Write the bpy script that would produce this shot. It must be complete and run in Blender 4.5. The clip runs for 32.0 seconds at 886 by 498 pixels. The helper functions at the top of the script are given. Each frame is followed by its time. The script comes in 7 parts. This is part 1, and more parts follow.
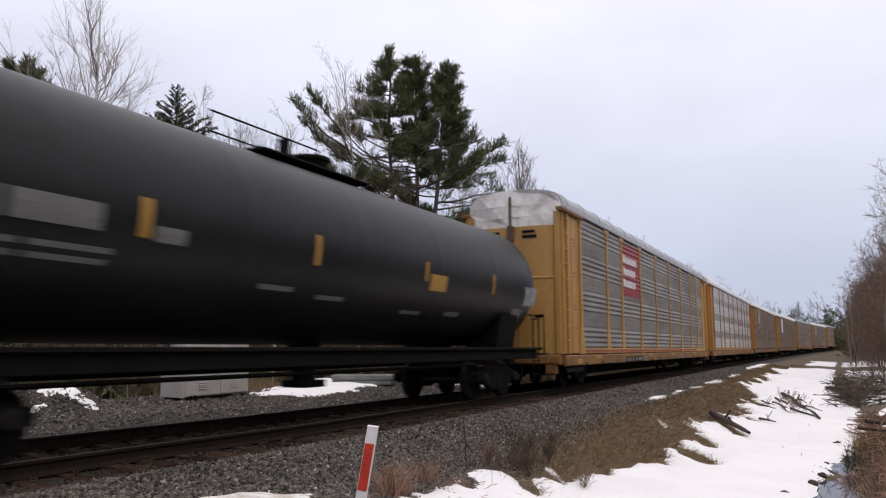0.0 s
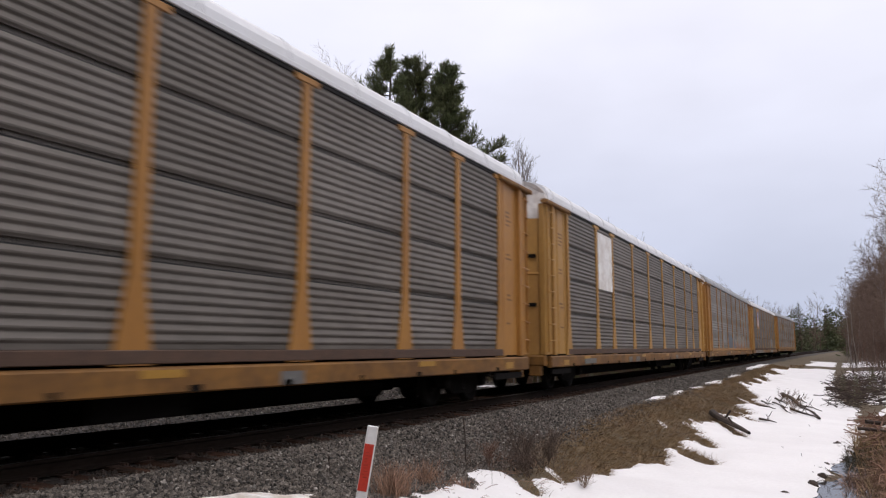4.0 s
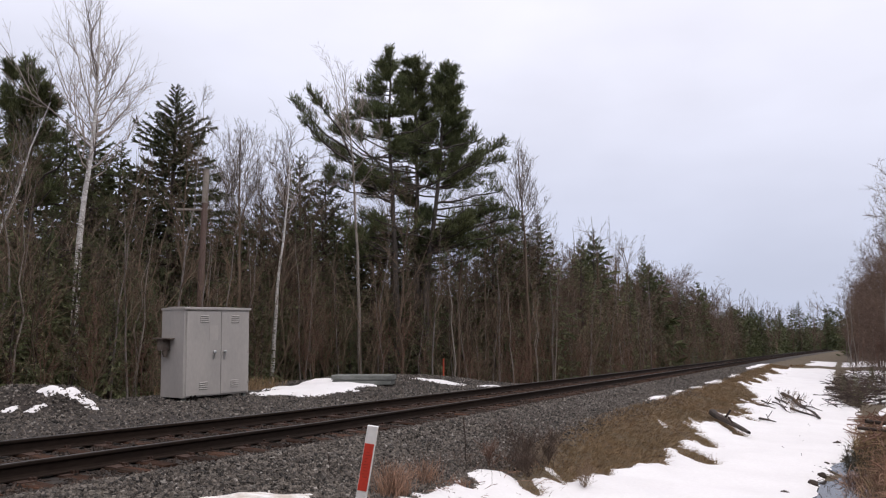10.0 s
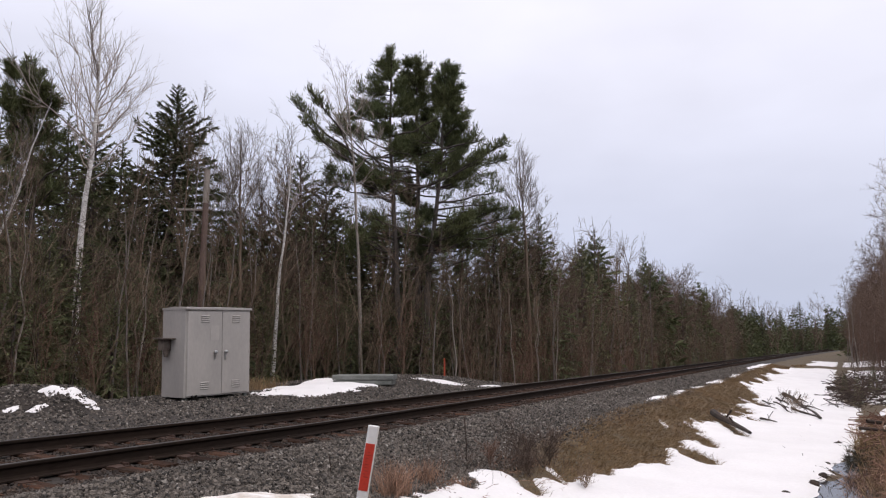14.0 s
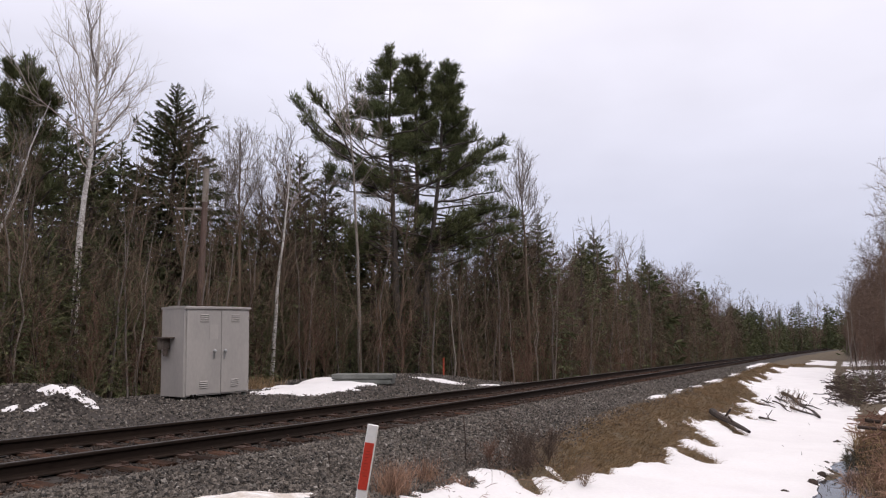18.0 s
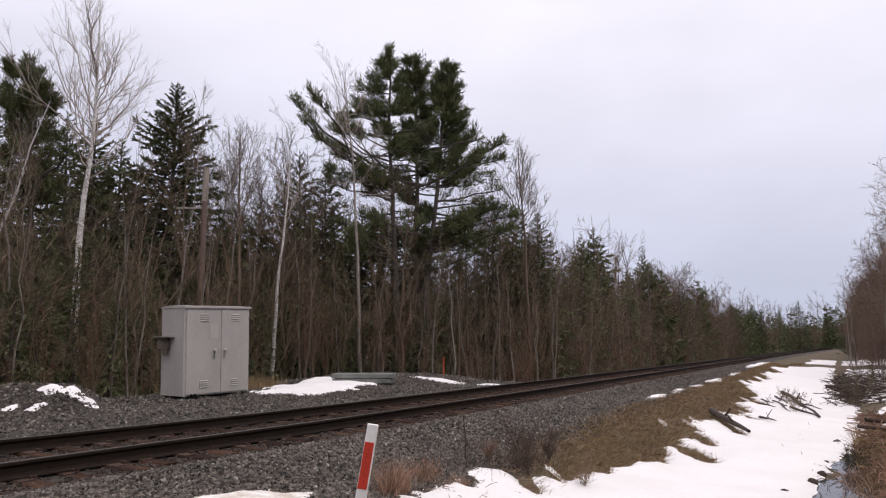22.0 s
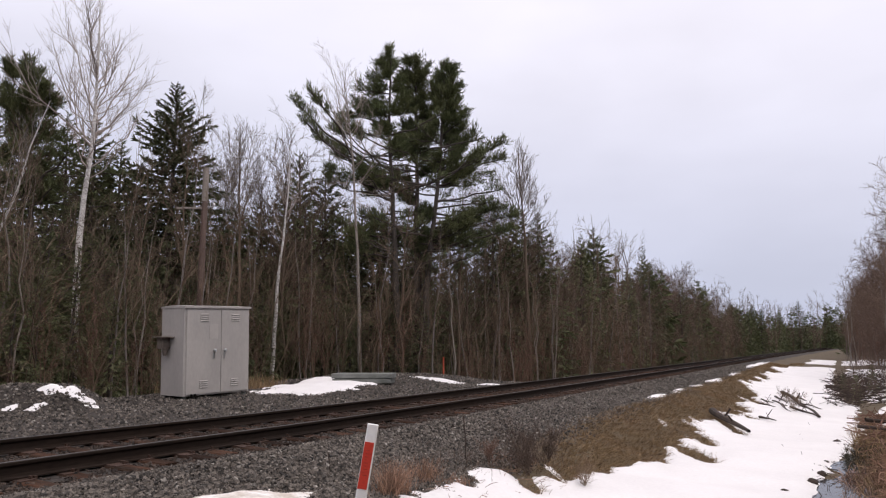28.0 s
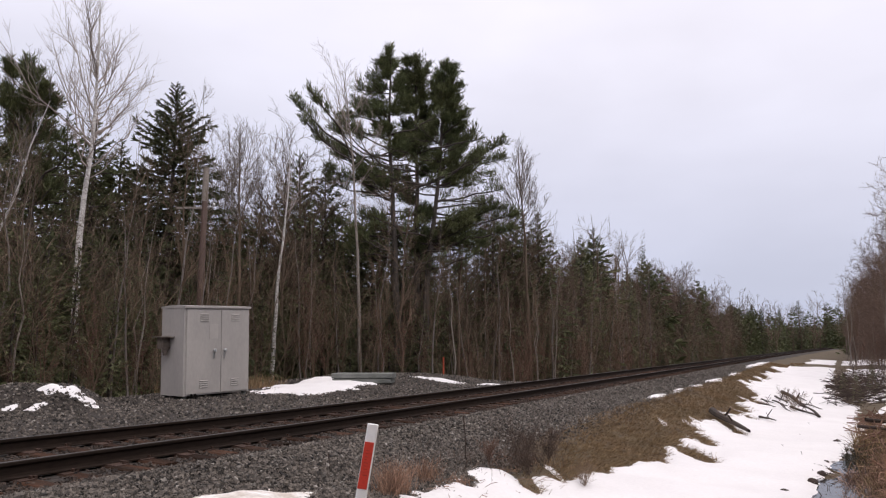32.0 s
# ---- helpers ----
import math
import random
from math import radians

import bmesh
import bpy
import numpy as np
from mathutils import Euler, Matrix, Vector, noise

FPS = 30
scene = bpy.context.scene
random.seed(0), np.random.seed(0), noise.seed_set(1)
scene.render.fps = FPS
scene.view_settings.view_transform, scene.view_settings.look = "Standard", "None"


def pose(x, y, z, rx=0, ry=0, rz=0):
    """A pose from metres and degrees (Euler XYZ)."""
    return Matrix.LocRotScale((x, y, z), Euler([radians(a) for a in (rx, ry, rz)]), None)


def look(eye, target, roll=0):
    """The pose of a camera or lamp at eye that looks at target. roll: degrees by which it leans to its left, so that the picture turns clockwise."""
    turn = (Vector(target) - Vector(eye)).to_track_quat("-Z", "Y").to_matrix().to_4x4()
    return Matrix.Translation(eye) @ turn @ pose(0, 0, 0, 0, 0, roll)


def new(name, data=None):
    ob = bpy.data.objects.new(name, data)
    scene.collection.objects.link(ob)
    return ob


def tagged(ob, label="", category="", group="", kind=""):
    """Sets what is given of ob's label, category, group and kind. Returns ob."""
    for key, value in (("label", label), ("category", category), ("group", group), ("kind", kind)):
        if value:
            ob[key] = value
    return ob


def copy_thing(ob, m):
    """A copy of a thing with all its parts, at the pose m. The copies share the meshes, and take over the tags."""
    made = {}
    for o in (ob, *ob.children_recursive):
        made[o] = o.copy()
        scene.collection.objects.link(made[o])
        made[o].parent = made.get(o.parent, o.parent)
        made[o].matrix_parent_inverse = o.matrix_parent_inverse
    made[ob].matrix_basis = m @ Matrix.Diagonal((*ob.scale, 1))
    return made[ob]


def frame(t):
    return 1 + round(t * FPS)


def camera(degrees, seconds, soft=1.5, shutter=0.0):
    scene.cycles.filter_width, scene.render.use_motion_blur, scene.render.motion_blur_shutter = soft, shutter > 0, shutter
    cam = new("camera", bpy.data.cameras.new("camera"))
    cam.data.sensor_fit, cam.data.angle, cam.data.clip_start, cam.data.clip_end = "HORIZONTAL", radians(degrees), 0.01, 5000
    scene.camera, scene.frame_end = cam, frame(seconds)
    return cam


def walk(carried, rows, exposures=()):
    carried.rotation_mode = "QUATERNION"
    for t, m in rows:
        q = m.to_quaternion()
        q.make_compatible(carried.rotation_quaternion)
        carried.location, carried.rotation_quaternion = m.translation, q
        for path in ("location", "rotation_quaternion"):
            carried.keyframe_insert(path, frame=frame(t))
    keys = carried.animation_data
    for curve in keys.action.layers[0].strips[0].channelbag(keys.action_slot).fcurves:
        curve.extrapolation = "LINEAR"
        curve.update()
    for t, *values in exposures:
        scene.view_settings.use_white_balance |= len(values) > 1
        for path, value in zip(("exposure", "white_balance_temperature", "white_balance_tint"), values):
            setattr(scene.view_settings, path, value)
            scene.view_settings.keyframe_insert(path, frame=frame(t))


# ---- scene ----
TURN, TILT = 27.6, 7.615
EYE = (8.16, 0.0, 1.17)


def view(up=0.0, aside=0.0):
    """The tripod's pose, with the small sag of its head in steps of 0.044 degrees."""
    return pose(EYE[0], EYE[1], EYE[2], 90 + TILT + 0.0438 * up, 0, TURN + 0.0438 * aside)


cam = camera(61.87, 32.0, soft=1.2, shutter=0.25)
walk(cam, [(0, view()), (0.5, view(1.5)), (1, view(2.5)), (2, view(1.5)), (3, view(1)), (6, view()), (10, view()), (11, view(-1.5)),
           (12, view(-1.5)), (13, view(0, 1.5)), (14.5, view(0, 1.5)), (17, view(-1.5)), (20, view(-1.5, 0.5)), (21, view(-2.5)),
           (24, view(-2.5)), (32, view(-2.8))],
     exposures=[(0, 0.0, 6500, 10), (12, 0.0, 6500, 10), (19, 0.0, 6680, 12), (32, 0.0, 6680, 12)])

# ---- sky and sun: an overcast winter day ----
world = bpy.data.worlds.new("overcast")
scene.world = world
world.use_nodes = True
wn, wl = world.node_tree.nodes, world.node_tree.links
for n in list(wn):
    wn.remove(n)
w_out, w_bg = wn.new("ShaderNodeOutputWorld"), wn.new("ShaderNodeBackground")
w_sky = wn.new("ShaderNodeTexSky")
w_sky.sky_type, w_sky.sun_disc = "NISHITA", False
w_sky.sun_elevation, w_sky.sun_rotation = radians(59), radians(124)
w_dim = wn.new("ShaderNodeVectorMath")
w_dim.operation, w_dim.inputs[3].default_value = "SCALE", 0.1
w_tc, w_sep, w_ramp = wn.new("ShaderNodeTexCoord"), wn.new("ShaderNodeSeparateXYZ"), wn.new("ShaderNodeValToRGB")
w_noise = wn.new("ShaderNodeTexNoise")
w_noise.inputs["Scale"].default_value, w_noise.inputs["Detail"].default_value = 2.6, 4
w_map = wn.new("ShaderNodeMapping")
w_map.inputs["Scale"].default_value = (1, 1, 2.4)
w_var = wn.new("ShaderNodeMapRange")
w_var.inputs[1].default_value, w_var.inputs[2].default_value = 0.3, 0.7
w_var.inputs[3].default_value, w_var.inputs[4].default_value = 0.93, 1.07
w_mul, w_mix = wn.new("ShaderNodeVectorMath"), wn.new("ShaderNodeMix")
w_mul.operation = "SCALE"
w_mix.data_type, w_mix.inputs[0].default_value = "RGBA", 0.94
for at, col in ((0.0, (0.465, 0.52, 0.70)), (0.08, (0.545, 0.60, 0.80)), (0.16, (0.785, 0.825, 1.04)), (0.28, (1.34, 1.26, 1.38)), (0.5, (1.60, 1.50, 1.58)), (1.0, (1.60, 1.52, 1.58))):
    e = w_ramp.color_ramp.elements[0 if at == 0 else 1] if at in (0.0, 1.0) else w_ramp.color_ramp.elements.new(at)
    e.position, e.color = at, (*col, 1)
wl.new(w_tc.outputs["Generated"], w_sep.inputs[0])
w_dot, w_sum = wn.new("ShaderNodeVectorMath"), wn.new("ShaderNodeMath")
w_dot.operation, w_dot.inputs[1].default_value = "DOT_PRODUCT", (0.45, 0.35, 0.0)
w_sum.operation, w_sum.inputs[1].default_value = "MULTIPLY_ADD", 0.14
wl.new(w_tc.outputs["Generated"], w_dot.inputs[0])
wl.new(w_dot.outputs["Value"], w_sum.inputs[0])
wl.new(w_sep.outputs["Z"], w_sum.inputs[2])
wl.new(w_sum.outputs[0], w_ramp.inputs[0])
wl.new(w_tc.outputs["Generated"], w_map.inputs[0])
wl.new(w_map.outputs[0], w_noise.inputs["Vector"])
wl.new(w_noise.outputs[0], w_var.inputs[0])
wl.new(w_ramp.outputs[0], w_mul.inputs[0])
wl.new(w_var.outputs[0], w_mul.inputs[3])
wl.new(w_sky.outputs[0], w_dim.inputs[0])
wl.new(w_dim.outputs[0], w_mix.inputs[6])
wl.new(w_mul.outputs[0], w_mix.inputs[7])
wl.new(w_mix.outputs[2], w_bg.inputs[0])
wl.new(w_bg.outputs[0], w_out.inputs[0])
sun = new("sun", bpy.data.lights.new("sun", "SUN"))
sun.data.energy, sun.data.angle, sun.data.color = 0.95, radians(40), (1.0, 0.96, 0.9)
sun.matrix_world = look((18, -12, 36), (0, 0, 0))


# ---- materials ----
def material(name, colour, rough=0.7, metal=0.0, second=None, amount=0.5, scale=3.0, fine=40.0, grain=0.25, bump=0.15, bump_scale=None,
             stretch=(1, 1, 1), by_object=0.0, by_island=0.0, gloss=None):
    """Base colour with a coarse blend towards second, a fine grain, and relief."""
    m = bpy.data.materials.new(name)
    m.use_nodes = True
    n, l = m.node_tree.nodes, m.node_tree.links
    p = n["Principled BSDF"]
    p.inputs["Roughness"].default_value, p.inputs["Metallic"].default_value = rough, metal
    if gloss is not None:
        p.inputs["Specular IOR Level"].default_value = gloss
    tc, mp = n.new("ShaderNodeTexCoord"), n.new("ShaderNodeMapping")
    mp.inputs["Scale"].default_value = stretch
    l.new(tc.outputs["Object"], mp.inputs[0])
    info = n.new("ShaderNodeObjectInfo")
    off = n.new("ShaderNodeVectorMath")
    off.operation = "MULTIPLY_ADD"
    l.new(info.outputs["Random"], off.inputs[0])
    off.inputs[1].default_value = (37, 53, 71)
    l.new(mp.outputs[0], off.inputs[2])
    big, small = n.new("ShaderNodeTexNoise"), n.new("ShaderNodeTexNoise")
    big.inputs["Scale"].default_value, big.inputs["Detail"].default_value = scale, 5
    small.inputs["Scale"].default_value, small.inputs["Detail"].default_value = fine, 3
    l.new(off.outputs[0], big.inputs["Vector"])
    l.new(off.outputs[0], small.inputs["Vector"])
    ramp = n.new("ShaderNodeMapRange")
    ramp.inputs[1].default_value, ramp.inputs[2].default_value = 0.35, 0.65
    ramp.inputs[3].default_value, ramp.inputs[4].default_value = 0, amount
    l.new(big.outputs[0], ramp.inputs[0])
    mix = n.new("ShaderNodeMix")
    mix.data_type = "RGBA"
    mix.inputs[6].default_value, mix.inputs[7].default_value = (*colour, 1), (*(second or tuple(c * 0.6 for c in colour)), 1)
    l.new(ramp.outputs[0], mix.inputs[0])
    g = n.new("ShaderNodeMapRange")
    g.inputs[1].default_value, g.inputs[2].default_value = 0.3, 0.7
    g.inputs[3].default_value, g.inputs[4].default_value = 1 - grain, 1 + grain
    l.new(small.outputs[0], g.inputs[0])
    mul = n.new("ShaderNodeVectorMath")
    mul.operation = "SCALE"
    l.new(mix.outputs[2], mul.inputs[0])
    l.new(g.outputs[0], mul.inputs[3])
    last = mul
    for how, source in ((by_object, info.outputs["Random"]), (by_island, None)):
        if how:
            if source is None:
                source = n.new("ShaderNodeNewGeometry").outputs["Random Per Island"]
            r = n.new("ShaderNodeMapRange")
            r.inputs[3].default_value, r.inputs[4].default_value = 1 - how, 1 + how
            l.new(source, r.inputs[0])
            s = n.new("ShaderNodeVectorMath")
            s.operation = "SCALE"
            l.new(last.outputs[0], s.inputs[0])
            l.new(r.outputs[0], s.inputs[3])
            last = s
    l.new(last.outputs[0], p.inputs["Base Color"])
    if bump:
        b = n.new("ShaderNodeBump")
        b.inputs["Strength"].default_value, b.inputs["Distance"].default_value = bump, 0.02
        src = small
        if bump_scale:
            src = n.new("ShaderNodeTexNoise")
            src.inputs["Scale"].default_value = bump_scale
            l.new(off.outputs[0], src.inputs["Vector"])
        l.new(src.outputs[0], b.inputs["Height"])
        l.new(b.outputs[0], p.inputs["Normal"])
    return m


M = {
    "snow": material("snow", (0.77, 0.75, 0.755), 0.75, second=(0.69, 0.668, 0.672), amount=0.6, scale=0.9, fine=18, grain=0.03, bump=0.25, bump_scale=9),
    "old_snow": material("dirty_snow", (0.82, 0.80, 0.79), 0.8, second=(0.42, 0.34, 0.27), amount=0.75, scale=4, fine=30, grain=0.12, bump=0.5, bump_scale=14),
    "stone": material("ballast_stone", (0.098, 0.083, 0.071), 0.85, second=(0.054, 0.044, 0.036), scale=1.2, fine=60, grain=0.3, bump=0.3, by_island=0.9),
    "pale_stone": material("pale_ballast_stone", (0.22, 0.20, 0.18), 0.85, second=(0.2, 0.18, 0.16), scale=1.2, fine=60, grain=0.3, bump=0.3, by_island=0.5),
    # dark brown bed stone, coloured darker still to suggest shade beneath a train
    "shaded_bed_stone": material("shaded_bed_ballast", (0.046, 0.031, 0.023), 0.9, second=(0.022, 0.015, 0.012), scale=1.2, fine=60, grain=0.2, bump=0.2, by_island=0.6),
    "rail": material("rail_steel", (0.019, 0.0135, 0.011), 0.85, 0.0, second=(0.032, 0.02, 0.014), scale=1.2, fine=30, grain=0.2, stretch=(1, 0.25, 1), gloss=0.1),
    "rail_head": material("worn_rail_head", (0.055, 0.05, 0.048), 0.55, 0.4, scale=2, fine=40, grain=0.1, bump=0.03, stretch=(1, 0.1, 1)),
    "tie": material("tie_wood", (0.026, 0.0165, 0.012), 0.95, second=(0.062, 0.031, 0.020), amount=0.9, scale=2.5, fine=26, grain=0.4, bump=0.6, stretch=(0.4, 3, 3), by_object=0.45, gloss=0.1),
    "plate": material("rusty_plate", (0.062, 0.033, 0.023), 0.8, 0.2, scale=6, fine=60),
    "tan": material("tan_paint", (0.365, 0.171, 0.035), 0.5, second=(0.27, 0.118, 0.026), amount=0.7, scale=1.1, fine=14, grain=0.08, bump=0.04, stretch=(1, 1, 0.5), by_object=0.08),
    "tan_dirty": material("grimy_tan_paint", (0.215, 0.098, 0.018), 0.65, second=(0.085, 0.038, 0.012), amount=0.7, scale=1.3, fine=9, grain=0.25, bump=0.06),
    "yellow_tan": material("yellow_tan_paint", (0.40, 0.216, 0.054), 0.5, second=(0.30, 0.150, 0.040), amount=0.7, scale=1.1, fine=14, grain=0.08, bump=0.04, stretch=(1, 1, 0.5), by_object=0.08),
    "sprayed_grey": material("patchy_grey_spray", (0.145, 0.138, 0.138), 0.6, second=(0.06, 0.054, 0.052), amount=0.95, scale=3.0, fine=12, grain=0.2, bump=0),
    "stencil": material("faded_stencil_paint", (0.17, 0.085, 0.028), 0.6, second=(0.24, 0.12, 0.04), scale=5, fine=20, grain=0.2, bump=0),
    "white_roof": material("white_roof_paint", (0.66, 0.66, 0.68), 0.5, second=(0.54, 0.53, 0.53), scale=0.8, fine=9, grain=0.05, bump=0.03),
    "grey_roof": material("grey_roof_metal", (0.33, 0.335, 0.35), 0.5, second=(0.26, 0.255, 0.26), scale=0.8, fine=9, grain=0.06, bump=0.03),
    "zinc": material("dull_galvanized_steel", (0.215, 0.203, 0.187), 0.55, 0.2, second=(0.130, 0.116, 0.100), amount=0.85, scale=0.9, fine=8, grain=0.14, bump=0.03, stretch=(1, 0.5, 1.6), by_object=0.1),
    "bright_zinc": material("bright_galvanized_steel", (0.525, 0.523, 0.52), 0.38, 0.45, second=(0.33, 0.327, 0.322), scale=0.9, fine=7, grain=0.12, bump=0.03, stretch=(1, 0.4, 1.6), by_object=0.06),
    "brown_zinc": material("weathered_galvanized_steel", (0.150, 0.132, 0.116), 0.6, 0.2, second=(0.096, 0.081, 0.068), amount=0.8, scale=1.0, fine=8, grain=0.16, bump=0.03, stretch=(1, 0.4, 1.6), by_object=0.1),
    # grimy flats, also darkened so that the ribs look lit from the sky
    "zinc_flat": material("grimy_dimmed_flat_of_dull_steel", (0.186, 0.172, 0.153), 0.6, 0.15, second=(0.115, 0.100, 0.085), amount=0.85, scale=0.9, fine=8, grain=0.16, bump=0.03, stretch=(1, 0.5, 1.6), by_object=0.1),
    "bright_zinc_flat": material("grimy_dimmed_flat_of_bright_steel", (0.36, 0.355, 0.345), 0.45, 0.35, second=(0.22, 0.212, 0.20), amount=0.85, scale=0.9, fine=7, grain=0.14, bump=0.03, stretch=(1, 0.4, 1.6), by_object=0.06),
    "cap_white": material("chipped_white_paint", (0.80, 0.78, 0.76), 0.6, second=(0.50, 0.42, 0.36), amount=0.55, scale=3, fine=9, grain=0.1, bump=0.08),
    "black": material("dark_underframe", (0.006, 0.0055, 0.005), 0.9, second=(0.011, 0.009, 0.008), scale=3, fine=20, grain=0.2, gloss=0.08),
    # near-black that puts the shade inside slots and panel gaps into the colour
    "gap": material("gap_shade", (0.012, 0.011, 0.011), 0.9, scale=3, bump=0),
    "tank": material("black_tank_paint", (0.008, 0.0078, 0.008), 0.40, second=(0.016, 0.015, 0.0145), amount=0.8, scale=0.7, fine=7, grain=0.15, bump=0.03, stretch=(1, 0.5, 1), gloss=0.17),
    "wheel": material("wheel_steel", (0.013, 0.011, 0.010), 0.75, 0.1, scale=5, fine=30, gloss=0.12),
    "red": material("red_sign_paint", (0.23, 0.018, 0.028), 0.55, second=(0.18, 0.017, 0.024), scale=2, fine=12, grain=0.08, bump=0),
    "white": material("white_lettering", (0.68, 0.66, 0.66), 0.6, second=(0.55, 0.52, 0.52), scale=5, fine=20, grain=0.08, bump=0),
    "yellow": material("yellow_reflector", (0.36, 0.19, 0.028), 0.5, second=(0.36, 0.19, 0.03), scale=6, fine=30, grain=0.1, bump=0),
    "mustard": material("faded_mustard_paint", (0.30, 0.165, 0.03), 0.6, second=(0.2, 0.12, 0.03), scale=5, fine=20, grain=0.1, bump=0),
    "blue": material("blue_sign_paint", (0.045, 0.07, 0.29), 0.5, second=(0.06, 0.08, 0.22), scale=4, fine=20, grain=0.1, bump=0),
    "pink": material("faded_red_stripe", (0.46, 0.27, 0.30), 0.6, second=(0.40, 0.25, 0.27), scale=4, fine=20, grain=0.1, bump=0),
    "sticker": material("grey_placard", (0.15, 0.145, 0.14), 0.6, second=(0.08, 0.08, 0.08), scale=9, fine=30, grain=0.2, bump=0),
    "spray_white": material("white_spray_paint", (0.30, 0.30, 0.305), 0.6, second=(0.15, 0.147, 0.145), amount=0.9, scale=4, fine=14, grain=0.12, bump=0),
    "spray_blue": material("blue_spray_paint", (0.14, 0.175, 0.22), 0.6, second=(0.12, 0.13, 0.15), amount=0.9, scale=4, fine=14, grain=0.12, bump=0),
    "spray_cream": material("cream_spray_paint", (0.34, 0.315, 0.28), 0.6, second=(0.20, 0.185, 0.165), amount=0.9, scale=4, fine=14, grain=0.12, bump=0),
    "spray_red": material("red_spray_paint", (0.34, 0.10, 0.08), 0.6, second=(0.22, 0.11, 0.09), amount=0.9, scale=4, fine=14, grain=0.12, bump=0),
    "spray_black": material("black_spray_paint", (0.035, 0.035, 0.04), 0.6, scale=4, fine=14, grain=0.12, bump=0),
    "case": material("grey_case_paint", (0.43, 0.398, 0.372), 0.5, second=(0.31, 0.29, 0.275), scale=1.4, fine=16, grain=0.05, bump=0.03, stretch=(1, 1, 0.4)),
    "chrome": material("bright_handle_metal", (0.6, 0.6, 0.6), 0.3, 0.9, scale=5, bump=0),
    "rust": material("rusty_iron", (0.11, 0.065, 0.045), 0.8, 0.3, second=(0.06, 0.042, 0.035), scale=6, fine=50),
    "fitting": material("weathered_meter_box", (0.17, 0.14, 0.115), 0.7, second=(0.08, 0.055, 0.045), amount=0.9, scale=6, fine=40, grain=0.2),
    "concrete": material("grey_concrete", (0.17, 0.175, 0.165), 0.85, second=(0.10, 0.105, 0.092), amount=0.8, scale=2.2, fine=40, grain=0.15, bump=0.2),
    "post_white": material("white_plastic", (0.87, 0.86, 0.86), 0.45, second=(0.70, 0.69, 0.68), scale=5, fine=30, grain=0.04, bump=0.02),
    "post_red": material("red_reflective_sheet", (0.60, 0.055, 0.035), 0.4, second=(0.50, 0.05, 0.035), scale=6, fine=60, grain=0.1, bump=0.05),
    "faded_red": material("dark_red_print", (0.30, 0.03, 0.02), 0.5, second=(0.42, 0.04, 0.03), scale=20, fine=60, grain=0.1, bump=0),
    "orange": material("orange_plastic", (0.36, 0.06, 0.025), 0.5, scale=5),
    "pole": material("weathered_pole_wood", (0.105, 0.062, 0.048), 0.85, second=(0.15, 0.11, 0.095), scale=1.5, fine=30, grain=0.3, bump=0.4, stretch=(3, 3, 0.3)),
    "bark": material("grey_brown_bark", (0.110, 0.073, 0.048), 0.9, second=(0.141, 0.110, 0.084), scale=3, fine=24, grain=0.3, bump=0.5, stretch=(2, 2, 0.6), by_object=0.35),
    "twig": material("bare_twigs", (0.132, 0.088, 0.055), 0.9, second=(0.158, 0.110, 0.075), scale=1, fine=9, grain=0.2, bump=0, by_object=0.3),
    "pale_stem": material("pale_thicket_stems", (0.154, 0.110, 0.073), 0.9, second=(0.106, 0.075, 0.048), scale=1, fine=9, grain=0.2, bump=0, by_island=0.45),
    "dull_twig": material("dull_reddish_twigs", (0.128, 0.084, 0.062), 0.9, second=(0.158, 0.106, 0.079), scale=1, fine=9, grain=0.2, bump=0, by_object=0.2),
    "dark_twig": material("dark_brown_brush", (0.070, 0.047, 0.036), 0.9, second=(0.10, 0.066, 0.048), scale=1, fine=9, grain=0.25, bump=0, by_object=0.2),
    "pale_twig": material("pale_twigs", (0.20, 0.172, 0.155), 0.9, second=(0.14, 0.115, 0.10), scale=1, fine=9, grain=0.2, bump=0, by_object=0.15),
    "red_twig": material("reddish_brush", (0.145, 0.076, 0.052), 0.9, second=(0.165, 0.10, 0.07), scale=1, fine=9, grain=0.25, bump=0, by_object=0.25),
    "pale_bark": material("pale_grey_bark", (0.28, 0.24, 0.205), 0.9, second=(0.12, 0.095, 0.08), scale=3, fine=24, grain=0.3, bump=0.5, stretch=(2, 2, 0.6)),
    "birch_twig": material("pale_pinkish_twigs", (0.34, 0.285, 0.25), 0.9, second=(0.24, 0.19, 0.165), scale=1, fine=9, grain=0.2, bump=0),
    "birch": material("white_birch_bark", (0.70, 0.67, 0.64), 0.8, second=(0.16, 0.13, 0.115), amount=0.7, scale=5, fine=30, grain=0.2, bump=0.2, stretch=(1.5, 1.5, 3.5)),
    "pine_bark": material("dark_pine_bark", (0.065, 0.052, 0.045), 0.95, second=(0.10, 0.085, 0.075), scale=4, fine=20, grain=0.3, bump=0.7, stretch=(2, 2, 0.6)),
    "pine": material("pine_needles", (0.102, 0.122, 0.050), 0.7, second=(0.15, 0.145, 0.058), scale=0.5, fine=3, grain=0.2, bump=0, by_island=0.4, by_object=0.15),
    "spruce": material("spruce_needles", (0.115, 0.131, 0.059), 0.75, second=(0.149, 0.140, 0.067), scale=0.6, fine=3, grain=0.2, bump=0, by_island=0.4, by_object=0.25),
    "grass": material("dead_grass", (0.245, 0.158, 0.084), 0.9, second=(0.155, 0.115, 0.058), scale=0.6, fine=6, grain=0.2, bump=0, by_island=0.45),
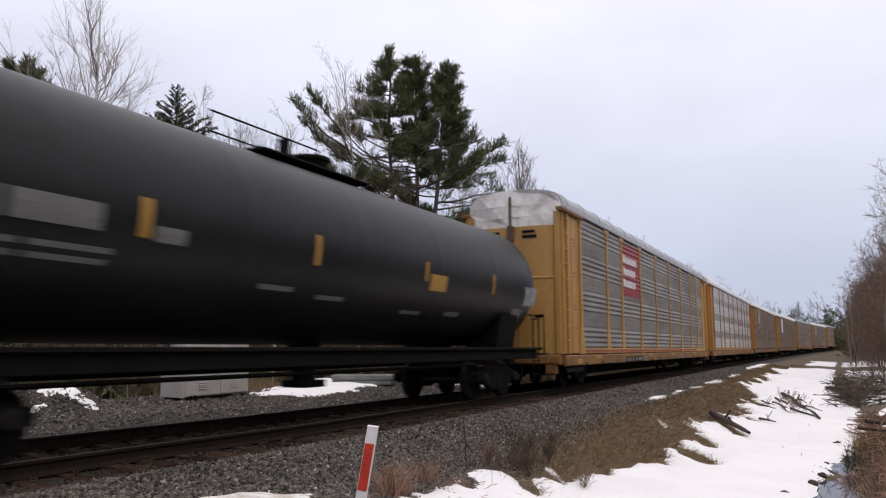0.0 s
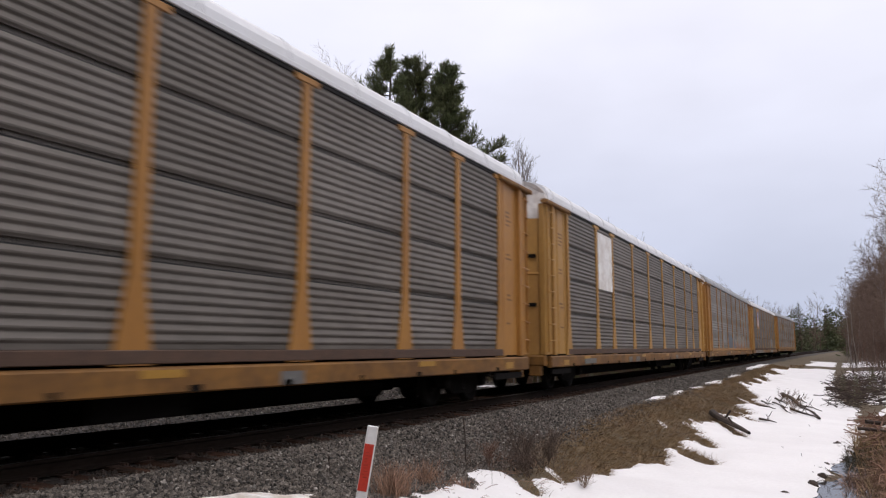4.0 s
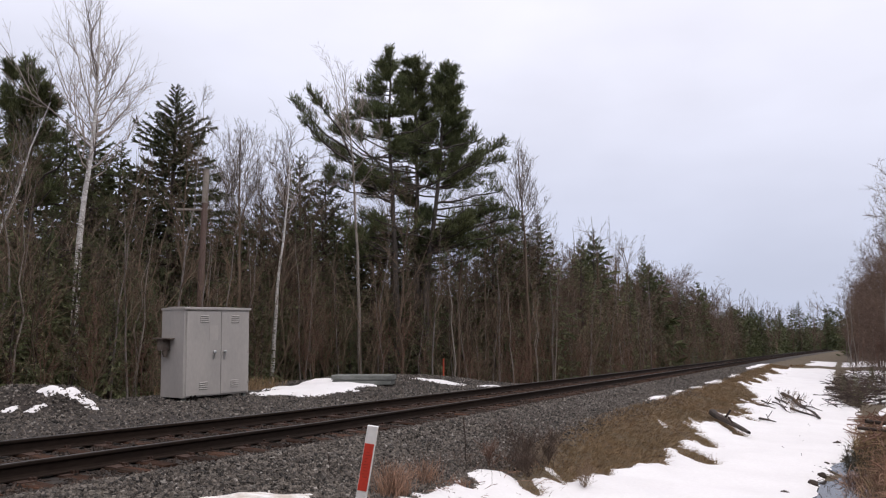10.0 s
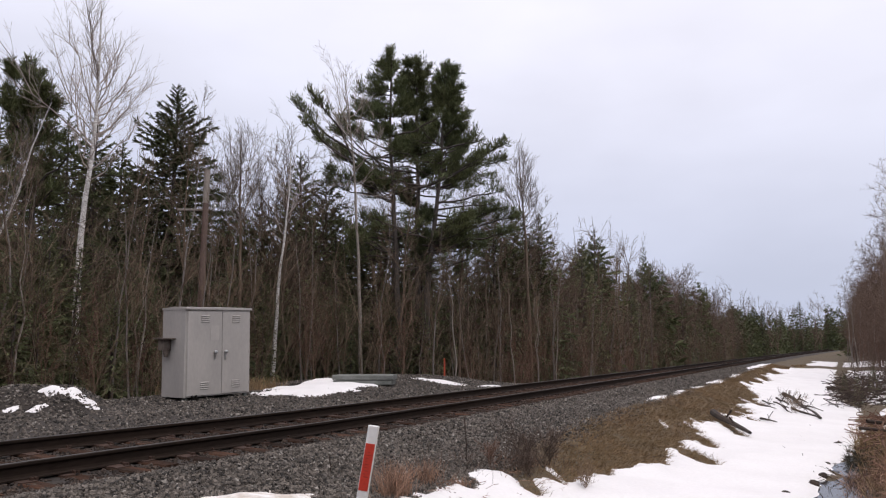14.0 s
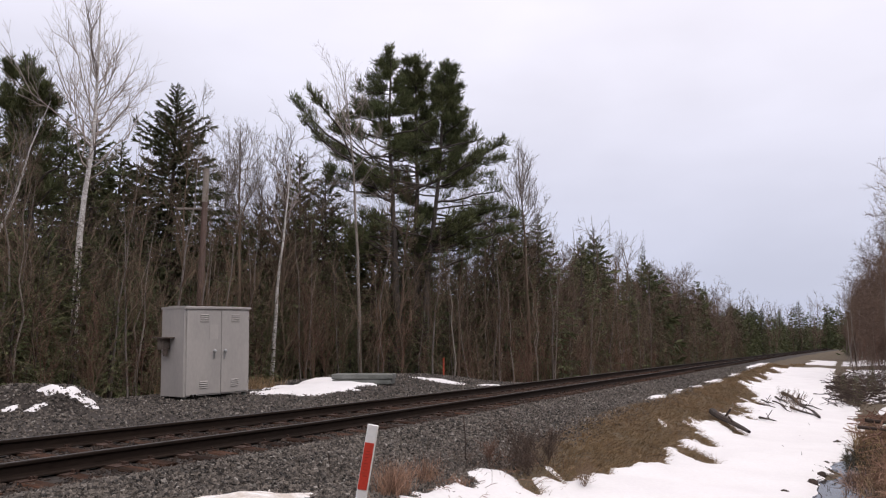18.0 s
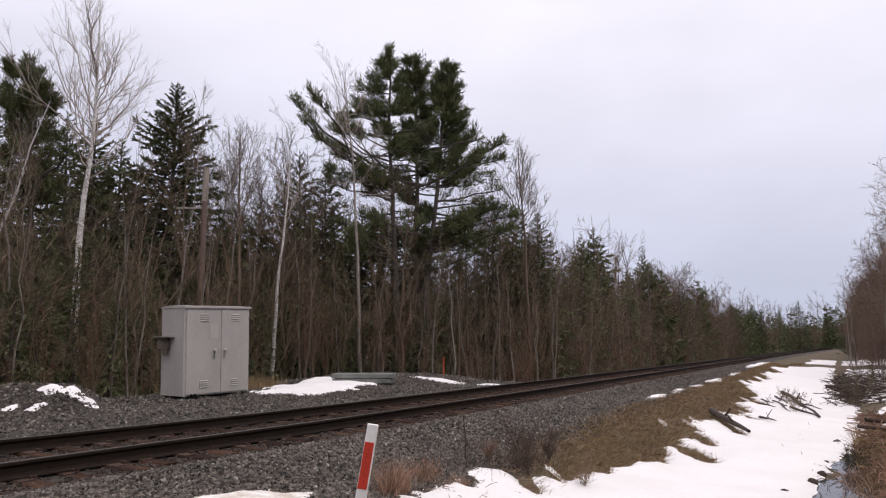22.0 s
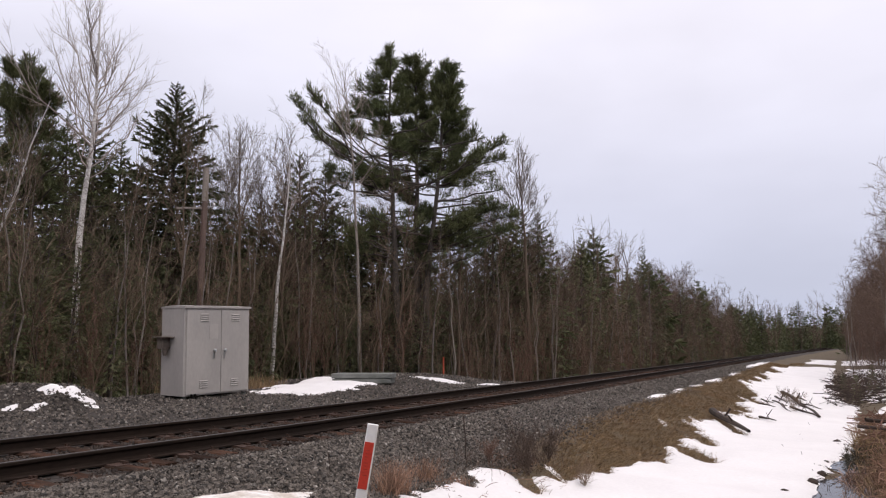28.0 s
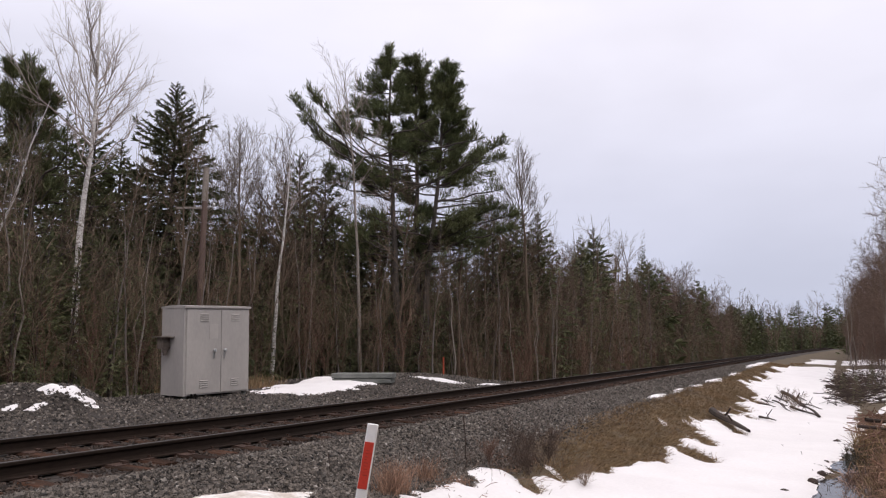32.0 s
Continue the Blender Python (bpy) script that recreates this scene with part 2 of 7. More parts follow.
    "russet": material("russet_dead_stems", (0.27, 0.155, 0.105), 0.9, second=(0.13, 0.08, 0.06), scale=3, fine=12, grain=0.2, bump=0, by_island=0.4),
    "straw": material("straw_russet_stems", (0.31, 0.185, 0.125), 0.9, second=(0.15, 0.085, 0.06), scale=3, fine=12, grain=0.2, bump=0, by_island=0.5),
    "far_wood": material("massed_distant_woods", (0.052, 0.045, 0.034), 1.0, second=(0.036, 0.046, 0.028), amount=0.95, scale=0.22, fine=2.2, grain=0.45, bump=1.0, bump_scale=1.2, stretch=(1, 1, 0.35), gloss=0.0),
    "moss": material("mossy_debris", (0.055, 0.048, 0.030), 0.95, second=(0.035, 0.026, 0.02), scale=3, fine=20, grain=0.3, bump=0.5),
    "log": material("rotten_wood", (0.030, 0.020, 0.015), 0.9, second=(0.07, 0.043, 0.032), scale=4, fine=24, grain=0.3, bump=0.5),
    "water": material("ditch_water", (0.02, 0.02, 0.021), 0.1, second=(0.05, 0.05, 0.055), scale=1, fine=8, grain=0.1, bump=0.08, bump_scale=5),
}


def ground_material():
    """Litter, ballast and dead grass blended by the zones that the sheet carries."""
    m = material("ground_cover", (0.070, 0.044, 0.029), 0.95, second=(0.042, 0.03, 0.021), amount=0.8, scale=0.8, fine=14, grain=0.35, bump=0.8, bump_scale=16)
    n, l = m.node_tree.nodes, m.node_tree.links
    p = n["Principled BSDF"]
    base = p.inputs["Base Color"].links[0].from_socket
    tc = n.new("ShaderNodeTexCoord")
    # gravel cells darken to their rims: shade between stones put into the colour
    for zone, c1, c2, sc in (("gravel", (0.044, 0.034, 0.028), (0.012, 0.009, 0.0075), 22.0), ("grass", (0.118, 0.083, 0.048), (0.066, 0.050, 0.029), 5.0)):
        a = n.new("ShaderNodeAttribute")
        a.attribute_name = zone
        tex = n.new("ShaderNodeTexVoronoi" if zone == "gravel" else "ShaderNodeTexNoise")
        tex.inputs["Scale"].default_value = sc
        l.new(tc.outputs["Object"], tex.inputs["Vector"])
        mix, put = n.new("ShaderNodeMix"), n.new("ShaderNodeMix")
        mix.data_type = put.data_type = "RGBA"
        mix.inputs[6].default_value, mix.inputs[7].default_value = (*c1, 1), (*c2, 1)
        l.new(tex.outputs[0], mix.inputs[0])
        l.new(a.outputs["Fac"], put.inputs[0])
        l.new(base, put.inputs[6])
        l.new(mix.outputs[2], put.inputs[7])
        base = put.outputs[2]
    l.new(base, p.inputs["Base Color"])
    return m


# ---- geometry helpers ----
class Geo:
    """Collects vertices and faces of one mesh."""

    def __init__(self):
        self.v, self.f = [], []

    def add(self, verts, faces):
        k = len(self.v)
        self.v += [tuple(p) for p in verts]
        self.f += [tuple(i + k for i in face) for face in faces]
        return self

    def box(self, x0, x1, y0, y1, z0, z1):
        return self.add([(x, y, z) for z in (z0, z1) for x, y in ((x0, y0), (x1, y0), (x1, y1), (x0, y1))],
                        [(3, 2, 1, 0), (4, 5, 6, 7), (0, 1, 5, 4), (1, 2, 6, 5), (2, 3, 7, 6), (3, 0, 4, 7)])

    def slab(self, x0, x1, y0, y1, z0, z1, b=0.01):
        """A box with chamfered edges along its longest side."""
        size = (x1 - x0, y1 - y0, z1 - z0)
        a = size.index(max(size))
        lo, hi = ((x0, y0, z0), (x1, y1, z1))
        i, j = [k for k in range(3) if k != a]
        b = min(b, (hi[i] - lo[i]) * 0.4, (hi[j] - lo[j]) * 0.4)
        ring = [(lo[i] + b, lo[j]), (hi[i] - b, lo[j]), (hi[i], lo[j] + b), (hi[i], hi[j] - b), (hi[i] - b, hi[j]), (lo[i] + b, hi[j]), (lo[i], hi[j] - b), (lo[i], lo[j] + b)]
        pts = []
        for end in (lo[a], hi[a]):
            for p, q in ring:
                c = [0, 0, 0]
                c[a], c[i], c[j] = end, p, q
                pts.append(c)
        faces = [tuple(range(7, -1, -1)), tuple(range(8, 16))] + [(k, (k + 1) % 8, 8 + (k + 1) % 8, 8 + k) for k in range(8)]
        return self.add(pts, faces)

    def prism(self, profile, lo, hi, axis="y", closed=True):
        """A profile, as pairs across the axis, drawn out along it."""
        def at(p, q, t):
            return {"y": (p, t, q), "x": (t, p, q), "z": (p, q, t)}[axis]
        n = len(profile)
        pts = [at(p, q, lo) for p, q in profile] + [at(p, q, hi) for p, q in profile]
        faces = [(k, (k + 1) % n, n + (k + 1) % n, n + k) for k in range(n if closed else n - 1)]
        if closed:
            faces += [tuple(range(n - 1, -1, -1)), tuple(range(n, 2 * n))]
        return self.add(pts, faces)

    def turned(self, profile, centre, axis="y", n=24):
        """A solid of revolution from pairs of place along the axis and radius."""
        pts, faces = [], []
        for t, r in profile:
            for k in range(n):
                c, s = r * math.cos(2 * math.pi * k / n), r * math.sin(2 * math.pi * k / n)
                d = {"y": (c, t, s), "x": (t, c, s), "z": (c, s, t)}[axis]
                pts.append((centre[0] + d[0], centre[1] + d[1], centre[2] + d[2]))
        for i in range(len(profile) - 1):
            faces += [(i * n + k, i * n + (k + 1) % n, (i + 1) * n + (k + 1) % n, (i + 1) * n + k) for k in range(n)]
        if profile[0][1] > 1e-4:
            faces.append(tuple(range(n - 1, -1, -1)))
        if profile[-1][1] > 1e-4:
            faces.append(tuple(range((len(profile) - 1) * n, len(profile) * n)))
        return self.add(pts, faces)

    def rod(self, pts, r, n=6):
        p, rr = np.array([pts], float), np.full((1, len(pts)), float(r))
        v, f = tubes(p, rr, n)
        return self.add(v.tolist(), f.tolist())

    def mesh(self, name="mesh", smooth=False):
        me = bpy.data.meshes.new(name)
        me.from_pydata(self.v, [], self.f)
        if smooth:
            me.polygons.foreach_set("use_smooth", np.ones(len(me.polygons), bool))
        me.update()
        return me


def tubes(P, R, sides=3):
    """Tubes round many polylines at once: P is (count, points, 3), R (count, points)."""
    P, R = np.asarray(P, float), np.asarray(R, float)
    N, n, _ = P.shape
    T = np.gradient(P, axis=1)
    T /= np.linalg.norm(T, axis=2, keepdims=True) + 1e-9
    ref = np.where(np.abs(T[:, :1, 2:3]) > 0.9, np.array([[[1.0, 0, 0]]]), np.array([[[0, 0, 1.0]]]))
    A = np.cross(T, np.broadcast_to(ref, T.shape))
    A /= np.linalg.norm(A, axis=2, keepdims=True) + 1e-9
    B = np.cross(T, A)
    ang = np.arange(sides) * 2 * np.pi / sides
    V = P[:, :, None, :] + R[:, :, None, None] * (np.cos(ang)[None, None, :, None] * A[:, :, None, :] + np.sin(ang)[None, None, :, None] * B[:, :, None, :])
    V = V.reshape(-1, 3)
    base = (np.arange(N)[:, None, None] * n + np.arange(n - 1)[None, :, None]) * sides
    k = np.arange(sides)[None, None, :]
    k2 = (k + 1) % sides
    F = np.stack([base + k, base + k2, base + sides + k2, base + sides + k], axis=-1).reshape(-1, 4)
    return V, F


def fast_mesh(name, V, F, smooth=False):
    """A mesh from arrays; all faces have the same number of corners."""
    V, F = np.asarray(V, np.float32), np.asarray(F, np.int32)
    me = bpy.data.meshes.new(name)
    c = F.shape[1]
    me.vertices.add(len(V))
    me.vertices.foreach_set("co", V.ravel())
    me.loops.add(F.size)
    me.loops.foreach_set("vertex_index", F.ravel())
    me.polygons.add(len(F))
    me.polygons.foreach_set("loop_start", np.arange(0, F.size, c, dtype=np.int32))
    me.polygons.foreach_set("use_smooth", np.full(len(F), smooth))
    me.update(calc_edges=True)
    return me


def part(name, shape, mat, parent=None, label="", at=None, smooth=False):
    """Links a Geo or a mesh as one object, under a thing or a part if one is given."""
    me = shape.mesh(name, smooth) if isinstance(shape, Geo) else shape
    if mat is not None and not me.materials:
        me.materials.append(M[mat])
    ob = new(name, me)
    if parent is not None:
        ob.parent = parent
    if at is not None:
        ob.matrix_basis = at
    if label:
        tagged(ob, label)
    return ob


def lattice(x, y, seed=0):
    """Smooth value noise in 0..1 on arrays."""
    xi, yi = np.floor(x), np.floor(y)
    fx, fy = x - xi, y - yi
    fx, fy = fx * fx * (3 - 2 * fx), fy * fy * (3 - 2 * fy)

    def h(a, b):
        s = np.sin(a * 127.1 + b * 311.7 + seed * 74.7) * 43758.5453
        return s - np.floor(s)
    return (h(xi, yi) * (1 - fx) + h(xi + 1, yi) * fx) * (1 - fy) + (h(xi, yi + 1) * (1 - fx) + h(xi + 1, yi + 1) * fx) * fy


def step(a, b, x):
    t = np.clip((x - a) / (b - a), 0, 1)
    return t * t * (3 - 2 * t)


def bend(y):
    """Sideways run of the line where it leaves the straight, far off."""
    y = np.asarray(y, float)
    return 0.000388 * np.clip(y - 70, 0, 110) ** 2 + 0.0854 * np.clip(y - 180, 0, None)


def rise(y):
    """Gentle climb of the line and its ground, far off."""
    return 0.000036 * np.clip(np.asarray(y, float) - 60, 0, 220) ** 2


def crown(y):
    """Slight hump of the track close by."""
    return 0.04 * (1 - step(4.5, 11, np.asarray(y, float)))


# ---- ground ----
LINE_U = [-1500, -60, -34, -20, -15, -12, -10, -8, -5.5, -3.2, -1.9, -1.35, 0.0, 0.9, 1.32, 1.6, 3.0, 3.35, 4.8, 5.6, 7.4, 8.6, 9.6, 12, 16, 30, 1500]
LINE_Z = [-1.6, -1.4, -1.2, -1.0, -0.8, -0.55, -0.36, -0.22, -0.21, -0.29, -0.24, -0.165, -0.20, -0.222, -0.248, -0.235, -0.45, -0.48, -0.97, -1.05, -1.12, -1.18, -1.0, -0.75, -0.5, -0.2, 0.0]


def height(u, y):
    """Height of the ground at u metres right of the track and y along it."""
    u, y = np.asarray(u, float), np.asarray(y, float)
    z = np.interp(u, LINE_U, LINE_Z)
    far = step(36, 66, y)
    z = np.where(u > 1.8, z * (1 - far) + far * np.maximum(z, np.interp(u, [1.8, 3.4, 5, 9, 16, 30], [-0.23, -0.26, -0.5, -0.62, -0.4, -0.2])), z)
    z = np.where(u > 5, z + 0.28 * np.exp(-((y - 66) / 2.5) ** 2), z)
    near = 1 - step(4.0, 9.0, y)
    z = np.where(u > 2.2, z * (1 - near) + near * np.interp(u, [2.2, 4, 7, 1500], [-0.3, -0.4, -0.35, -0.3]), z)
    along, deep = (u + 6.6) * 0.886 + (y - 10.4) * 0.463, (y - 10.4) * 0.886 - (u + 6.6) * 0.463
    z = z + 0.58 * np.exp(-np.abs(along / np.where(along < 0, 3.2, 0.9)) ** 3 - np.abs(deep / 0.9) ** 3)
    z = z + 0.24 * np.exp(-((u + 9) / 3.2) ** 2 - ((y - 25) / 5.5) ** 2)
    away = step(28.5, 33, y)
    z = np.where(u < -1.6, z * (1 - away) + away * np.interp(u, [-1500, -60, -20, -9, -6, -4, -2.4, -1.6], [-1.9, -1.8, -1.7, -1.5, -1.2, -0.85, -0.42, -0.22]), z)
    rough = np.where(np.abs(u) < 2.0, 0.0, np.clip(np.abs(u) / 40, 0.05, 0.4))
    return rise(y) + crown(y) * (1 - step(1.5, 2.6, np.abs(u))) + z + rough * (lattice(u * 0.45, y * 0.45, 1) - 0.5) + 0.3 * rough * (lattice(u * 2.1, y * 2.1, 2) - 0.5)


def grid_mesh(name, us, ys, z, keep=None):
    U, Y = np.meshgrid(us, ys)
    V = np.stack([U + bend(Y), Y, z], axis=-1).reshape(-1, 3)
    a, b = len(us), len(ys)
    i = (np.arange(b - 1)[:, None] * a + np.arange(a - 1)[None, :])
    F = np.stack([i, i + 1, i + a + 1, i + a], axis=-1)
    F = F[keep] if keep is not None else F.reshape(-1, 4)
    used = np.unique(F)
    remap = np.zeros(a * b, np.int64)
    remap[used] = np.arange(len(used))
    return fast_mesh(name, V[used], remap[F], True), used


us = np.concatenate([[-1500, -600, -250, -120, -80, -60, -50, -42], np.arange(-36, -14, 1.0), np.arange(-14, 14, 0.25), np.arange(14, 34, 1.5), [40, 60, 100, 250, 600, 1500]])
ys = np.concatenate([[-1500, -700, -300, -150, -80], np.arange(-50, 0, 2.5), np.arange(0, 45, 0.25), np.arange(45, 120, 1.0), np.arange(120, 300, 6), [320, 380, 500, 800, 1500]])
U, Y = np.meshgrid(us, ys)
ground_me, used = grid_mesh("ground", us, ys, height(U, Y))
wob = 0.5 * (lattice(U * 1.3, Y * 1.3, 5) - 0.5) + 0.35 * (lattice(U * 4, Y * 4, 6) - 0.5)
near_toe = 1.1 * (1 - step(7.8, 11.5, Y))
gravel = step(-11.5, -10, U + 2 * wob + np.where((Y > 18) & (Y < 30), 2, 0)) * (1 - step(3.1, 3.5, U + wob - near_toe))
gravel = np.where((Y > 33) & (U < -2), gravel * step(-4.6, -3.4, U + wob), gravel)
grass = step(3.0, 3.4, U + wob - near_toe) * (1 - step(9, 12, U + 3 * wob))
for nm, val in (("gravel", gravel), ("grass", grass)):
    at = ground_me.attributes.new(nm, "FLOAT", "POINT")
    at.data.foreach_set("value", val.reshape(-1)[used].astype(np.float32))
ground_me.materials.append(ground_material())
ground = tagged(new("ground", ground_me), "brown littered ground with grey ballast and dead grass", "ground", kind="structure")


# ---- snow ----
TONGUES = ((4.98, 17.2, 6.0, 15.2, 0.22), (4.6, 20.2, 5.66, 17.8, 0.20), (4.5, 24.9, 6.0, 20.6, 0.14), (4.8, 28.8, 5.6, 26.5, 0.18), (5.0, 33.4, 5.8, 30.6, 0.16), (5.6, 25.8, 6.0, 24.6, 0.08), (3.75, 10.7, 4.42, 9.9, 0.15), (3.45, 8.5, 3.62, 8.0, 0.05), (3.6, 9.3, 3.86, 8.95, 0.05))


def ditch_snow(u, y):
    """How far inside the snow of the ditch a place lies; negative outside."""
    toe = np.interp(y, [5, 8, 9, 9.8, 10.3, 11.0, 11.4, 12.3, 13.4, 15, 16.8, 18, 20, 25, 28.5, 33, 40, 49, 59, 90], [3.75, 3.55, 3.62, 3.7, 4.35, 4.5, 4.45, 4.65, 4.85, 5.2, 5.05, 4.85, 5.0, 4.95, 5.05, 5.1, 4.5, 4.25, 4.3, 4.3])
    across, down = y + 1.4 * u, u - 0.3 * y
    ragged = 0.9 * (lattice(down * 0.5, across * 0.45, 11) - 0.5) + 0.9 * (lattice(down * 0.6, across * 1.15, 12) - 0.5) + 0.45 * (lattice(down * 1.1, across * 3.1, 13) - 0.5) + 0.35 * (lattice(u * 4, y * 7, 17) - 0.5) + 0.2 * (lattice(u * 9, y * 9, 27) - 0.5)
    near = u - toe + ragged * np.interp(y, [5, 12, 16, 25, 40], [0.45, 0.4, 0.6, 0.9, 1.1])
    brook = np.interp(y, [5, 12, 15, 18, 22, 30, 45, 60], [7.2, 7.6, 7.72, 8.2, 8.65, 8.8, 7.9, 8.0]) - u + 0.1 + 0.35 * (lattice(u * 1.6, y * 1.6, 14) - 0.5) + 0.2 * (lattice(u * 5, y * 5, 18) - 0.5)
    beyond = np.where(y > 17, u - np.interp(y, [17, 24, 40, 60], [11.0, 9.6, 9.4, 9.0]) + 1.6 * (lattice(u, y, 15) - 0.5), -1)
    m = np.minimum(near, np.maximum(brook, beyond))
    for u0, y0, u1, y1, wide in TONGUES:
        t = np.clip(((u - u0) * (u1 - u0) + (y - y0) * (y1 - y0)) / ((u1 - u0) ** 2 + (y1 - y0) ** 2), 0, 1)
        off = np.hypot(u - u0 - t * (u1 - u0), y - y0 - t * (y1 - y0))
        m = np.minimum(m, off - wide * (0.35 + 2.6 * t * (1 - t)) + 0.12 * (lattice(u * 7, y * 7, 19) - 0.5))
    bank = 66 + 1.5 * (lattice(u * 0.8, y * 0.1, 16) - 0.5)
    m = np.minimum(m, np.maximum((bank - 2.4 - y) * 0.3, np.minimum.reduce([(y - bank - 10) * 0.3, u - 5.8 + 2.2 * (lattice(u * 0.7, y * 0.12, 61) - 0.5), (100 - y) * 0.1])))
    return m


def blob(u, y, cu, cy, ru, ry, seed, tilt=0.0):
    du, dy = u - cu, y - cy
    du = du - tilt * dy
    r = np.sqrt((du / ru) ** 2 + (dy / ry) ** 2)
    return (1 - r) * min(ru, ry) + 0.55 * min(ru, ry) * (lattice(u * 1.6 / min(ru, 1.5), y * 1.6 / min(ry, 1.5), seed) - 0.5) + 0.2 * min(ru, ry) * (lattice(u * 6, y * 6, seed + 3) - 0.5)


def snow_sheet(name, us, ys, mask, mat, label, depth=0.075, slope=0.3):
    U, Y = np.meshgrid(us, ys)
    m = mask(U, Y)
    z = height(U, Y) + np.clip(m * slope, -0.08, depth) + np.clip(m, 0, 0.4) * 0.08 * (lattice(U * 1.5, Y * 1.5, 21) - 0.5)
    m4 = np.maximum.reduce([m[:-1, :-1], m[1:, :-1], m[:-1, 1:], m[1:, 1:]])
    me, _ = grid_mesh(name, us, ys, z, m4 > -0.12)
    me.materials.append(M[mat])
    return tagged(new(name, me), label, "snow", kind="structure")


snow_sheet("snow", np.concatenate([np.arange(2.6, 6, 0.05), np.arange(6, 14, 0.09)]), np.concatenate([np.arange(6, 13, 0.05), np.arange(13, 30, 0.09), np.arange(30, 60, 0.2), np.arange(60, 110, 0.6)]), ditch_snow, "snow", "white melting snow filling the ditch")
for cu, cy, ru, ry, tilt, seed, name in (
        (-6.95, 20.7, 1.55, 3.1, -0.12, 31, "snow"), (-5.3, 25.5, 1.3, 0.36, -0.2, 32, "snow"), (-3.2, 25.3, 0.55, 0.3, 0.0, 33, "snow"),
        (-6.35, 10.12, 0.26, 0.2, 0.0, 34, "snow"), (-6.45, 9.3, 0.12, 0.15, 0.3, 35, "snow"), (-6.05, 9.55, 0.12, 0.2, 0.3, 45, "snow"), (-5.98, 10.38, 0.22, 0.2, 0.0, 46, "snow"), (-5.66, 10.5, 0.17, 0.24, 0.0, 48, "snow"), (-5.46, 10.5, 0.12, 0.22, 0.0, 49, "snow"),
        (3.0, 25.0, 0.24, 1.5, 0.02, 36, "snow"), (3.05, 28.4, 0.22, 1.6, 0.0, 37, "snow"), (3.08, 32.5, 0.22, 1.7, 0.0, 38, "snow"), (3.08, 37.5, 0.26, 2.4, 0.0, 39, "snow"),
        (3.1, 45.5, 0.2, 2.6, 0.0, 40, "snow"), (2.9, 63.0, 0.42, 9.0, 0.0, 41, "snow"), (4.22, 11.2, 0.11, 0.28, -0.8, 53, "snow"), (4.2, 19.6, 0.11, 0.45, -0.3, 43, "snow"), (4.58, 20.9, 0.10, 0.4, -0.3, 44, "snow"), (4.55, 22.0, 0.09, 0.4, -0.3, 47, "snow")):
    st = 0.05 if min(ru, ry) < 0.6 else 0.09
    snow_sheet(name, np.arange(cu - 2 * ru - 2 * abs(tilt), cu + 2 * ru + 2 * abs(tilt), st), np.arange(cy - 1.8 * ry, cy + 1.8 * ry, max(st, ry / 50)),
               lambda u, y, c=(cu, cy, ru, ry, seed, tilt): blob(u, y, *c), "snow", "thin patch of melting snow on gravel", 0.07, 0.3 if cy > 12 else 0.42)
snow_sheet("snow", np.arange(1.6, 4.2, 0.035), np.arange(3.8, 7.6, 0.035), lambda u, y: blob(u, y, 2.90, 5.78, 0.46, 0.95, 51, 0.12), "old_snow", "dirty crusted snow on the ballast toe", 0.10)

water_me, _ = grid_mesh("water", np.linspace(7.4, 8.8, 8), np.linspace(11, 20, 37), np.full((37, 8), -1.14))
water_me.materials.append(M["water"])
tagged(new("water", water_me), "dark standing water in the ditch", "water", kind="structure")


# ---- track ----
def rail_profile():
    half = [(0.070, -0.172), (0.070, -0.160), (0.022, -0.148), (0.0095, -0.125), (0.0095, -0.052), (0.030, -0.040), (0.036, -0.030), (0.036, -0.007), (0.026, 0.0)]
    return half + [(-x, z) for x, z in reversed(half)]


CANT = 1.7
track_y = np.concatenate([[-800, -80, -20], np.arange(0, 14, 1), np.arange(15, 70, 10), np.arange(70, 330, 6)])
for side, text in ((1, "worn dark rust-brown steel rail"), (-1, "worn dark rust-brown steel rail")):
    prof = rail_profile()
    rail = Geo()
    head = Geo()
    for geo, pr in ((rail, prof), (head, [(-0.026, 0.0005), (0.026, 0.0005), (0.02, 0.003), (-0.02, 0.003)])):
        n = len(pr)
        pts = [(x + side * 0.754 + float(bend(y)), y, z + float(rise(y) + crown(y)) - side * 0.754 * math.sin(radians(CANT))) for y in track_y for x, z in pr]
        geo.add(pts, [(i * n + k, i * n + (k + 1) % n, (i + 1) * n + (k + 1) % n, (i + 1) * n + k) for i in range(len(track_y) - 1) for k in range(n)])
    r = tagged(part("rail", rail, "rail"), text, "rail", "running rails")
    part("rail_head", head, "rail_head", r, "polished running surface")

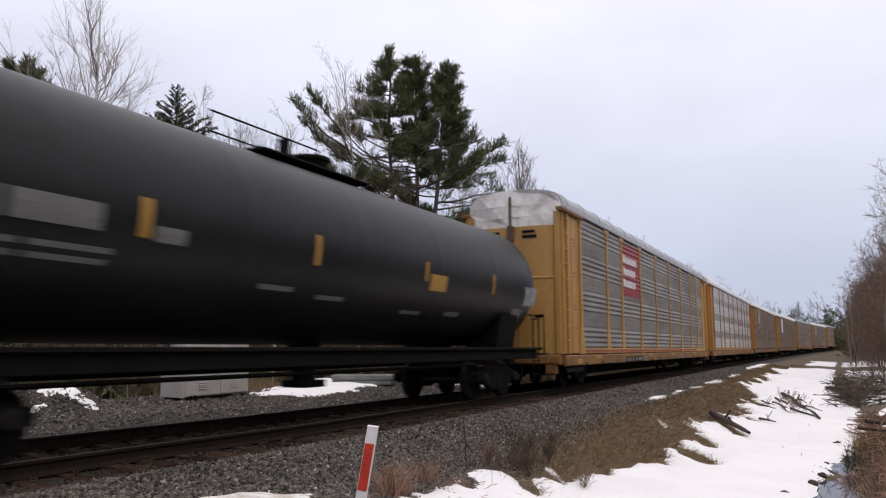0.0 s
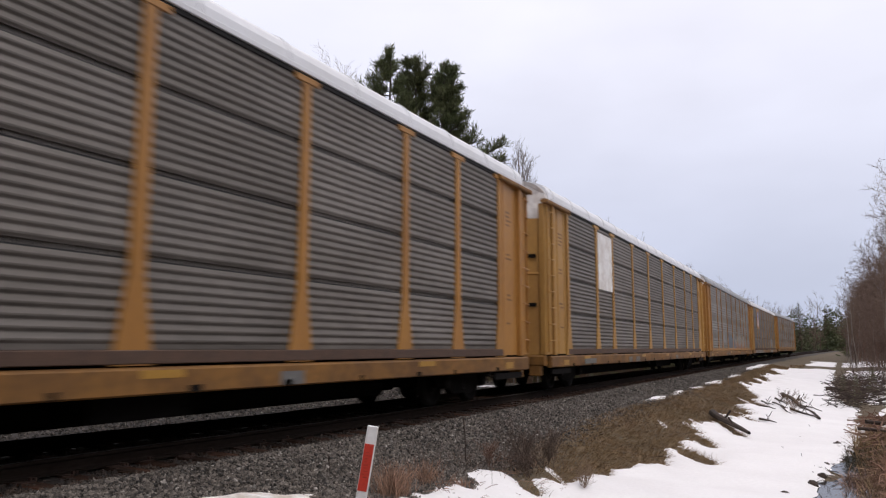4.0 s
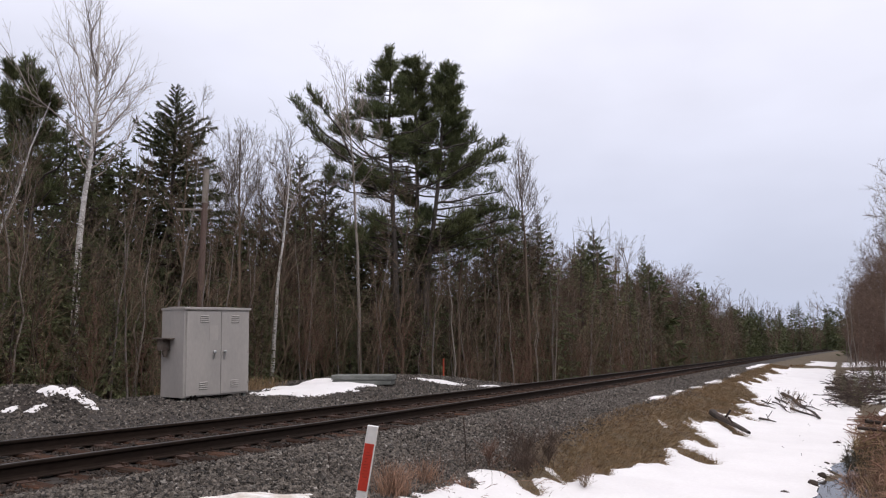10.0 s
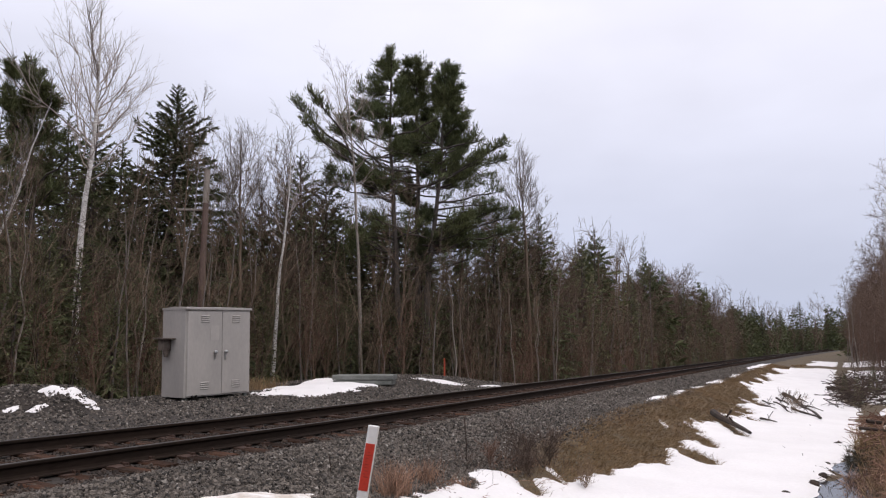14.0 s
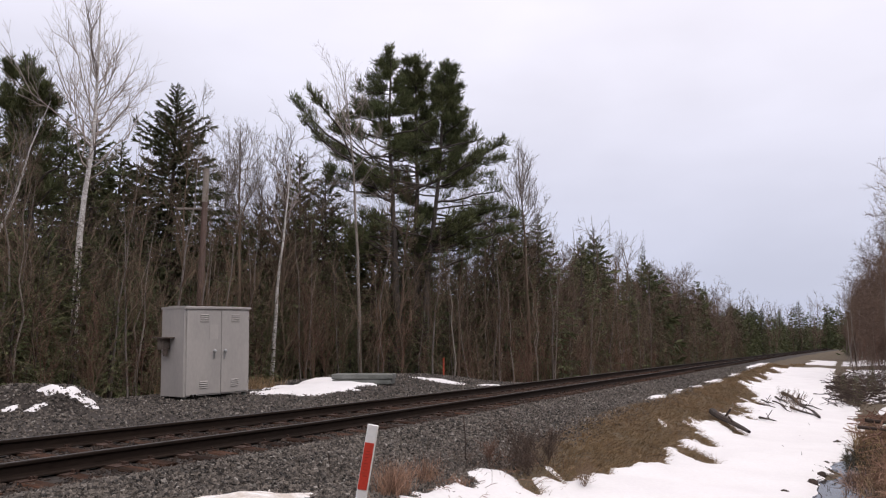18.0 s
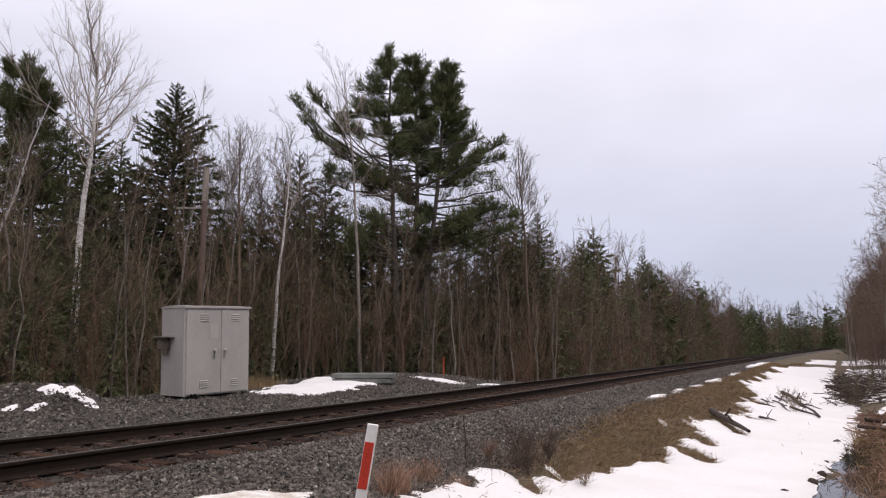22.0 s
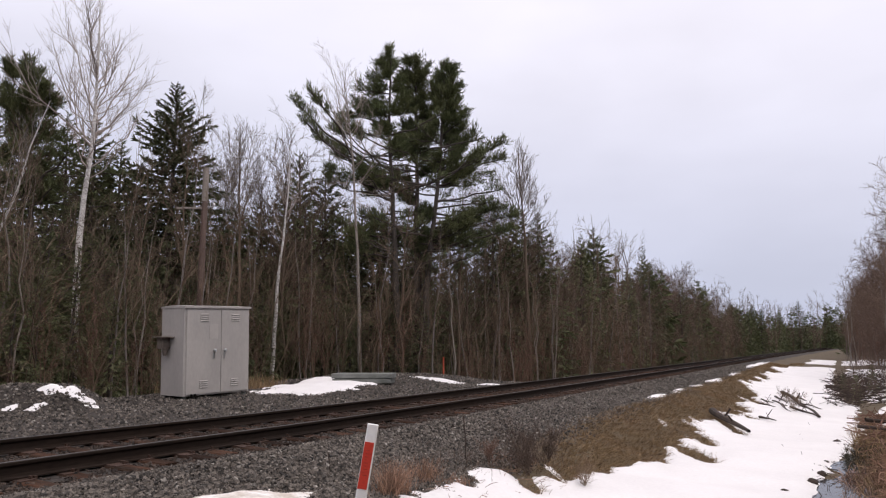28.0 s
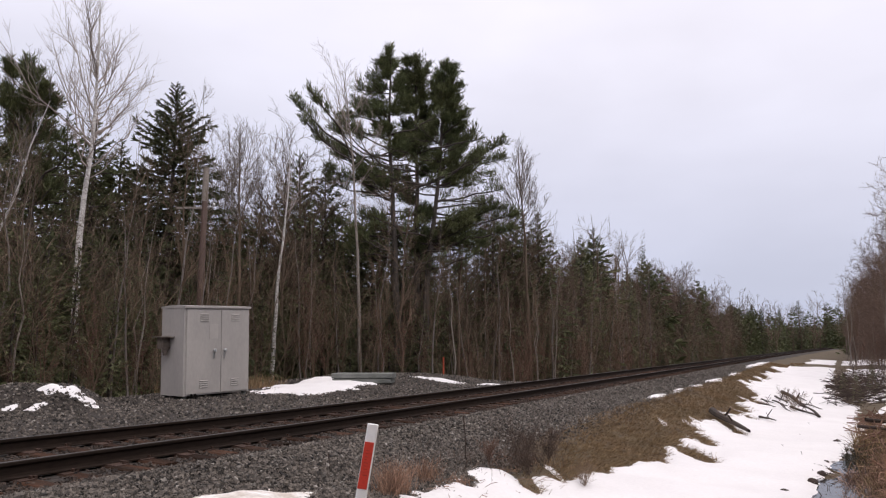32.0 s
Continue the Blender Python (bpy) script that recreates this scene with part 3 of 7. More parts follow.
tie_me = Geo().slab(-1.3, 1.3, -0.115, 0.115, -0.36, -0.176, 0.018).mesh("tie")
tie_me.materials.append(M["tie"])
plate_me = Geo().box(-0.17, 0.17, -0.09, 0.09, -0.178, -0.166).box(-0.13, -0.09, -0.07, -0.05, -0.166, -0.135).box(0.09, 0.13, 0.05, 0.07, -0.166, -0.135).mesh("tie_plate")
plate_me.materials.append(M["plate"])
anchor_me = Geo().box(-0.09, 0.09, -0.015, 0.015, -0.19, -0.15).mesh("rail_anchor")
anchor_me.materials.append(M["plate"])
rnd = random.Random(4)
for i in range(96):
    y = -4 + i * 0.52 + rnd.uniform(-0.03, 0.03)
    tie = tagged(new("tie", tie_me), "dark weathered wooden railway tie in ballast", "railway tie", "ties under the rails")
    tie.matrix_basis = pose(float(bend(y)) + rnd.uniform(-0.09, 0.09), y, float(crown(y)) + rnd.uniform(-0.012, 0.008), 0, CANT, rnd.uniform(-1.3, 1.3))
    for s in (-1, 1):
        part("tie_plate", plate_me, "plate", tie, at=pose(s * 0.754, 0, 0))
        part("rail_anchor", anchor_me, "plate", tie, at=pose(s * 0.754, 0.135, 0))
far = Geo()
for i in range(420):
    y = -4 + (96 + i) * 0.52
    if y < 250:
        b = float(bend(y))
        far.box(b - 1.3, b + 1.3, y - 0.115, y + 0.115, float(rise(y)) - 0.34, float(rise(y)) - 0.176)
for i in range(60):
    far.box(-1.3, 1.3, -4.6 - i * 0.52, -4.37 - i * 0.52, -0.34, -0.176)
tagged(part("tie_row", far, "tie"), "long row of dark wooden ties", "railway ties", kind="stuff")

# loose stones of the ballast
rs = np.random.RandomState(7)


def stones(count, u0, u1, y0, y1, size, power=1.0):
    y = y0 + (y1 - y0) * rs.rand(count) ** power
    return rs.uniform(u0, u1, count), y, size * rs.uniform(0.55, 1.35, count)


sets = [stones(50000, 1.25, 3.95, 4.0, 30, 0.027, 1.6), stones(19000, -1.33, 1.33, 2.0, 30, 0.027, 1.4), stones(32000, -11.0, -1.25, 4, 32, 0.032, 1.15), stones(9000, 1.3, 3.3, 26, 60, 0.034, 1.2), stones(3000, -3.4, -1.3, 34, 60, 0.034), stones(10500, 3.0, 4.4, 4.2, 11.6, 0.026), stones(1500, -8.2, -5.2, 7.5, 11.5, 0.034)]
su, sy, ss = (np.concatenate([s[k] for s in sets]) for k in range(3))
ok = (su < 3.0 + 0.5 * lattice(sy * 0.8, sy * 0 + 3, 8) + 0.6 * rs.rand(len(su)) ** 2.5 + 1.1 * (1 - step(7.8, 11.5, sy))) & (np.abs(np.abs(su) - 0.754) > 0.12)
su, sy, ss = su[ok], sy[ok], ss[ok]
turn_of = ((sy + 4) / 0.52) % 1
off_tie = np.minimum(turn_of, 1 - turn_of)
tie_gap = ((np.abs(su) > 0.85) & (np.abs(su) < 1.30) & (off_tie < 0.25) & (rs.rand(len(su)) < 0.8)) | ((np.abs(su) < 0.65) & (off_tie < 0.12) & (rs.rand(len(su)) < 0.4))
octa = np.array([(1, 0, 0), (0, 1, 0), (-1, 0, 0), (0, -1, 0), (0.1, 0.05, 1), (0, 0, -0.8)], float)
tri = np.array([(0, 1, 4), (1, 2, 4), (2, 3, 4), (3, 0, 4), (1, 0, 5), (2, 1, 5), (3, 2, 5), (0, 3, 5)])
N = len(su)
pts = octa[None] * rs.uniform(0.65, 1.3, (N, 6, 1)) * (ss[:, None, None] * rs.uniform(0.7, 1.25, (N, 1, 3)))
q = rs.normal(size=(N, 4))
q /= np.linalg.norm(q, axis=1, keepdims=True)
w, x, yq, zq = q.T
R = np.stack([1 - 2 * (yq * yq + zq * zq), 2 * (x * yq - w * zq), 2 * (x * zq + w * yq), 2 * (x * yq + w * zq), 1 - 2 * (x * x + zq * zq), 2 * (yq * zq - w * x),
              2 * (x * zq - w * yq), 2 * (yq * zq + w * x), 1 - 2 * (x * x + yq * yq)], axis=-1).reshape(N, 3, 3)
pts = np.einsum("nij,nkj->nki", R, pts)
pts += np.stack([su + bend(sy), sy, height(su, sy) + ss * 0.3 - np.where(tie_gap, 0.055, 0)], axis=-1)[:, None, :]
# stones between the rails take the brown colour with the train's shade in it
lot = np.where(np.abs(su) < 1.33, 1, np.where(rs.rand(N) < 0.05, 2, 0))
for which, mat, text in ((0, "stone", "loose crushed grey ballast stones"), (1, "shaded_bed_stone", "dark brown ballast between the rails, darkened further for a train's shade"), (2, "pale_stone", "scattered pale chips among the ballast")):
    some = pts[lot == which]
    ballast_me = fast_mesh("ballast", some.reshape(-1, 3), (tri[None] + 6 * np.arange(len(some))[:, None, None]).reshape(-1, 3))
    tagged(part("ballast_stones", ballast_me, mat), text, "gravel", kind="stuff")


# ---- dead grass, stems and brush ----
def blades(count, place, length, width, lean, seed, spread=0.5):
    """Thin tapering blades: place gives u and y, lean is their mean way (u, y, up)."""
    r = np.random.RandomState(seed)
    u, y = place(r, count)
    base = np.stack([u + bend(y), y, height(u, y) - 0.01], axis=-1)
    d = np.array(lean)[None] + spread * r.normal(size=(count, 3))
    d[:, 2] = np.abs(d[:, 2])
    d /= np.linalg.norm(d, axis=1, keepdims=True)
    L = length * r.uniform(0.5, 1.4, count)[:, None]
    side = np.cross(d, r.normal(size=(count, 3)))
    side *= width * r.uniform(0.6, 1.3, (count, 1)) / (np.linalg.norm(side, axis=1, keepdims=True) + 1e-9)
    mid = base + d * L * 0.55 + np.array([0, 0, 0.04]) * L
    tip = base + d * L - np.array([0, 0, 0.12]) * L
    V = np.stack([base - side, base + side, mid + 0.7 * side, mid - 0.7 * side, tip], axis=1).reshape(-1, 3)
    k = 5 * np.arange(count)[:, None]
    F = np.concatenate([k + np.array([[0, 1, 2]]), k + np.array([[0, 2, 3]]), k + np.array([[3, 2, 4]])])
    return fast_mesh("blades", V, F)


def bank_place(r, n):
    y = 9.7 + 60 * r.rand(n) ** 1.7
    u = 3.1 + 2.95 * r.rand(n) ** 1.15
    ok = (ditch_snow(u, y) < 0.03) & (u > np.interp(y, [9.5, 11.3, 12.5, 14, 16, 19], [4.6, 4.05, 3.75, 3.55, 3.35, 3.1]) + 0.22 * r.normal(size=n) + 0.1)
    i = np.where(ok)[0]
    i = i[r.randint(0, len(i), n)]
    return u[i] + 0.04 * r.normal(size=n), y[i] + 0.04 * r.normal(size=n)


tagged(part("bank_grass", blades(70000, bank_place, 0.16, 0.0032, (0.6, -0.35, 0.22), 3, 0.5), "grass"), "flattened brown dead grass on the bank", "dead grass", kind="stuff")
tagged(part("pad_grass", blades(1500, lambda r, n: (r.uniform(-10.2, -8.6, n), r.uniform(16, 20.5, n)), 0.5, 0.007, (0, 0, 1), 5, 0.25), "grass"), "dry yellowish grass behind the case", "dead grass", kind="stuff")
def clump(r, n, cu, cy, wide, deep):
    """Feet of a clump of stems, wide across the line of sight and deep along it."""
    a, b = wide * r.normal(size=n), deep * r.normal(size=n)
    return cu + 0.35 * a - 0.46 * b, cy + 0.85 * a + 0.88 * b


tagged(part("russet_stems", blades(420, lambda r, n: clump(r, n, 3.56, 7.56, 0.12, 0.08), 0.4, 0.0032, (0.0, 0, 1), 6, 0.34), "straw"), "clump of russet dead stems beside the marker", "dead plant", kind="stuff")
tagged(part("russet_stems", blades(240, lambda r, n: clump(r, n, 3.46, 8.52, 0.16, 0.12), 0.3, 0.003, (0.05, 0, 1), 7, 0.4), "straw"), "thin russet dead stems on gravel", "dead plant", kind="stuff")
tagged(part("russet_stems", blades(150, lambda r, n: clump(r, n, 3.78, 8.85, 0.09, 0.08), 0.15, 0.003, (0.05, 0, 1), 10, 0.5), "russet"), "low russet dead stems in snow", "dead plant", kind="stuff")


tagged(part("brush_stems", blades(330, lambda r, n: (3.85 + 0.16 * r.normal(size=n), 10.9 + 0.55 * r.normal(size=n)), 0.5, 0.0028, (0.05, 0, 1), 8, 0.42), "dark_twig"), "fuzzy dark brown brush on the bank top", "dead plant", kind="stuff")
tagged(part("brush_stems", blades(220, lambda r, n: (3.4 + 0.2 * r.normal(size=n), 9.6 + 0.8 * r.normal(size=n)), 0.28, 0.003, (0.05, 0, 1), 9, 0.5), "dark_twig"), "thin dark brush among gravel", "dead plant", kind="stuff")


# ---- trees ----
def grow(r, base, way, length, radius, count, ratio, angle, rise, span=(0.25, 1.0), points=4, bow=0.12, wobble=0.06):
    """Children of many branches at once. base, way, length, radius describe the parents' polylines P and their radii R."""
    P, R = base, radius
    N, n, _ = P.shape
    t = r.uniform(span[0], span[1], (N, count)) * (n - 1)
    i = np.minimum(t.astype(int), n - 2)
    f = (t - i)[..., None]
    rows = np.arange(N)[:, None]
    start = P[rows, i] * (1 - f) + P[rows, i + 1] * f
    tang = P[rows, i + 1] - P[rows, i]
    tang /= np.linalg.norm(tang, axis=2, keepdims=True) + 1e-9
    rad = (R[rows, i] * (1 - f[..., 0]) + R[rows, i + 1] * f[..., 0])
    side = np.cross(tang, r.normal(size=tang.shape))
    side /= np.linalg.norm(side, axis=2, keepdims=True) + 1e-9
    a = np.radians(angle * r.uniform(0.6, 1.3, (N, count, 1)))
    d = tang * np.cos(a) + side * np.sin(a) + np.array([0, 0, rise])
    d /= np.linalg.norm(d, axis=2, keepdims=True)
    L = length[:, None] * ratio * r.uniform(0.55, 1.25, (N, count)) * (1.1 - 0.45 * (t / (n - 1)))
    start, d, L, rad = start.reshape(-1, 3), d.reshape(-1, 3), L.reshape(-1), rad.reshape(-1)
    s = np.linspace(0, 1, points)
    Q = start[:, None] + d[:, None] * (L[:, None] * s)[..., None]
    Q[:, :, 2] += bow * L[:, None] * s ** 2
    Q += wobble * L[:, None, None] * r.normal(size=Q.shape) * s[None, :, None]
    return Q, L, rad


def taper(rad, points, tip=0.25):
    return rad[:, None] * np.linspace(1, tip, points)[None]


def join(*pairs):
    V, F, k = [], [], 0
    for v, f in pairs:
        V.append(v)
        F.append(f + k)
        k += len(v)
    return np.concatenate(V), np.concatenate(F)


def bare_shape(seed, H, start=0.35, limbs=14, reach=0.32, angle=42, rise=0.5, forks=6, twigs=5, girth=0.012, lean=(0, 0), fine=0.006, crook=0.02, fan=38):
    """A leafless tree: trunk, and a crown of limbs, branches and twigs."""
    r = np.random.RandomState(seed)
    n = 8
    s = np.linspace(0, 1, n)
    P = np.stack([lean[0] * H * s ** 1.3, lean[1] * H * s ** 1.3, H * s], axis=-1)[None]
    P[0, 1:, :2] += crook * H * r.normal(size=(n - 1, 2)) * 0.5
    R = taper(np.array([H * girth]), n, 0.12)
    trunk = tubes(P, R, 7)
    Q1, L1, r1 = grow(r, P, None, np.array([H]), R, limbs, reach, angle, rise, (start, 1.0), 5)
    R1 = taper(np.maximum(r1 * 0.6, fine * 1.5), 5, 0.3)
    Q2, L2, r2 = grow(r, Q1, None, L1, R1, forks, 0.46, fan * 1.15, rise * 0.35, (0.2, 1.0), 3, 0.1, 0.09)
    R2 = taper(np.maximum(r2 * 0.6, fine), 3, 0.4)
    pieces = [tubes(Q1, R1, 4), tubes(Q2, R2, 3)]
    if twigs:
        Q3, L3, r3 = grow(r, Q2, None, L2, R2, twigs, 0.42, fan * 1.3, rise * 0.2, (0.15, 1.0), 2)
        pieces.append(tubes(Q3, taper(np.maximum(r3 * 0.6, fine * 0.7), 2, 0.4), 3))
    return trunk, join(*pieces)


def spruce_shape(seed, H, wide=0.22, bare=0.08, count=120, sprays=16, droop=0.25, coarse=1.0):
    r = np.random.RandomState(seed)
    P = np.array([[(0, 0, 0), (0, 0, H * 0.5), (0, 0, H)]], float)
    P[0, 1:, :2] += 0.01 * H * r.normal(size=(2, 2))
    trunk = tubes(P, np.array([[H * 0.014, H * 0.009, 0.012]]), 7)
    h = bare + (0.985 - bare) * (np.arange(count) + r.rand(count)) / count
    az = np.arange(count) * 2.4 + r.uniform(-0.5, 0.5, count)
    L = H * wide * (1 - h) ** 0.85 * r.uniform(0.55, 1.15, count) * (1 + 0.14 * np.sin(h * 31 + seed)) + 0.12 * np.interp(h, [0.85, 1.0], [1.0, 0.3])
    up = np.interp(h, [0, 0.5, 1], [-0.25, 0.0, 0.9])
    d = np.stack([np.cos(az), np.sin(az), up], axis=-1)
    s = np.linspace(0, 1, 4)
    Q = np.zeros((count, 4, 3))
    Q[:, :, 2] = (h * H)[:, None]
    Q += d[:, None] * (L[:, None] * s)[..., None]
    Q[:, :, 2] -= droop * L[:, None] * s ** 1.5 * (1 - 0.6 * s)
    limbs = tubes(Q[:, ::3], taper(0.012 + 0.006 * L, 2, 0.3), 3)
    t = r.uniform(0.12, 1.0, (count, sprays)) * 3
    i = np.minimum(t.astype(int), 2)
    f = (t - i)[..., None]
    rows = np.arange(count)[:, None]
    p = Q[rows, i] * (1 - f) + Q[rows, i + 1] * f
    tang = Q[rows, i + 1] - Q[rows, i]
    tang /= np.linalg.norm(tang, axis=2, keepdims=True) + 1e-9
    side = np.cross(tang, np.array([0, 0, 1.0]))
    side *= np.where(r.rand(count, sprays, 1) < 0.5, -1, 1)
    w = tang * 0.8 + side * r.uniform(0.1, 1.1, (count, sprays, 1)) + r.normal(size=p.shape) * 0.35
    w[..., 2] -= 0.22
    w /= np.linalg.norm(w, axis=2, keepdims=True) + 1e-9
    ln = coarse * (0.24 + 0.20 * L[:, None, None] ** 0.7) * np.interp(h, [0.8, 1.0], [1.0, 0.35])[:, None, None] * r.uniform(0.6, 1.4, (count, sprays, 1))
    return trunk, limbs, needles(r, p.reshape(-1, 3), w.reshape(-1, 3), ln.reshape(-1, 1), 0.12)


def needles(r, p, w, ln, fat, blades_each=2):
    """Crossed slim leaves of needles for each place and way."""
    a = np.cross(w, r.normal(size=w.shape))
    a /= np.linalg.norm(a, axis=1, keepdims=True) + 1e-9
    b = np.cross(w, a)
    V, n = [], len(p)
    for k in range(blades_each):
        s = a * math.cos(math.pi * k / blades_each) + b * math.sin(math.pi * k / blades_each)
        V += [p, p + w * ln * 0.45 + s * ln * fat, p + w * ln, p + w * ln * 0.4 - s * ln * fat]
    V = np.stack(V, axis=1).reshape(-1, 3)
    k = 4 * blades_each * np.arange(n)[:, None]
    return V, np.concatenate([k + 4 * j + np.array([[0, 1, 2, 3]]) for j in range(blades_each)])


def stem_of(r, stem, points=11, wander=0.02):
    """A trunk's line from pairs of sideways place and height."""
    z = np.linspace(0, stem[-1][1], points)
    ups = [p[1] for p in stem]
    x = np.interp(z, ups, [p[0] for p in stem])
    x[1:-1] = 0.25 * x[:-2] + 0.5 * x[1:-1] + 0.25 * x[2:]
    P = np.stack([x, np.zeros(points), z], axis=-1)
    P[1:, :2] += wander * r.normal(size=(points - 1, 2))
    return P[None]


def limbs_of(r, P, rows, curl, deep=0.45, short=0.0):
    """Limbs that leave a trunk at a height and end short of a sideways place and height, where their sprays end."""
    z = P[0, :, 2]
    rows = np.array(rows, float)
    h, tip_x, tip_z = rows[:, 0], rows[:, 1], rows[:, 2]
    start = np.stack([np.interp(h, z, P[0, :, 0]), np.interp(h, z, P[0, :, 1]), h], axis=-1)
    full = np.hypot(tip_x - start[:, 0], tip_z - h)
    keep = np.clip(1 - short / np.maximum(full, 0.1), 0.35, 1.0)
    tip_x, tip_z = start[:, 0] + (tip_x - start[:, 0]) * keep, h + (tip_z - h) * keep
    reach = np.hypot(tip_x - start[:, 0], tip_z - h)
    tip = np.stack([tip_x, r.uniform(-1, 1, len(h)) * deep * (reach + 0.6), tip_z], axis=-1)
    k = np.linspace(0, 1, 6)
    Q = start[:, None] + (tip - start)[:, None] * np.stack([k ** 0.85, k ** 0.85, k ** curl], axis=-1)[None]
    Q[:, 1:-1] += 0.025 * reach[:, None, None] * r.normal(size=(len(h), 4, 3))
    return Q, np.linalg.norm(tip - start, axis=1)


def limbed_shape(seed, stem, rows, girth=0.13, forks=9, twigs=7, fine=0.006, fan=40, curl=1.15, spread=0.4):
    """A leafless tree whose main limbs are given one by one."""
    r = np.random.RandomState(seed)
    P = stem_of(r, stem)
    R = taper(np.array([girth]), 11, 0.12)
    Q1, L1 = limbs_of(r, P, rows, curl, 0.45, 0.2 * np.hypot(*(np.array(rows, float)[:, 1:].T - np.array([[0], [1]]) * np.array(rows, float)[:, 0])))
    more = np.array(rows, float)
    more[:, 0] += r.uniform(-0.3, 0.8, len(more))
    more[:, 1] = more[:, 1] * r.uniform(0.35, 0.9, len(more)) + r.normal(size=len(more)) * 0.25
    more[:, 2] -= r.uniform(0.2, 1.1, len(more))
    Qm, Lm = limbs_of(r, P, more, curl, 0.8, 0.6)
    Q1, L1 = np.concatenate([Q1, Qm]), np.concatenate([L1, Lm])
    R1 = taper(np.maximum(girth * 0.09 + 0.0045 * L1, fine * 1.8), 6, 0.3)
    Q2, L2, r2 = grow(r, Q1, None, L1, R1, forks, spread, fan, 0.25, (0.25, 1.0), 4, 0.1, 0.05)
    R2 = taper(np.maximum(r2 * 0.6, fine), 4, 0.5)
    Q3, L3, r3 = grow(r, Q2, None, L2, R2, twigs, 0.5, fan * 1.1, 0.2, (0.15, 1.0), 3, 0.08, 0.05)
    R3 = taper(np.maximum(r3 * 0.6, fine * 0.75), 3, 0.5)
    return tubes(P, R, 8), join(tubes(Q1, R1, 5), tubes(Q2, R2, 3), tubes(Q3, R3, 3))


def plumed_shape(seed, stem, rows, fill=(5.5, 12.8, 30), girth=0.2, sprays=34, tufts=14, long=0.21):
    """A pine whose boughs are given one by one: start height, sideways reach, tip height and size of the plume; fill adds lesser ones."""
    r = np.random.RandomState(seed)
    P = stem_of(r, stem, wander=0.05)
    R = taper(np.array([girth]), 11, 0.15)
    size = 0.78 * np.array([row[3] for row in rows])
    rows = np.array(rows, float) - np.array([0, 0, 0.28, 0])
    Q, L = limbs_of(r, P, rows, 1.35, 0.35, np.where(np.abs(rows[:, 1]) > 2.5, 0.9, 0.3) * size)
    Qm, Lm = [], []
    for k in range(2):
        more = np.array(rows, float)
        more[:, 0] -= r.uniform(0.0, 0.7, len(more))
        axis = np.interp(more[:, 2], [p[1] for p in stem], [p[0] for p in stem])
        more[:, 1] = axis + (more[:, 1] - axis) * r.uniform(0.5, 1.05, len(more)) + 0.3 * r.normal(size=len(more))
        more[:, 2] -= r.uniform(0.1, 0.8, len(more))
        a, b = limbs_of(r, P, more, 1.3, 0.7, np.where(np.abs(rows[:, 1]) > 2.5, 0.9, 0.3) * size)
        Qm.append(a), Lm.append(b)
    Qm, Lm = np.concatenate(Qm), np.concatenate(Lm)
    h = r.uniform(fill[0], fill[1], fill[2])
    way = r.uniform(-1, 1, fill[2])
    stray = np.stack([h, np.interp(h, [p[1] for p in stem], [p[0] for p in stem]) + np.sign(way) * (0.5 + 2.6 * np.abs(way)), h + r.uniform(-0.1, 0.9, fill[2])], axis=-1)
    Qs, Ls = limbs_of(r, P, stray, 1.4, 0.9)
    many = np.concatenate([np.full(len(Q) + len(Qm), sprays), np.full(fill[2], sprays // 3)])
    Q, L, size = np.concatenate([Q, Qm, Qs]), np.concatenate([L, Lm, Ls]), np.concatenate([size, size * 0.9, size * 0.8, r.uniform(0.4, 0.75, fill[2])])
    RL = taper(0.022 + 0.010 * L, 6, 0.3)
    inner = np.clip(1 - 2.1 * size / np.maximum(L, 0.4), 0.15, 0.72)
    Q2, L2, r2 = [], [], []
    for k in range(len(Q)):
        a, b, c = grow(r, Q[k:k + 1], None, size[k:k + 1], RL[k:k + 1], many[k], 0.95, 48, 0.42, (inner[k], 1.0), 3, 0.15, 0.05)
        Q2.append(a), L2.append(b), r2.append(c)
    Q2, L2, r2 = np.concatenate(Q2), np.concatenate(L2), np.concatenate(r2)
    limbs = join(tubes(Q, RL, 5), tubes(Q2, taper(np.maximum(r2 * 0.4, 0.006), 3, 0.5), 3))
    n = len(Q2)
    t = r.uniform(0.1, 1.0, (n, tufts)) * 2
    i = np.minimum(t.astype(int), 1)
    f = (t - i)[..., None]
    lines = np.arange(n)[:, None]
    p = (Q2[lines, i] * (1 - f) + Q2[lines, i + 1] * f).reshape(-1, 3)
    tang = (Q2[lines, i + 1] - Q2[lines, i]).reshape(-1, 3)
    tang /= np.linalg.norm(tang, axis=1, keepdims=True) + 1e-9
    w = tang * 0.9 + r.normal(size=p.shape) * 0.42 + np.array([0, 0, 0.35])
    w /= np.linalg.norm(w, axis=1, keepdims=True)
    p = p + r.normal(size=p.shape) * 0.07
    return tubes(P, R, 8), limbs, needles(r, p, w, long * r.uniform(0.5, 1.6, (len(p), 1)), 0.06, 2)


def tree(kind, shape, trunk_mat, crown_mat, label, category="tree", group="", needle_mat=None, at=None):
    """An Empty at the foot with trunk, limbs and crown under it."""
    root = tagged(new(kind), label, category, group)
    root.empty_display_size = 0.3
    part("trunk", fast_mesh("trunk", *shape[0], True), trunk_mat, root)
    if needle_mat:
        part("branchwork", fast_mesh("branchwork", *shape[1]), trunk_mat, root)
        part("crown", fast_mesh("crown", *shape[2]), needle_mat, root)
    else:
        part("crown", fast_mesh("crown", *shape[1]), crown_mat, root)
    if at is not None:
        root.matrix_basis = at
    return root


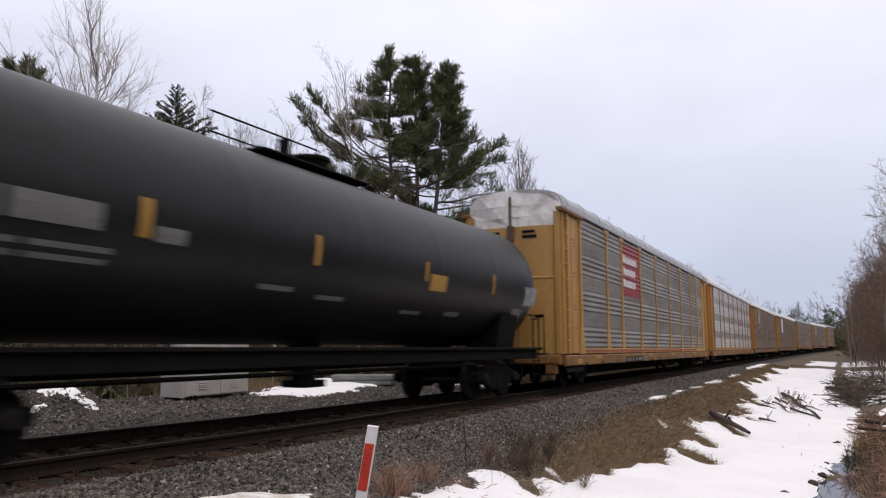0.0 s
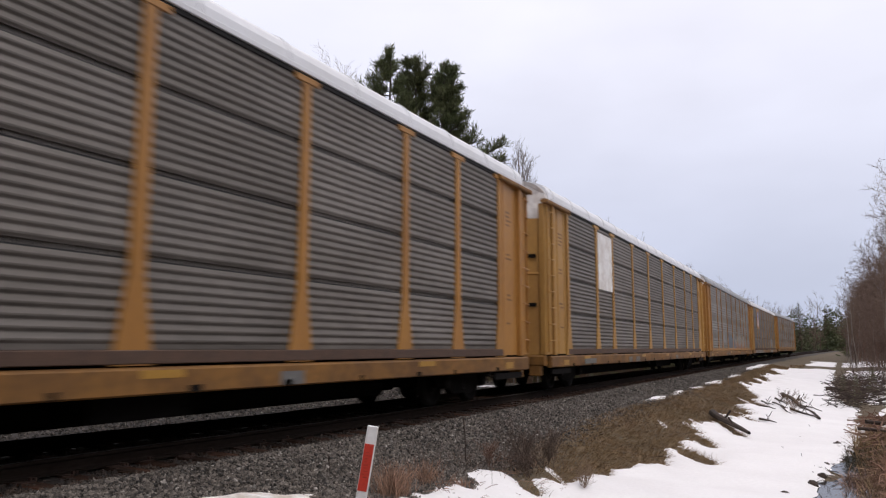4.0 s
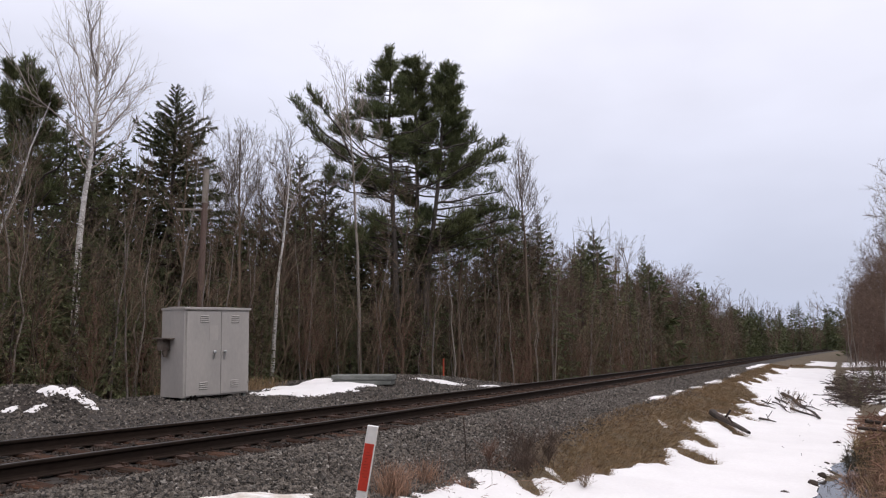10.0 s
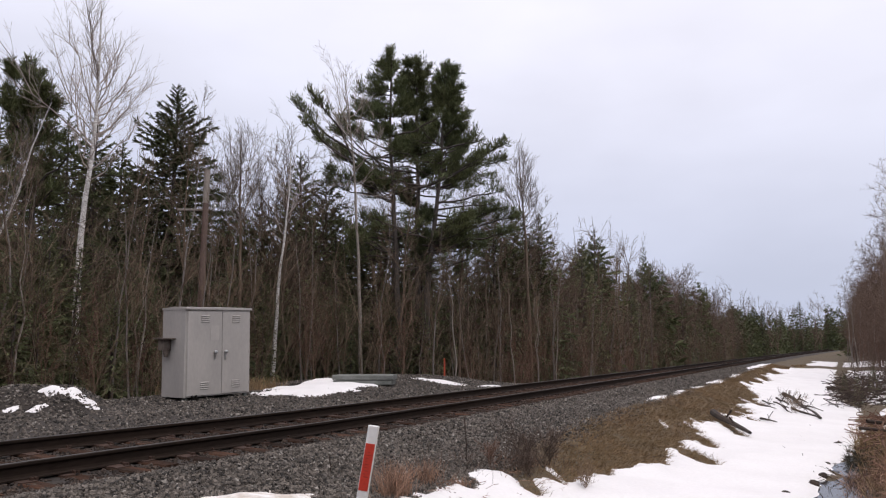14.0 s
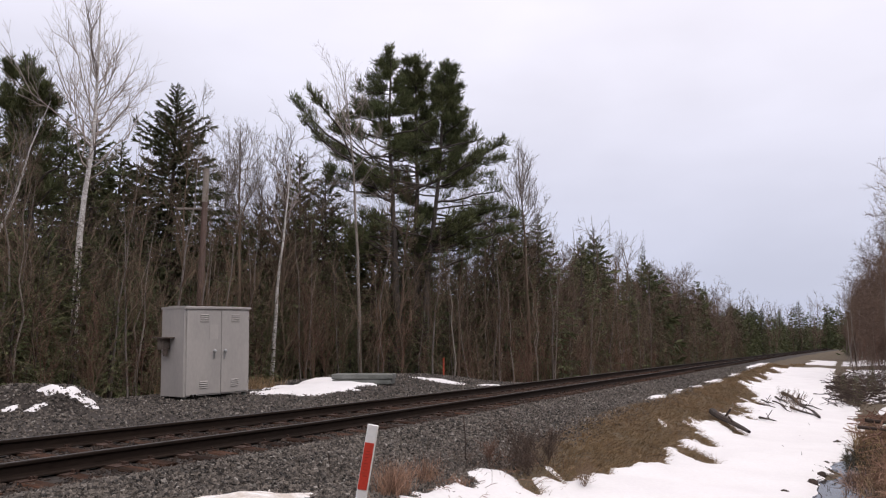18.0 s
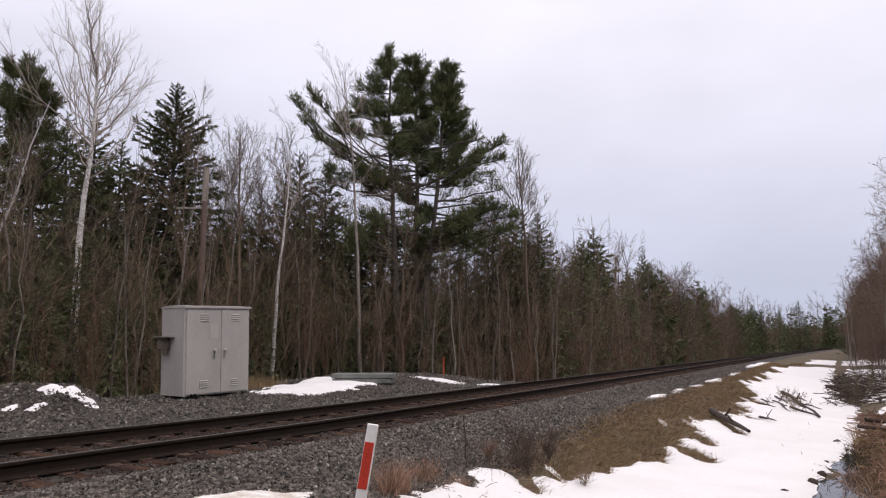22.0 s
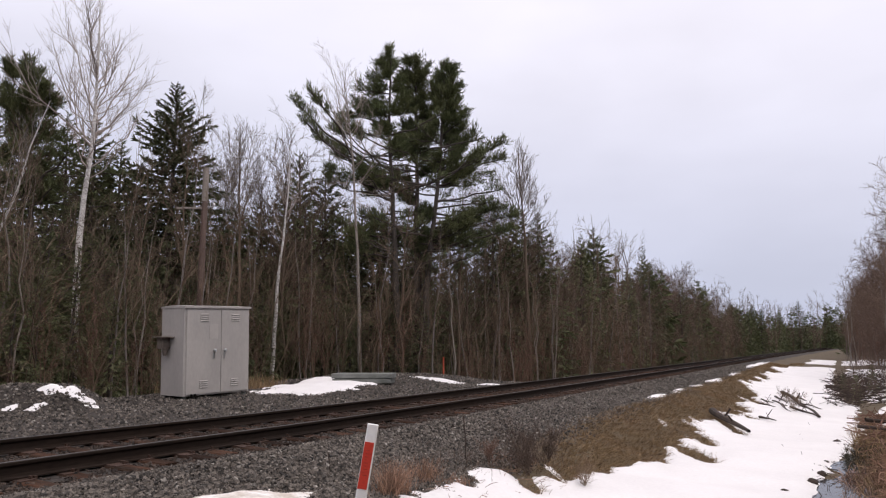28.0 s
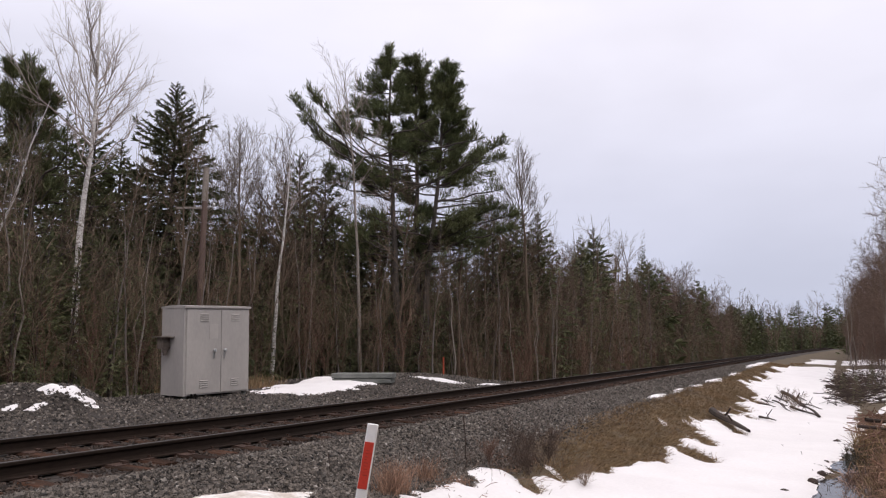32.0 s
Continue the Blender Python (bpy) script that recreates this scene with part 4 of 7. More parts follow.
def foot(u, y, turn=0, sink=0.05):
    return pose(u + float(bend(y)), y, float(height(u, y)) - sink, 0, 0, turn)


def by_sight(bearing, depth):
    """Foot of something at a slope aside of the view's axis and a depth along it."""
    a = radians(TURN)
    x = EYE[0] - depth * math.sin(a) + bearing * depth * math.cos(a)
    y = EYE[1] + depth * math.cos(a) + bearing * depth * math.sin(a)
    return x - float(bend(y)), y


# ---- the train ----
PITCH, BODY, HALF = 28.6, 27.4, 1.52
SPEED, LEAD = 21.762, 19.89
POSTS = (1.9, 4.9, 6.9, 9.85, 12.8, 15.75, 18.7, 21.6, 23.6, 25.5)
shapes = {}


def shared(key, build):
    """One mesh for all pieces that are alike."""
    if key not in shapes:
        shapes[key] = build()
    return shapes[key]


def panel_mesh(width, kind, z0=1.14, z1=5.06, cut=None):
    """A bay's sheet, with ribs along it: bands of four ribs between flats, or even fine ribs."""
    prof = []
    tier = (z1 - z0) / 4
    band, flat = (0.63, 0.4667) if kind == "banded" else (tier, 0.0)
    for k in range(4):
        b = z0 + k * (band + flat)
        if kind == "banded":
            rib = band / 4
            for j in range(4):
                c = b + j * rib
                prof += [(0.0, c + 0.012), (0.003, c + rib * 0.16), (0.030, c + rib * 0.32), (0.034, c + rib * 0.44), (0.020, c + rib * 0.70), (0.0, c + rib * 0.94)]
            if k < 3:
                prof += [(0.0, b + band + 0.03), (0.010, b + band + 0.04), (0.010, b + band + 0.23), (0.004, b + band + 0.234), (0.010, b + band + 0.238), (0.010, b + band + flat - 0.03), (0.0, b + band + flat - 0.02)]
        else:
            rib = (tier - 0.07) / 8
            prof += [(-0.03, b), (-0.03, b + 0.052), (0.0, b + 0.054)] if k else [(0.0, b), (0.0, b + 0.03)]
            for j in range(8):
                c = b + 0.06 + j * rib
                prof += [(0.0, c), (0.020, c + rib * 0.25), (0.022, c + rib * 0.42), (0.0, c + rib * 0.9)]
    prof += [(0.0, z1)]
    if cut:
        prof = [(0.0, cut[0])] + [p for p in prof if cut[0] < p[1] < cut[1]] + [(0.0, cut[1])]
    n = len(prof)
    me = bpy.data.meshes.new("panel")
    me.from_pydata([(x, y, z) for y in (0, width) for x, z in prof] + [(-0.03, y, z) for y in (0, width) for z in (z0, z1)],
                   [], [(i + 1, i, n + i, n + i + 1) for i in range(n - 1)] + [(2 * n, 2 * n + 1, 2 * n + 3, 2 * n + 2)])
    # flats take the darker steel, which paints in the ribs' light contrast
    if kind == "banded":
        for poly in me.polygons:
            x, z = poly.center.x, poly.center.z
            poly.material_index = 1 if x >= 0.005 and (z - z0) % (band + flat) > band else 0
    else:
        for poly in me.polygons:
            poly.material_index = 1 if poly.center.x < -0.01 and poly.center.z < z1 - 0.5 and abs(poly.normal.x) > 0.5 and len(poly.vertices) == 4 and poly.index < n - 1 else 0
    me.update()
    return me


def post_mesh():
    g = Geo()
    g.add([(x, y, z) for x in (0, 0.034) for y, z in ((-0.27, 0.97), (0.27, 0.97), (0.21, 1.35), (0.11, 1.95), (0.09, 5.0), (-0.09, 5.0), (-0.11, 1.95), (-0.21, 1.35))],
          [(7, 6, 5, 4, 3, 2, 1, 0), tuple(range(8, 16))] + [(k, (k + 1) % 8, 8 + (k + 1) % 8, 8 + k) for k in range(8)])
    g.slab(0, 0.045, -0.27, 0.27, 4.99, 5.09, 0.012)
    g.box(0.034, 0.037, -0.11, 0.11, 1.93, 1.95)
    g.box(0.034, 0.042, -0.012, 0.012, 1.9, 4.98)
    return g.mesh("post")


def truck(parent, y, part_label):
    """A two-axle truck: frames, bolster, springs, wheels on axles."""
    side = shared("truck_side", lambda: Geo().prism([(-1.2, 0.40), (-1.2, 0.58), (-0.75, 0.66), (-0.45, 0.80), (0.45, 0.80), (0.75, 0.66), (1.2, 0.58), (1.2, 0.40), (0.85, 0.42), (0.45, 0.22), (-0.45, 0.22), (-0.85, 0.42)], -0.07, 0.07, "x").mesh("side_frame"))
    bolster = shared("bolster", lambda: Geo().slab(-1.0, 1.0, -0.2, 0.2, 0.42, 0.72, 0.04).mesh("bolster"))
    spring = shared("spring", lambda: Geo().turned([(0.26, 0.08), (0.30, 0.10), (0.34, 0.08), (0.38, 0.10), (0.42, 0.08), (0.46, 0.10), (0.5, 0.08)], (0, 0, 0), "z", 10).mesh("spring"))
    wheel = shared("wheel", lambda: Geo().turned([(-0.07, 0.12), (-0.06, 0.455), (-0.045, 0.455), (-0.035, 0.425), (0.07, 0.415), (0.07, 0.36), (0.03, 0.33), (0.02, 0.16), (0.09, 0.13), (0.09, 0.0)], (0, 0, 0), "x", 28).mesh("wheel", True))
    axle = shared("axle", lambda: Geo().turned([(-1.08, 0.06), (-0.8, 0.075), (0.8, 0.075), (1.08, 0.06)], (0, 0, 0), "x", 10).mesh("axle", True))
    box = shared("bearing", lambda: Geo().turned([(0, 0.13), (0.10, 0.13), (0.16, 0.08)], (0, 0, 0), "x", 12).mesh("bearing_cap"))
    t = part("truck", bolster, "black", parent, part_label, at=pose(0, y, 0))
    for s in (-1, 1):
        part("side_frame", side, "black", t, at=pose(s * 1.02, 0, 0))
        part("spring", spring, "wheel", t, at=pose(s * 1.02, 0, 0))
        for a in (-0.89, 0.89):
            part("wheel", wheel, "wheel", t, at=pose(s * 0.76, a, 0.42, 0, 0, 0 if s > 0 else 180))
            part("bearing_cap", box, "wheel", t, at=pose(s * 1.05, a, 0.47, 0, 0, 0 if s > 0 else 180))
    for a in (-0.89, 0.89):
        part("axle", axle, "wheel", t, at=pose(0, a, 0.42))


def coupler(parent, y, way):
    me = shared("coupler", lambda: Geo().slab(-0.09, 0.09, 0, 0.55, 0.72, 0.92, 0.02).slab(-0.16, 0.06, 0.5, 0.78, 0.68, 0.96, 0.03).box(0.02, 0.16, 0.42, 0.6, 0.7, 0.94).rod([(0.2, -0.1, 0.75), (0.25, 0.3, 0.45), (0.2, 0.7, 0.55)], 0.025).mesh("coupler"))
    part("coupler", me, "wheel", parent, at=pose(0, y, 0, 0, 0, 0 if way > 0 else 180))


def arch(top_w, z_edge, z_top, n=14):
    """Half-outline of the roof, from one eave to the other."""
    out = []
    for k in range(n + 1):
        a = math.pi * k / n
        c, s = math.cos(a), math.sin(a)
        out.append((top_w * math.copysign(abs(c) ** 0.62, c), z_edge + (z_top - z_edge) * abs(s) ** 0.75))
    return out


def end_door_mesh(z0, z1):
    """One leaf of an end door: bowed plan, pressed seams."""
    g = Geo()
    plan = [(0.015, 0.0), (0.5, -0.01), (1.0, 0.03), (1.25, 0.09), (1.40, 0.2), (1.44, 0.34)]
    zs = [z0, z0 + (z1 - z0) * 0.58, z0 + (z1 - z0) * 0.585, z0 + (z1 - z0) * 0.595, z0 + (z1 - z0) * 0.6, z1]
    offs = [0, 0, 0.02, 0.02, 0, 0]
    n = len(plan)
    g.add([(x, y - o, z) for z, o in zip(zs, offs) for x, y in plan] + [(x, y + 0.05, z) for z, o in zip(zs, offs) for x, y in plan],
          [(r * n + k, r * n + k + 1, (r + 1) * n + k + 1, (r + 1) * n + k) for r in range(5) for k in range(n - 1)]
          + [(6 * n + r * n + k + 1, 6 * n + r * n + k, 6 * n + (r + 1) * n + k, 6 * n + (r + 1) * n + k + 1) for r in range(5) for k in range(n - 1)])
    return g


def autorack(label, steel, ribs, roof_mat, paint, cap, posts=POSTS):
    """A covered two- or three-deck auto carrier; its middle on the rails at the origin, its leading end towards -y."""
    car = tagged(new("autorack_car"), label, "rail car", "cars of the passing train")
    f, b = -BODY / 2, BODY / 2
    part("underframe", shared("frame", lambda: Geo().slab(-0.32, 0.32, f + 0.1, b - 0.1, 0.55, 1.0, 0.03).slab(-0.45, 0.45, f + 5.2, b - 5.2, 0.27, 0.56, 0.05).box(-1.1, -0.5, -3.4, -1.2, 0.34, 0.9).box(0.5, 1.15, 1.6, 3.0, 0.36, 0.9).box(-1.4, 1.4, f + 0.3, b - 0.3, 0.92, 1.0)
         .box(-1.2, 1.2, -0.3, 0.1, 0.5, 0.92).box(-1.2, 1.2, 6.8, 7.1, 0.6, 0.92).box(-1.2, 1.2, -7.1, -6.8, 0.6, 0.92).mesh("underframe")), "black", car, "black underframe")
    for s in (1, -1):
        turn = pose(0, 0, 0, 0, 0, 0 if s > 0 else 180)
        sill = part("side_sill", shared("sill", lambda: Geo().prism([(1.44, 0.65), (1.52, 0.65), (1.545, 0.67), (1.545, 0.92), (1.50, 0.955), (1.44, 0.955)], f + 0.25, b - 0.25).mesh("side_sill")), "tan_dirty", car, at=turn)
        part("rail_strip", shared("strip", lambda: Geo().slab(1.46, 1.53, f + 1.8, b - 1.8, 0.985, 1.135, 0.01).mesh("rail_strip")), "tan", car, at=turn)
        # solid strip below the roof edge, its shade given by colour
        part("eave", shared("eave", lambda: Geo().slab(1.44, 1.50, f + 0.4, b - 0.4, 5.06, 5.16, 0.01).mesh("eave")), "gap", car, "solid dark strip, the shade under the roof edge put in colour", at=turn)
        edges = posts if s > 0 else tuple(BODY - p for p in reversed(posts))
        for p0, p1 in zip(edges[:-1], edges[1:]):
            w = round(p1 - p0, 2)
            sheet = shared(("panel", w, ribs, steel), lambda: panel_mesh(w, ribs))
            if not sheet.materials:
                sheet.materials.append(M[steel])
                sheet.materials.append(M[steel + "_flat" if ribs == "banded" else "gap"])
            part("panel", sheet, steel, car, at=turn @ pose(1.475, f + p0, 0))
        for p in edges:
            part("post", shared("post", post_mesh), "tan", car, at=turn @ pose(1.485, f + p, 0))
        for e in (1, -1):
            flip = turn @ Matrix.Diagonal((1, e, 1, 1))
            bay = part("end_bay", shared(("bay", e), lambda: Geo().prism([(1.36, e * 11.85), (1.47, e * 11.85), (1.47, e * 12.05), (1.485, e * 12.06), (1.485, e * 12.10), (1.47, e * 12.11), (1.47, e * 12.6), (1.44, e * 12.63), (1.44, e * 13.05), (1.36, e * 13.05)][::e], 1.0, 5.05, "z").mesh("end_bay")), "tan", car, at=turn)
            part("corner_post", shared(("corner", e), lambda: Geo().slab(1.42, 1.54, *sorted((e * 12.98, e * 13.12)), 0.98, 5.0, 0.02).mesh("corner_post")), "tan", bay)
            if e * s > 0:
                part("recess", shared(("recess", e), lambda: Geo().box(1.40, 1.425, *sorted((e * 13.11, e * 13.17)), 1.0, 5.0).mesh("recess")), "tan_dirty", bay, "grimy upright seam")
            part("end_panel", shared(("endpanel", e), lambda: Geo().slab(1.30, 1.465, *sorted((e * 13.13, e * 13.66)), 1.0, 5.0, 0.02).mesh("end_panel")), "tan", bay)
            part("header", shared(("header", e), lambda: Geo().slab(1.40, 1.60, *sorted((e * 11.7, e * 13.75)), 5.0, 5.11, 0.03).mesh("header")), "tan_dirty", bay)
            part("ladder", shared(("ladder", e), lambda: ladder(e)), "tan", bay, "tan ladder with bent rungs")
            part("stencil", shared(("stencil", e), lambda: stencils(e)), "stencil", bay, "small illegible dark stencils")["kind"] = "stuff"
            part("reflector", shared(("reflector", e), lambda: Geo().box(1.545, 1.549, *sorted((e * 12.0, e * 12.45)), 0.70, 0.84).mesh("reflector")), "yellow", sill, "yellow reflector strip")
        for p0, p1 in ((-5.0, -4.5), (-3.9, -3.3), (4.2, 4.7)):
            part("placard", shared(("placard", p0), lambda: Geo().box(1.545, 1.549, p0, p1, 0.67, 0.85).mesh("placard")), "sticker", sill, "grey data placard")
        part("stake_pocket", shared("pockets", lambda: pockets()), "black", sill, "dark pockets in the sill")["kind"] = "stuff"
        for p in (-10.2, -2.6, 2.2, 8.3):
            part("reflector", shared("sill_mark", lambda: Geo().box(1.545, 1.549, -0.3, 0.3, 0.83, 0.92).mesh("reflector")), "yellow", sill, at=pose(0, p, 0))
    top = arch(1.50, 5.15, 5.76)
    g = Geo()
    n = len(top)
    rings = [(f + 0.35, 0)]
    for k in range(16):
        y = f + 0.75 + 1.72 * k
        rings += [(y, 0), (y + 0.01, 1), (y + 0.05, 1), (y + 0.06, 0)]
    rings.append((b - 0.35, 0))
    m = len(rings)
    g.add([(x * (1 + 0.012 * e), y, z + 0.02 * e) for y, e in rings for x, z in top],
          [(i * n + k, (i + 1) * n + k, (i + 1) * n + k + 1, i * n + k + 1) for i in range(m - 1) for k in range(n - 1)] + [tuple(range(n - 1, -1, -1)), tuple(range((m - 1) * n, m * n))])
    roof = part("roof", shared("roof" + roof_mat, lambda: g.mesh("roof")), roof_mat, car)
    part("roof_edge", shared("roof_edge" + roof_mat, lambda: Geo().slab(1.47, 1.53, f + 0.5, b - 0.5, 5.13, 5.21, 0.01).slab(-1.53, -1.47, f + 0.5, b - 0.5, 5.13, 5.21, 0.01).mesh("roof_edge")), roof_mat, roof)
    for e in (-1, 1):
        turn = pose(0, 0, 0, 0, 0, 0 if e < 0 else 180)
        for s in (1, -1):
            side = turn @ Matrix.Diagonal((s, 1, 1, 1))
            door = part("end_door", shared(("door", s), lambda: mirrored(end_door_mesh(0.98, 4.62), s).mesh("end_door")), "tan", car, at=turn @ pose(0, f + 0.02, 0))
            part("door_cap", shared(("cap", s), lambda: mirrored(cap_mesh(), s).mesh("door_cap")), cap, door, "chipped white upper door panel")
            part("door_marks", shared(("marks", s), lambda: mirrored(Geo().box(0.35, 0.75, -0.03, -0.015, 4.42, 4.5).box(0.35, 0.8, -0.03, -0.015, 4.28, 4.36).box(0.7, 0.95, -0.012, 0.0, 2.0, 2.05), s).mesh("door_marks")), "black", door, "illegible stencil bars")["kind"] = "stuff"
            if ribs == "fine":
                for z in (2.3, 3.6):
                    part("door_handle", shared(("slot", s), lambda: mirrored(Geo().slab(0.9, 1.2, 0.0, 0.07, -0.05, 0.05, 0.01), s).mesh("door_handle")), "black", door, "dark recessed handle", at=pose(0, 0, z))
        part("lock_rod", shared("lock_rod", lambda: Geo().rod([(0, 0, 0.9), (0, 0, 5.5)], 0.045, 8).box(-0.09, 0.09, -0.05, 0.05, 4.2, 4.65).box(-0.1, 0.1, -0.05, 0.05, 2.5, 2.7)
             .rod([(-0.25, -0.05, 2.62), (0.25, -0.05, 2.62)], 0.02).mesh("lock_rod")), "rust", car, "dark vertical locking rod", at=turn @ pose(0, f - 0.04, 0))
        part("grab_rail", shared("grab", lambda: Geo().rod([(0.25, 0, 0.95), (0.25, -0.12, 1.0), (0.25, -0.12, 2.0), (0.32, -0.12, 2.08), (0.62, -0.12, 2.08), (0.68, -0.12, 2.0), (0.68, -0.12, 1.0)], 0.018).mesh("grab_rail")), "rust", car, at=turn @ pose(0, f, 0))
        part("end_sill", shared("end_sill", lambda: Geo().slab(-1.42, 1.42, -0.12, 0.14, 0.70, 0.97, 0.03).box(-1.3, -1.0, -0.1, 0.1, 0.45, 0.7).box(1.0, 1.3, -0.1, 0.1, 0.45, 0.7).mesh("end_sill")), "tan_dirty", car, at=turn @ pose(0, f + 0.1, 0))
        part("brake_hose", shared("hose", lambda: Geo().rod([(0.35, -0.1, 0.7), (0.4, -0.3, 0.4), (0.3, -0.55, 0.3), (0.15, -0.7, 0.45)], 0.022).mesh("brake_hose")), "black", car, at=turn @ pose(0, f, 0))
        coupler(car, e * (BODY / 2 - 0.15), e)
        truck(car, e * (BODY / 2 - 3.0), "dark two-axle truck")
    for e in (-1, 1):
        for s in (1, -1):
            part("sill_step", shared(("sill_step", e, s), lambda: Geo().prism([(s * 1.40, 0.47), (s * 1.46, 0.47), (s * 1.46, 0.60), (s * 1.40, 0.60)][::s], *sorted((e * 11.6, e * 13.2))).mesh("sill_step")), "wheel", car)
    for child in car.children_recursive:
        slot = child.material_slots[0]
        if slot.material == M["tan"] and (paint != "tan" or (ribs == "fine" and child.name.startswith("rail_strip"))):
            slot.link = "OBJECT"
            slot.material = M["rust"] if child.name.startswith("rail_strip") and ribs == "fine" else M[paint]
    car.scale = (1, 1, 1.012)
    return car


def mirrored(g, s):
    if s < 0:
        g.v = [(-x, y, z) for x, y, z in g.v]
        g.f = [tuple(reversed(q)) for q in g.f]
    return g


def cap_mesh():
    """The upper part of an end door, closing the roof's arch."""
    g = Geo()
    half = [(x, z) for x, z in arch(1.44, 5.13, 5.70) if x > 0.02]
    pts = [(0.015, 4.625)] + [(1.44, 4.625)] + half + [(0.015, 5.70)]
    n = len(pts)
    bow = [0.0 + 0.30 * (max(0, x - 0.6) / 0.84) ** 3 for x, z in pts]
    g.add([(x, o - 0.012, z) for (x, z), o in zip(pts, bow)] + [(x, o + 0.05, z) for (x, z), o in zip(pts, bow)],
          [tuple(range(n)), tuple(range(2 * n - 1, n - 1, -1))] + [((k + 1) % n, k, n + k, n + (k + 1) % n) for k in range(n)])
    g.box(0.03, 1.2, -0.02, 0.01, 4.9, 4.915)
    g.box(0.03, 1.2, -0.02, 0.01, 5.25, 5.262)
    return g


def ladder(e):
    g = Geo()
    for a in (13.10, 13.52):
        g.slab(1.47, 1.52, *sorted((e * a, e * (a + 0.03))), 1.05, 4.95, 0.008)
    for k in range(9):
        z = 1.35 + k * 0.43
        g.rod([(1.49, e * 13.1, z), (1.56, e * 13.16, z + 0.02), (1.56, e * 13.48, z - 0.01), (1.49, e * 13.54, z)], 0.016, 5)
    return g.mesh("ladder")


def stencils(e):
    g, r = Geo(), random.Random(9 + e)
    for z, n in ((4.3, 4), (3.3, 2), (2.35, 2), (1.7, 1)):
        for k in range(n):
            y0 = e * (12.2 + r.uniform(0, 0.08))
            y1 = y0 + e * r.uniform(0.2, 0.36)
            g.box(1.47, 1.474, min(y0, y1), max(y0, y1), z - 0.1 * k, z - 0.1 * k + 0.045)
    return g.mesh("stencil")


def pockets():
    g, r = Geo(), random.Random(3)
    for k in range(14):
        y = -11.5 + k * 1.75 + r.uniform(-0.3, 0.3)
        g.box(1.545, 1.549, y, y + r.uniform(0.08, 0.22), 0.66, 0.74)
    return g.mesh("stake_pockets")


def decal(car, name, mat, label, cuts, z_shift=0.0):
    """Flat painted shapes on the near side of a car: rectangles of (y0, y1, z0, z1) from its leading end."""
    g = Geo()
    for y0, y1, z0, z1 in cuts:
        g.box(1.495, 1.5185 + z_shift, -BODY / 2 + y0, -BODY / 2 + y1, z0, z1)
    return part(name, g, mat, car, label)


def scrawl(car, mat, label, y0, y1, z0, z1, strokes, seed, width=0.09):
    """Sprayed strokes with no readable letters."""
    r = random.Random(seed)
    g = Geo()
    for k in range(strokes):
        cy = y0 + (y1 - y0) * (k + r.uniform(0.2, 0.8)) / strokes
        cz, h, w = (z0 + z1) / 2 + r.uniform(-0.15, 0.15) * (z1 - z0), (z1 - z0) * r.uniform(0.3, 0.5), (y1 - y0) / strokes * r.uniform(0.5, 0.9)
        a0, sweep = r.uniform(0, 6.28), r.uniform(2.5, 5.5)
        ring = [(cy + w * math.cos(a0 + sweep * j / 9), cz + h * math.sin(a0 + sweep * j / 9)) for j in range(10)]
        k0 = [(-BODY / 2 + p, q) for p, q in ring]
        pts = []
        for j, (p, q) in enumerate(k0):
            nx = (k0[min(j + 1, 9)][0] - k0[max(j - 1, 0)][0], k0[min(j + 1, 9)][1] - k0[max(j - 1, 0)][1])
            ln = math.hypot(*nx) + 1e-6
            ww = width * r.uniform(0.6, 1.3)
            pts += [(1.514 + 0.001 * (k % 3), p - nx[1] / ln * ww, q + nx[0] / ln * ww), (1.514 + 0.001 * (k % 3), p + nx[1] / ln * ww, q - nx[0] / ln * ww)]
        g.add(pts, [(2 * j, 2 * j + 1, 2 * j + 3, 2 * j + 2) for j in range(9)])
    return tagged(part("graffiti", g, mat, car, label), kind="stuff")


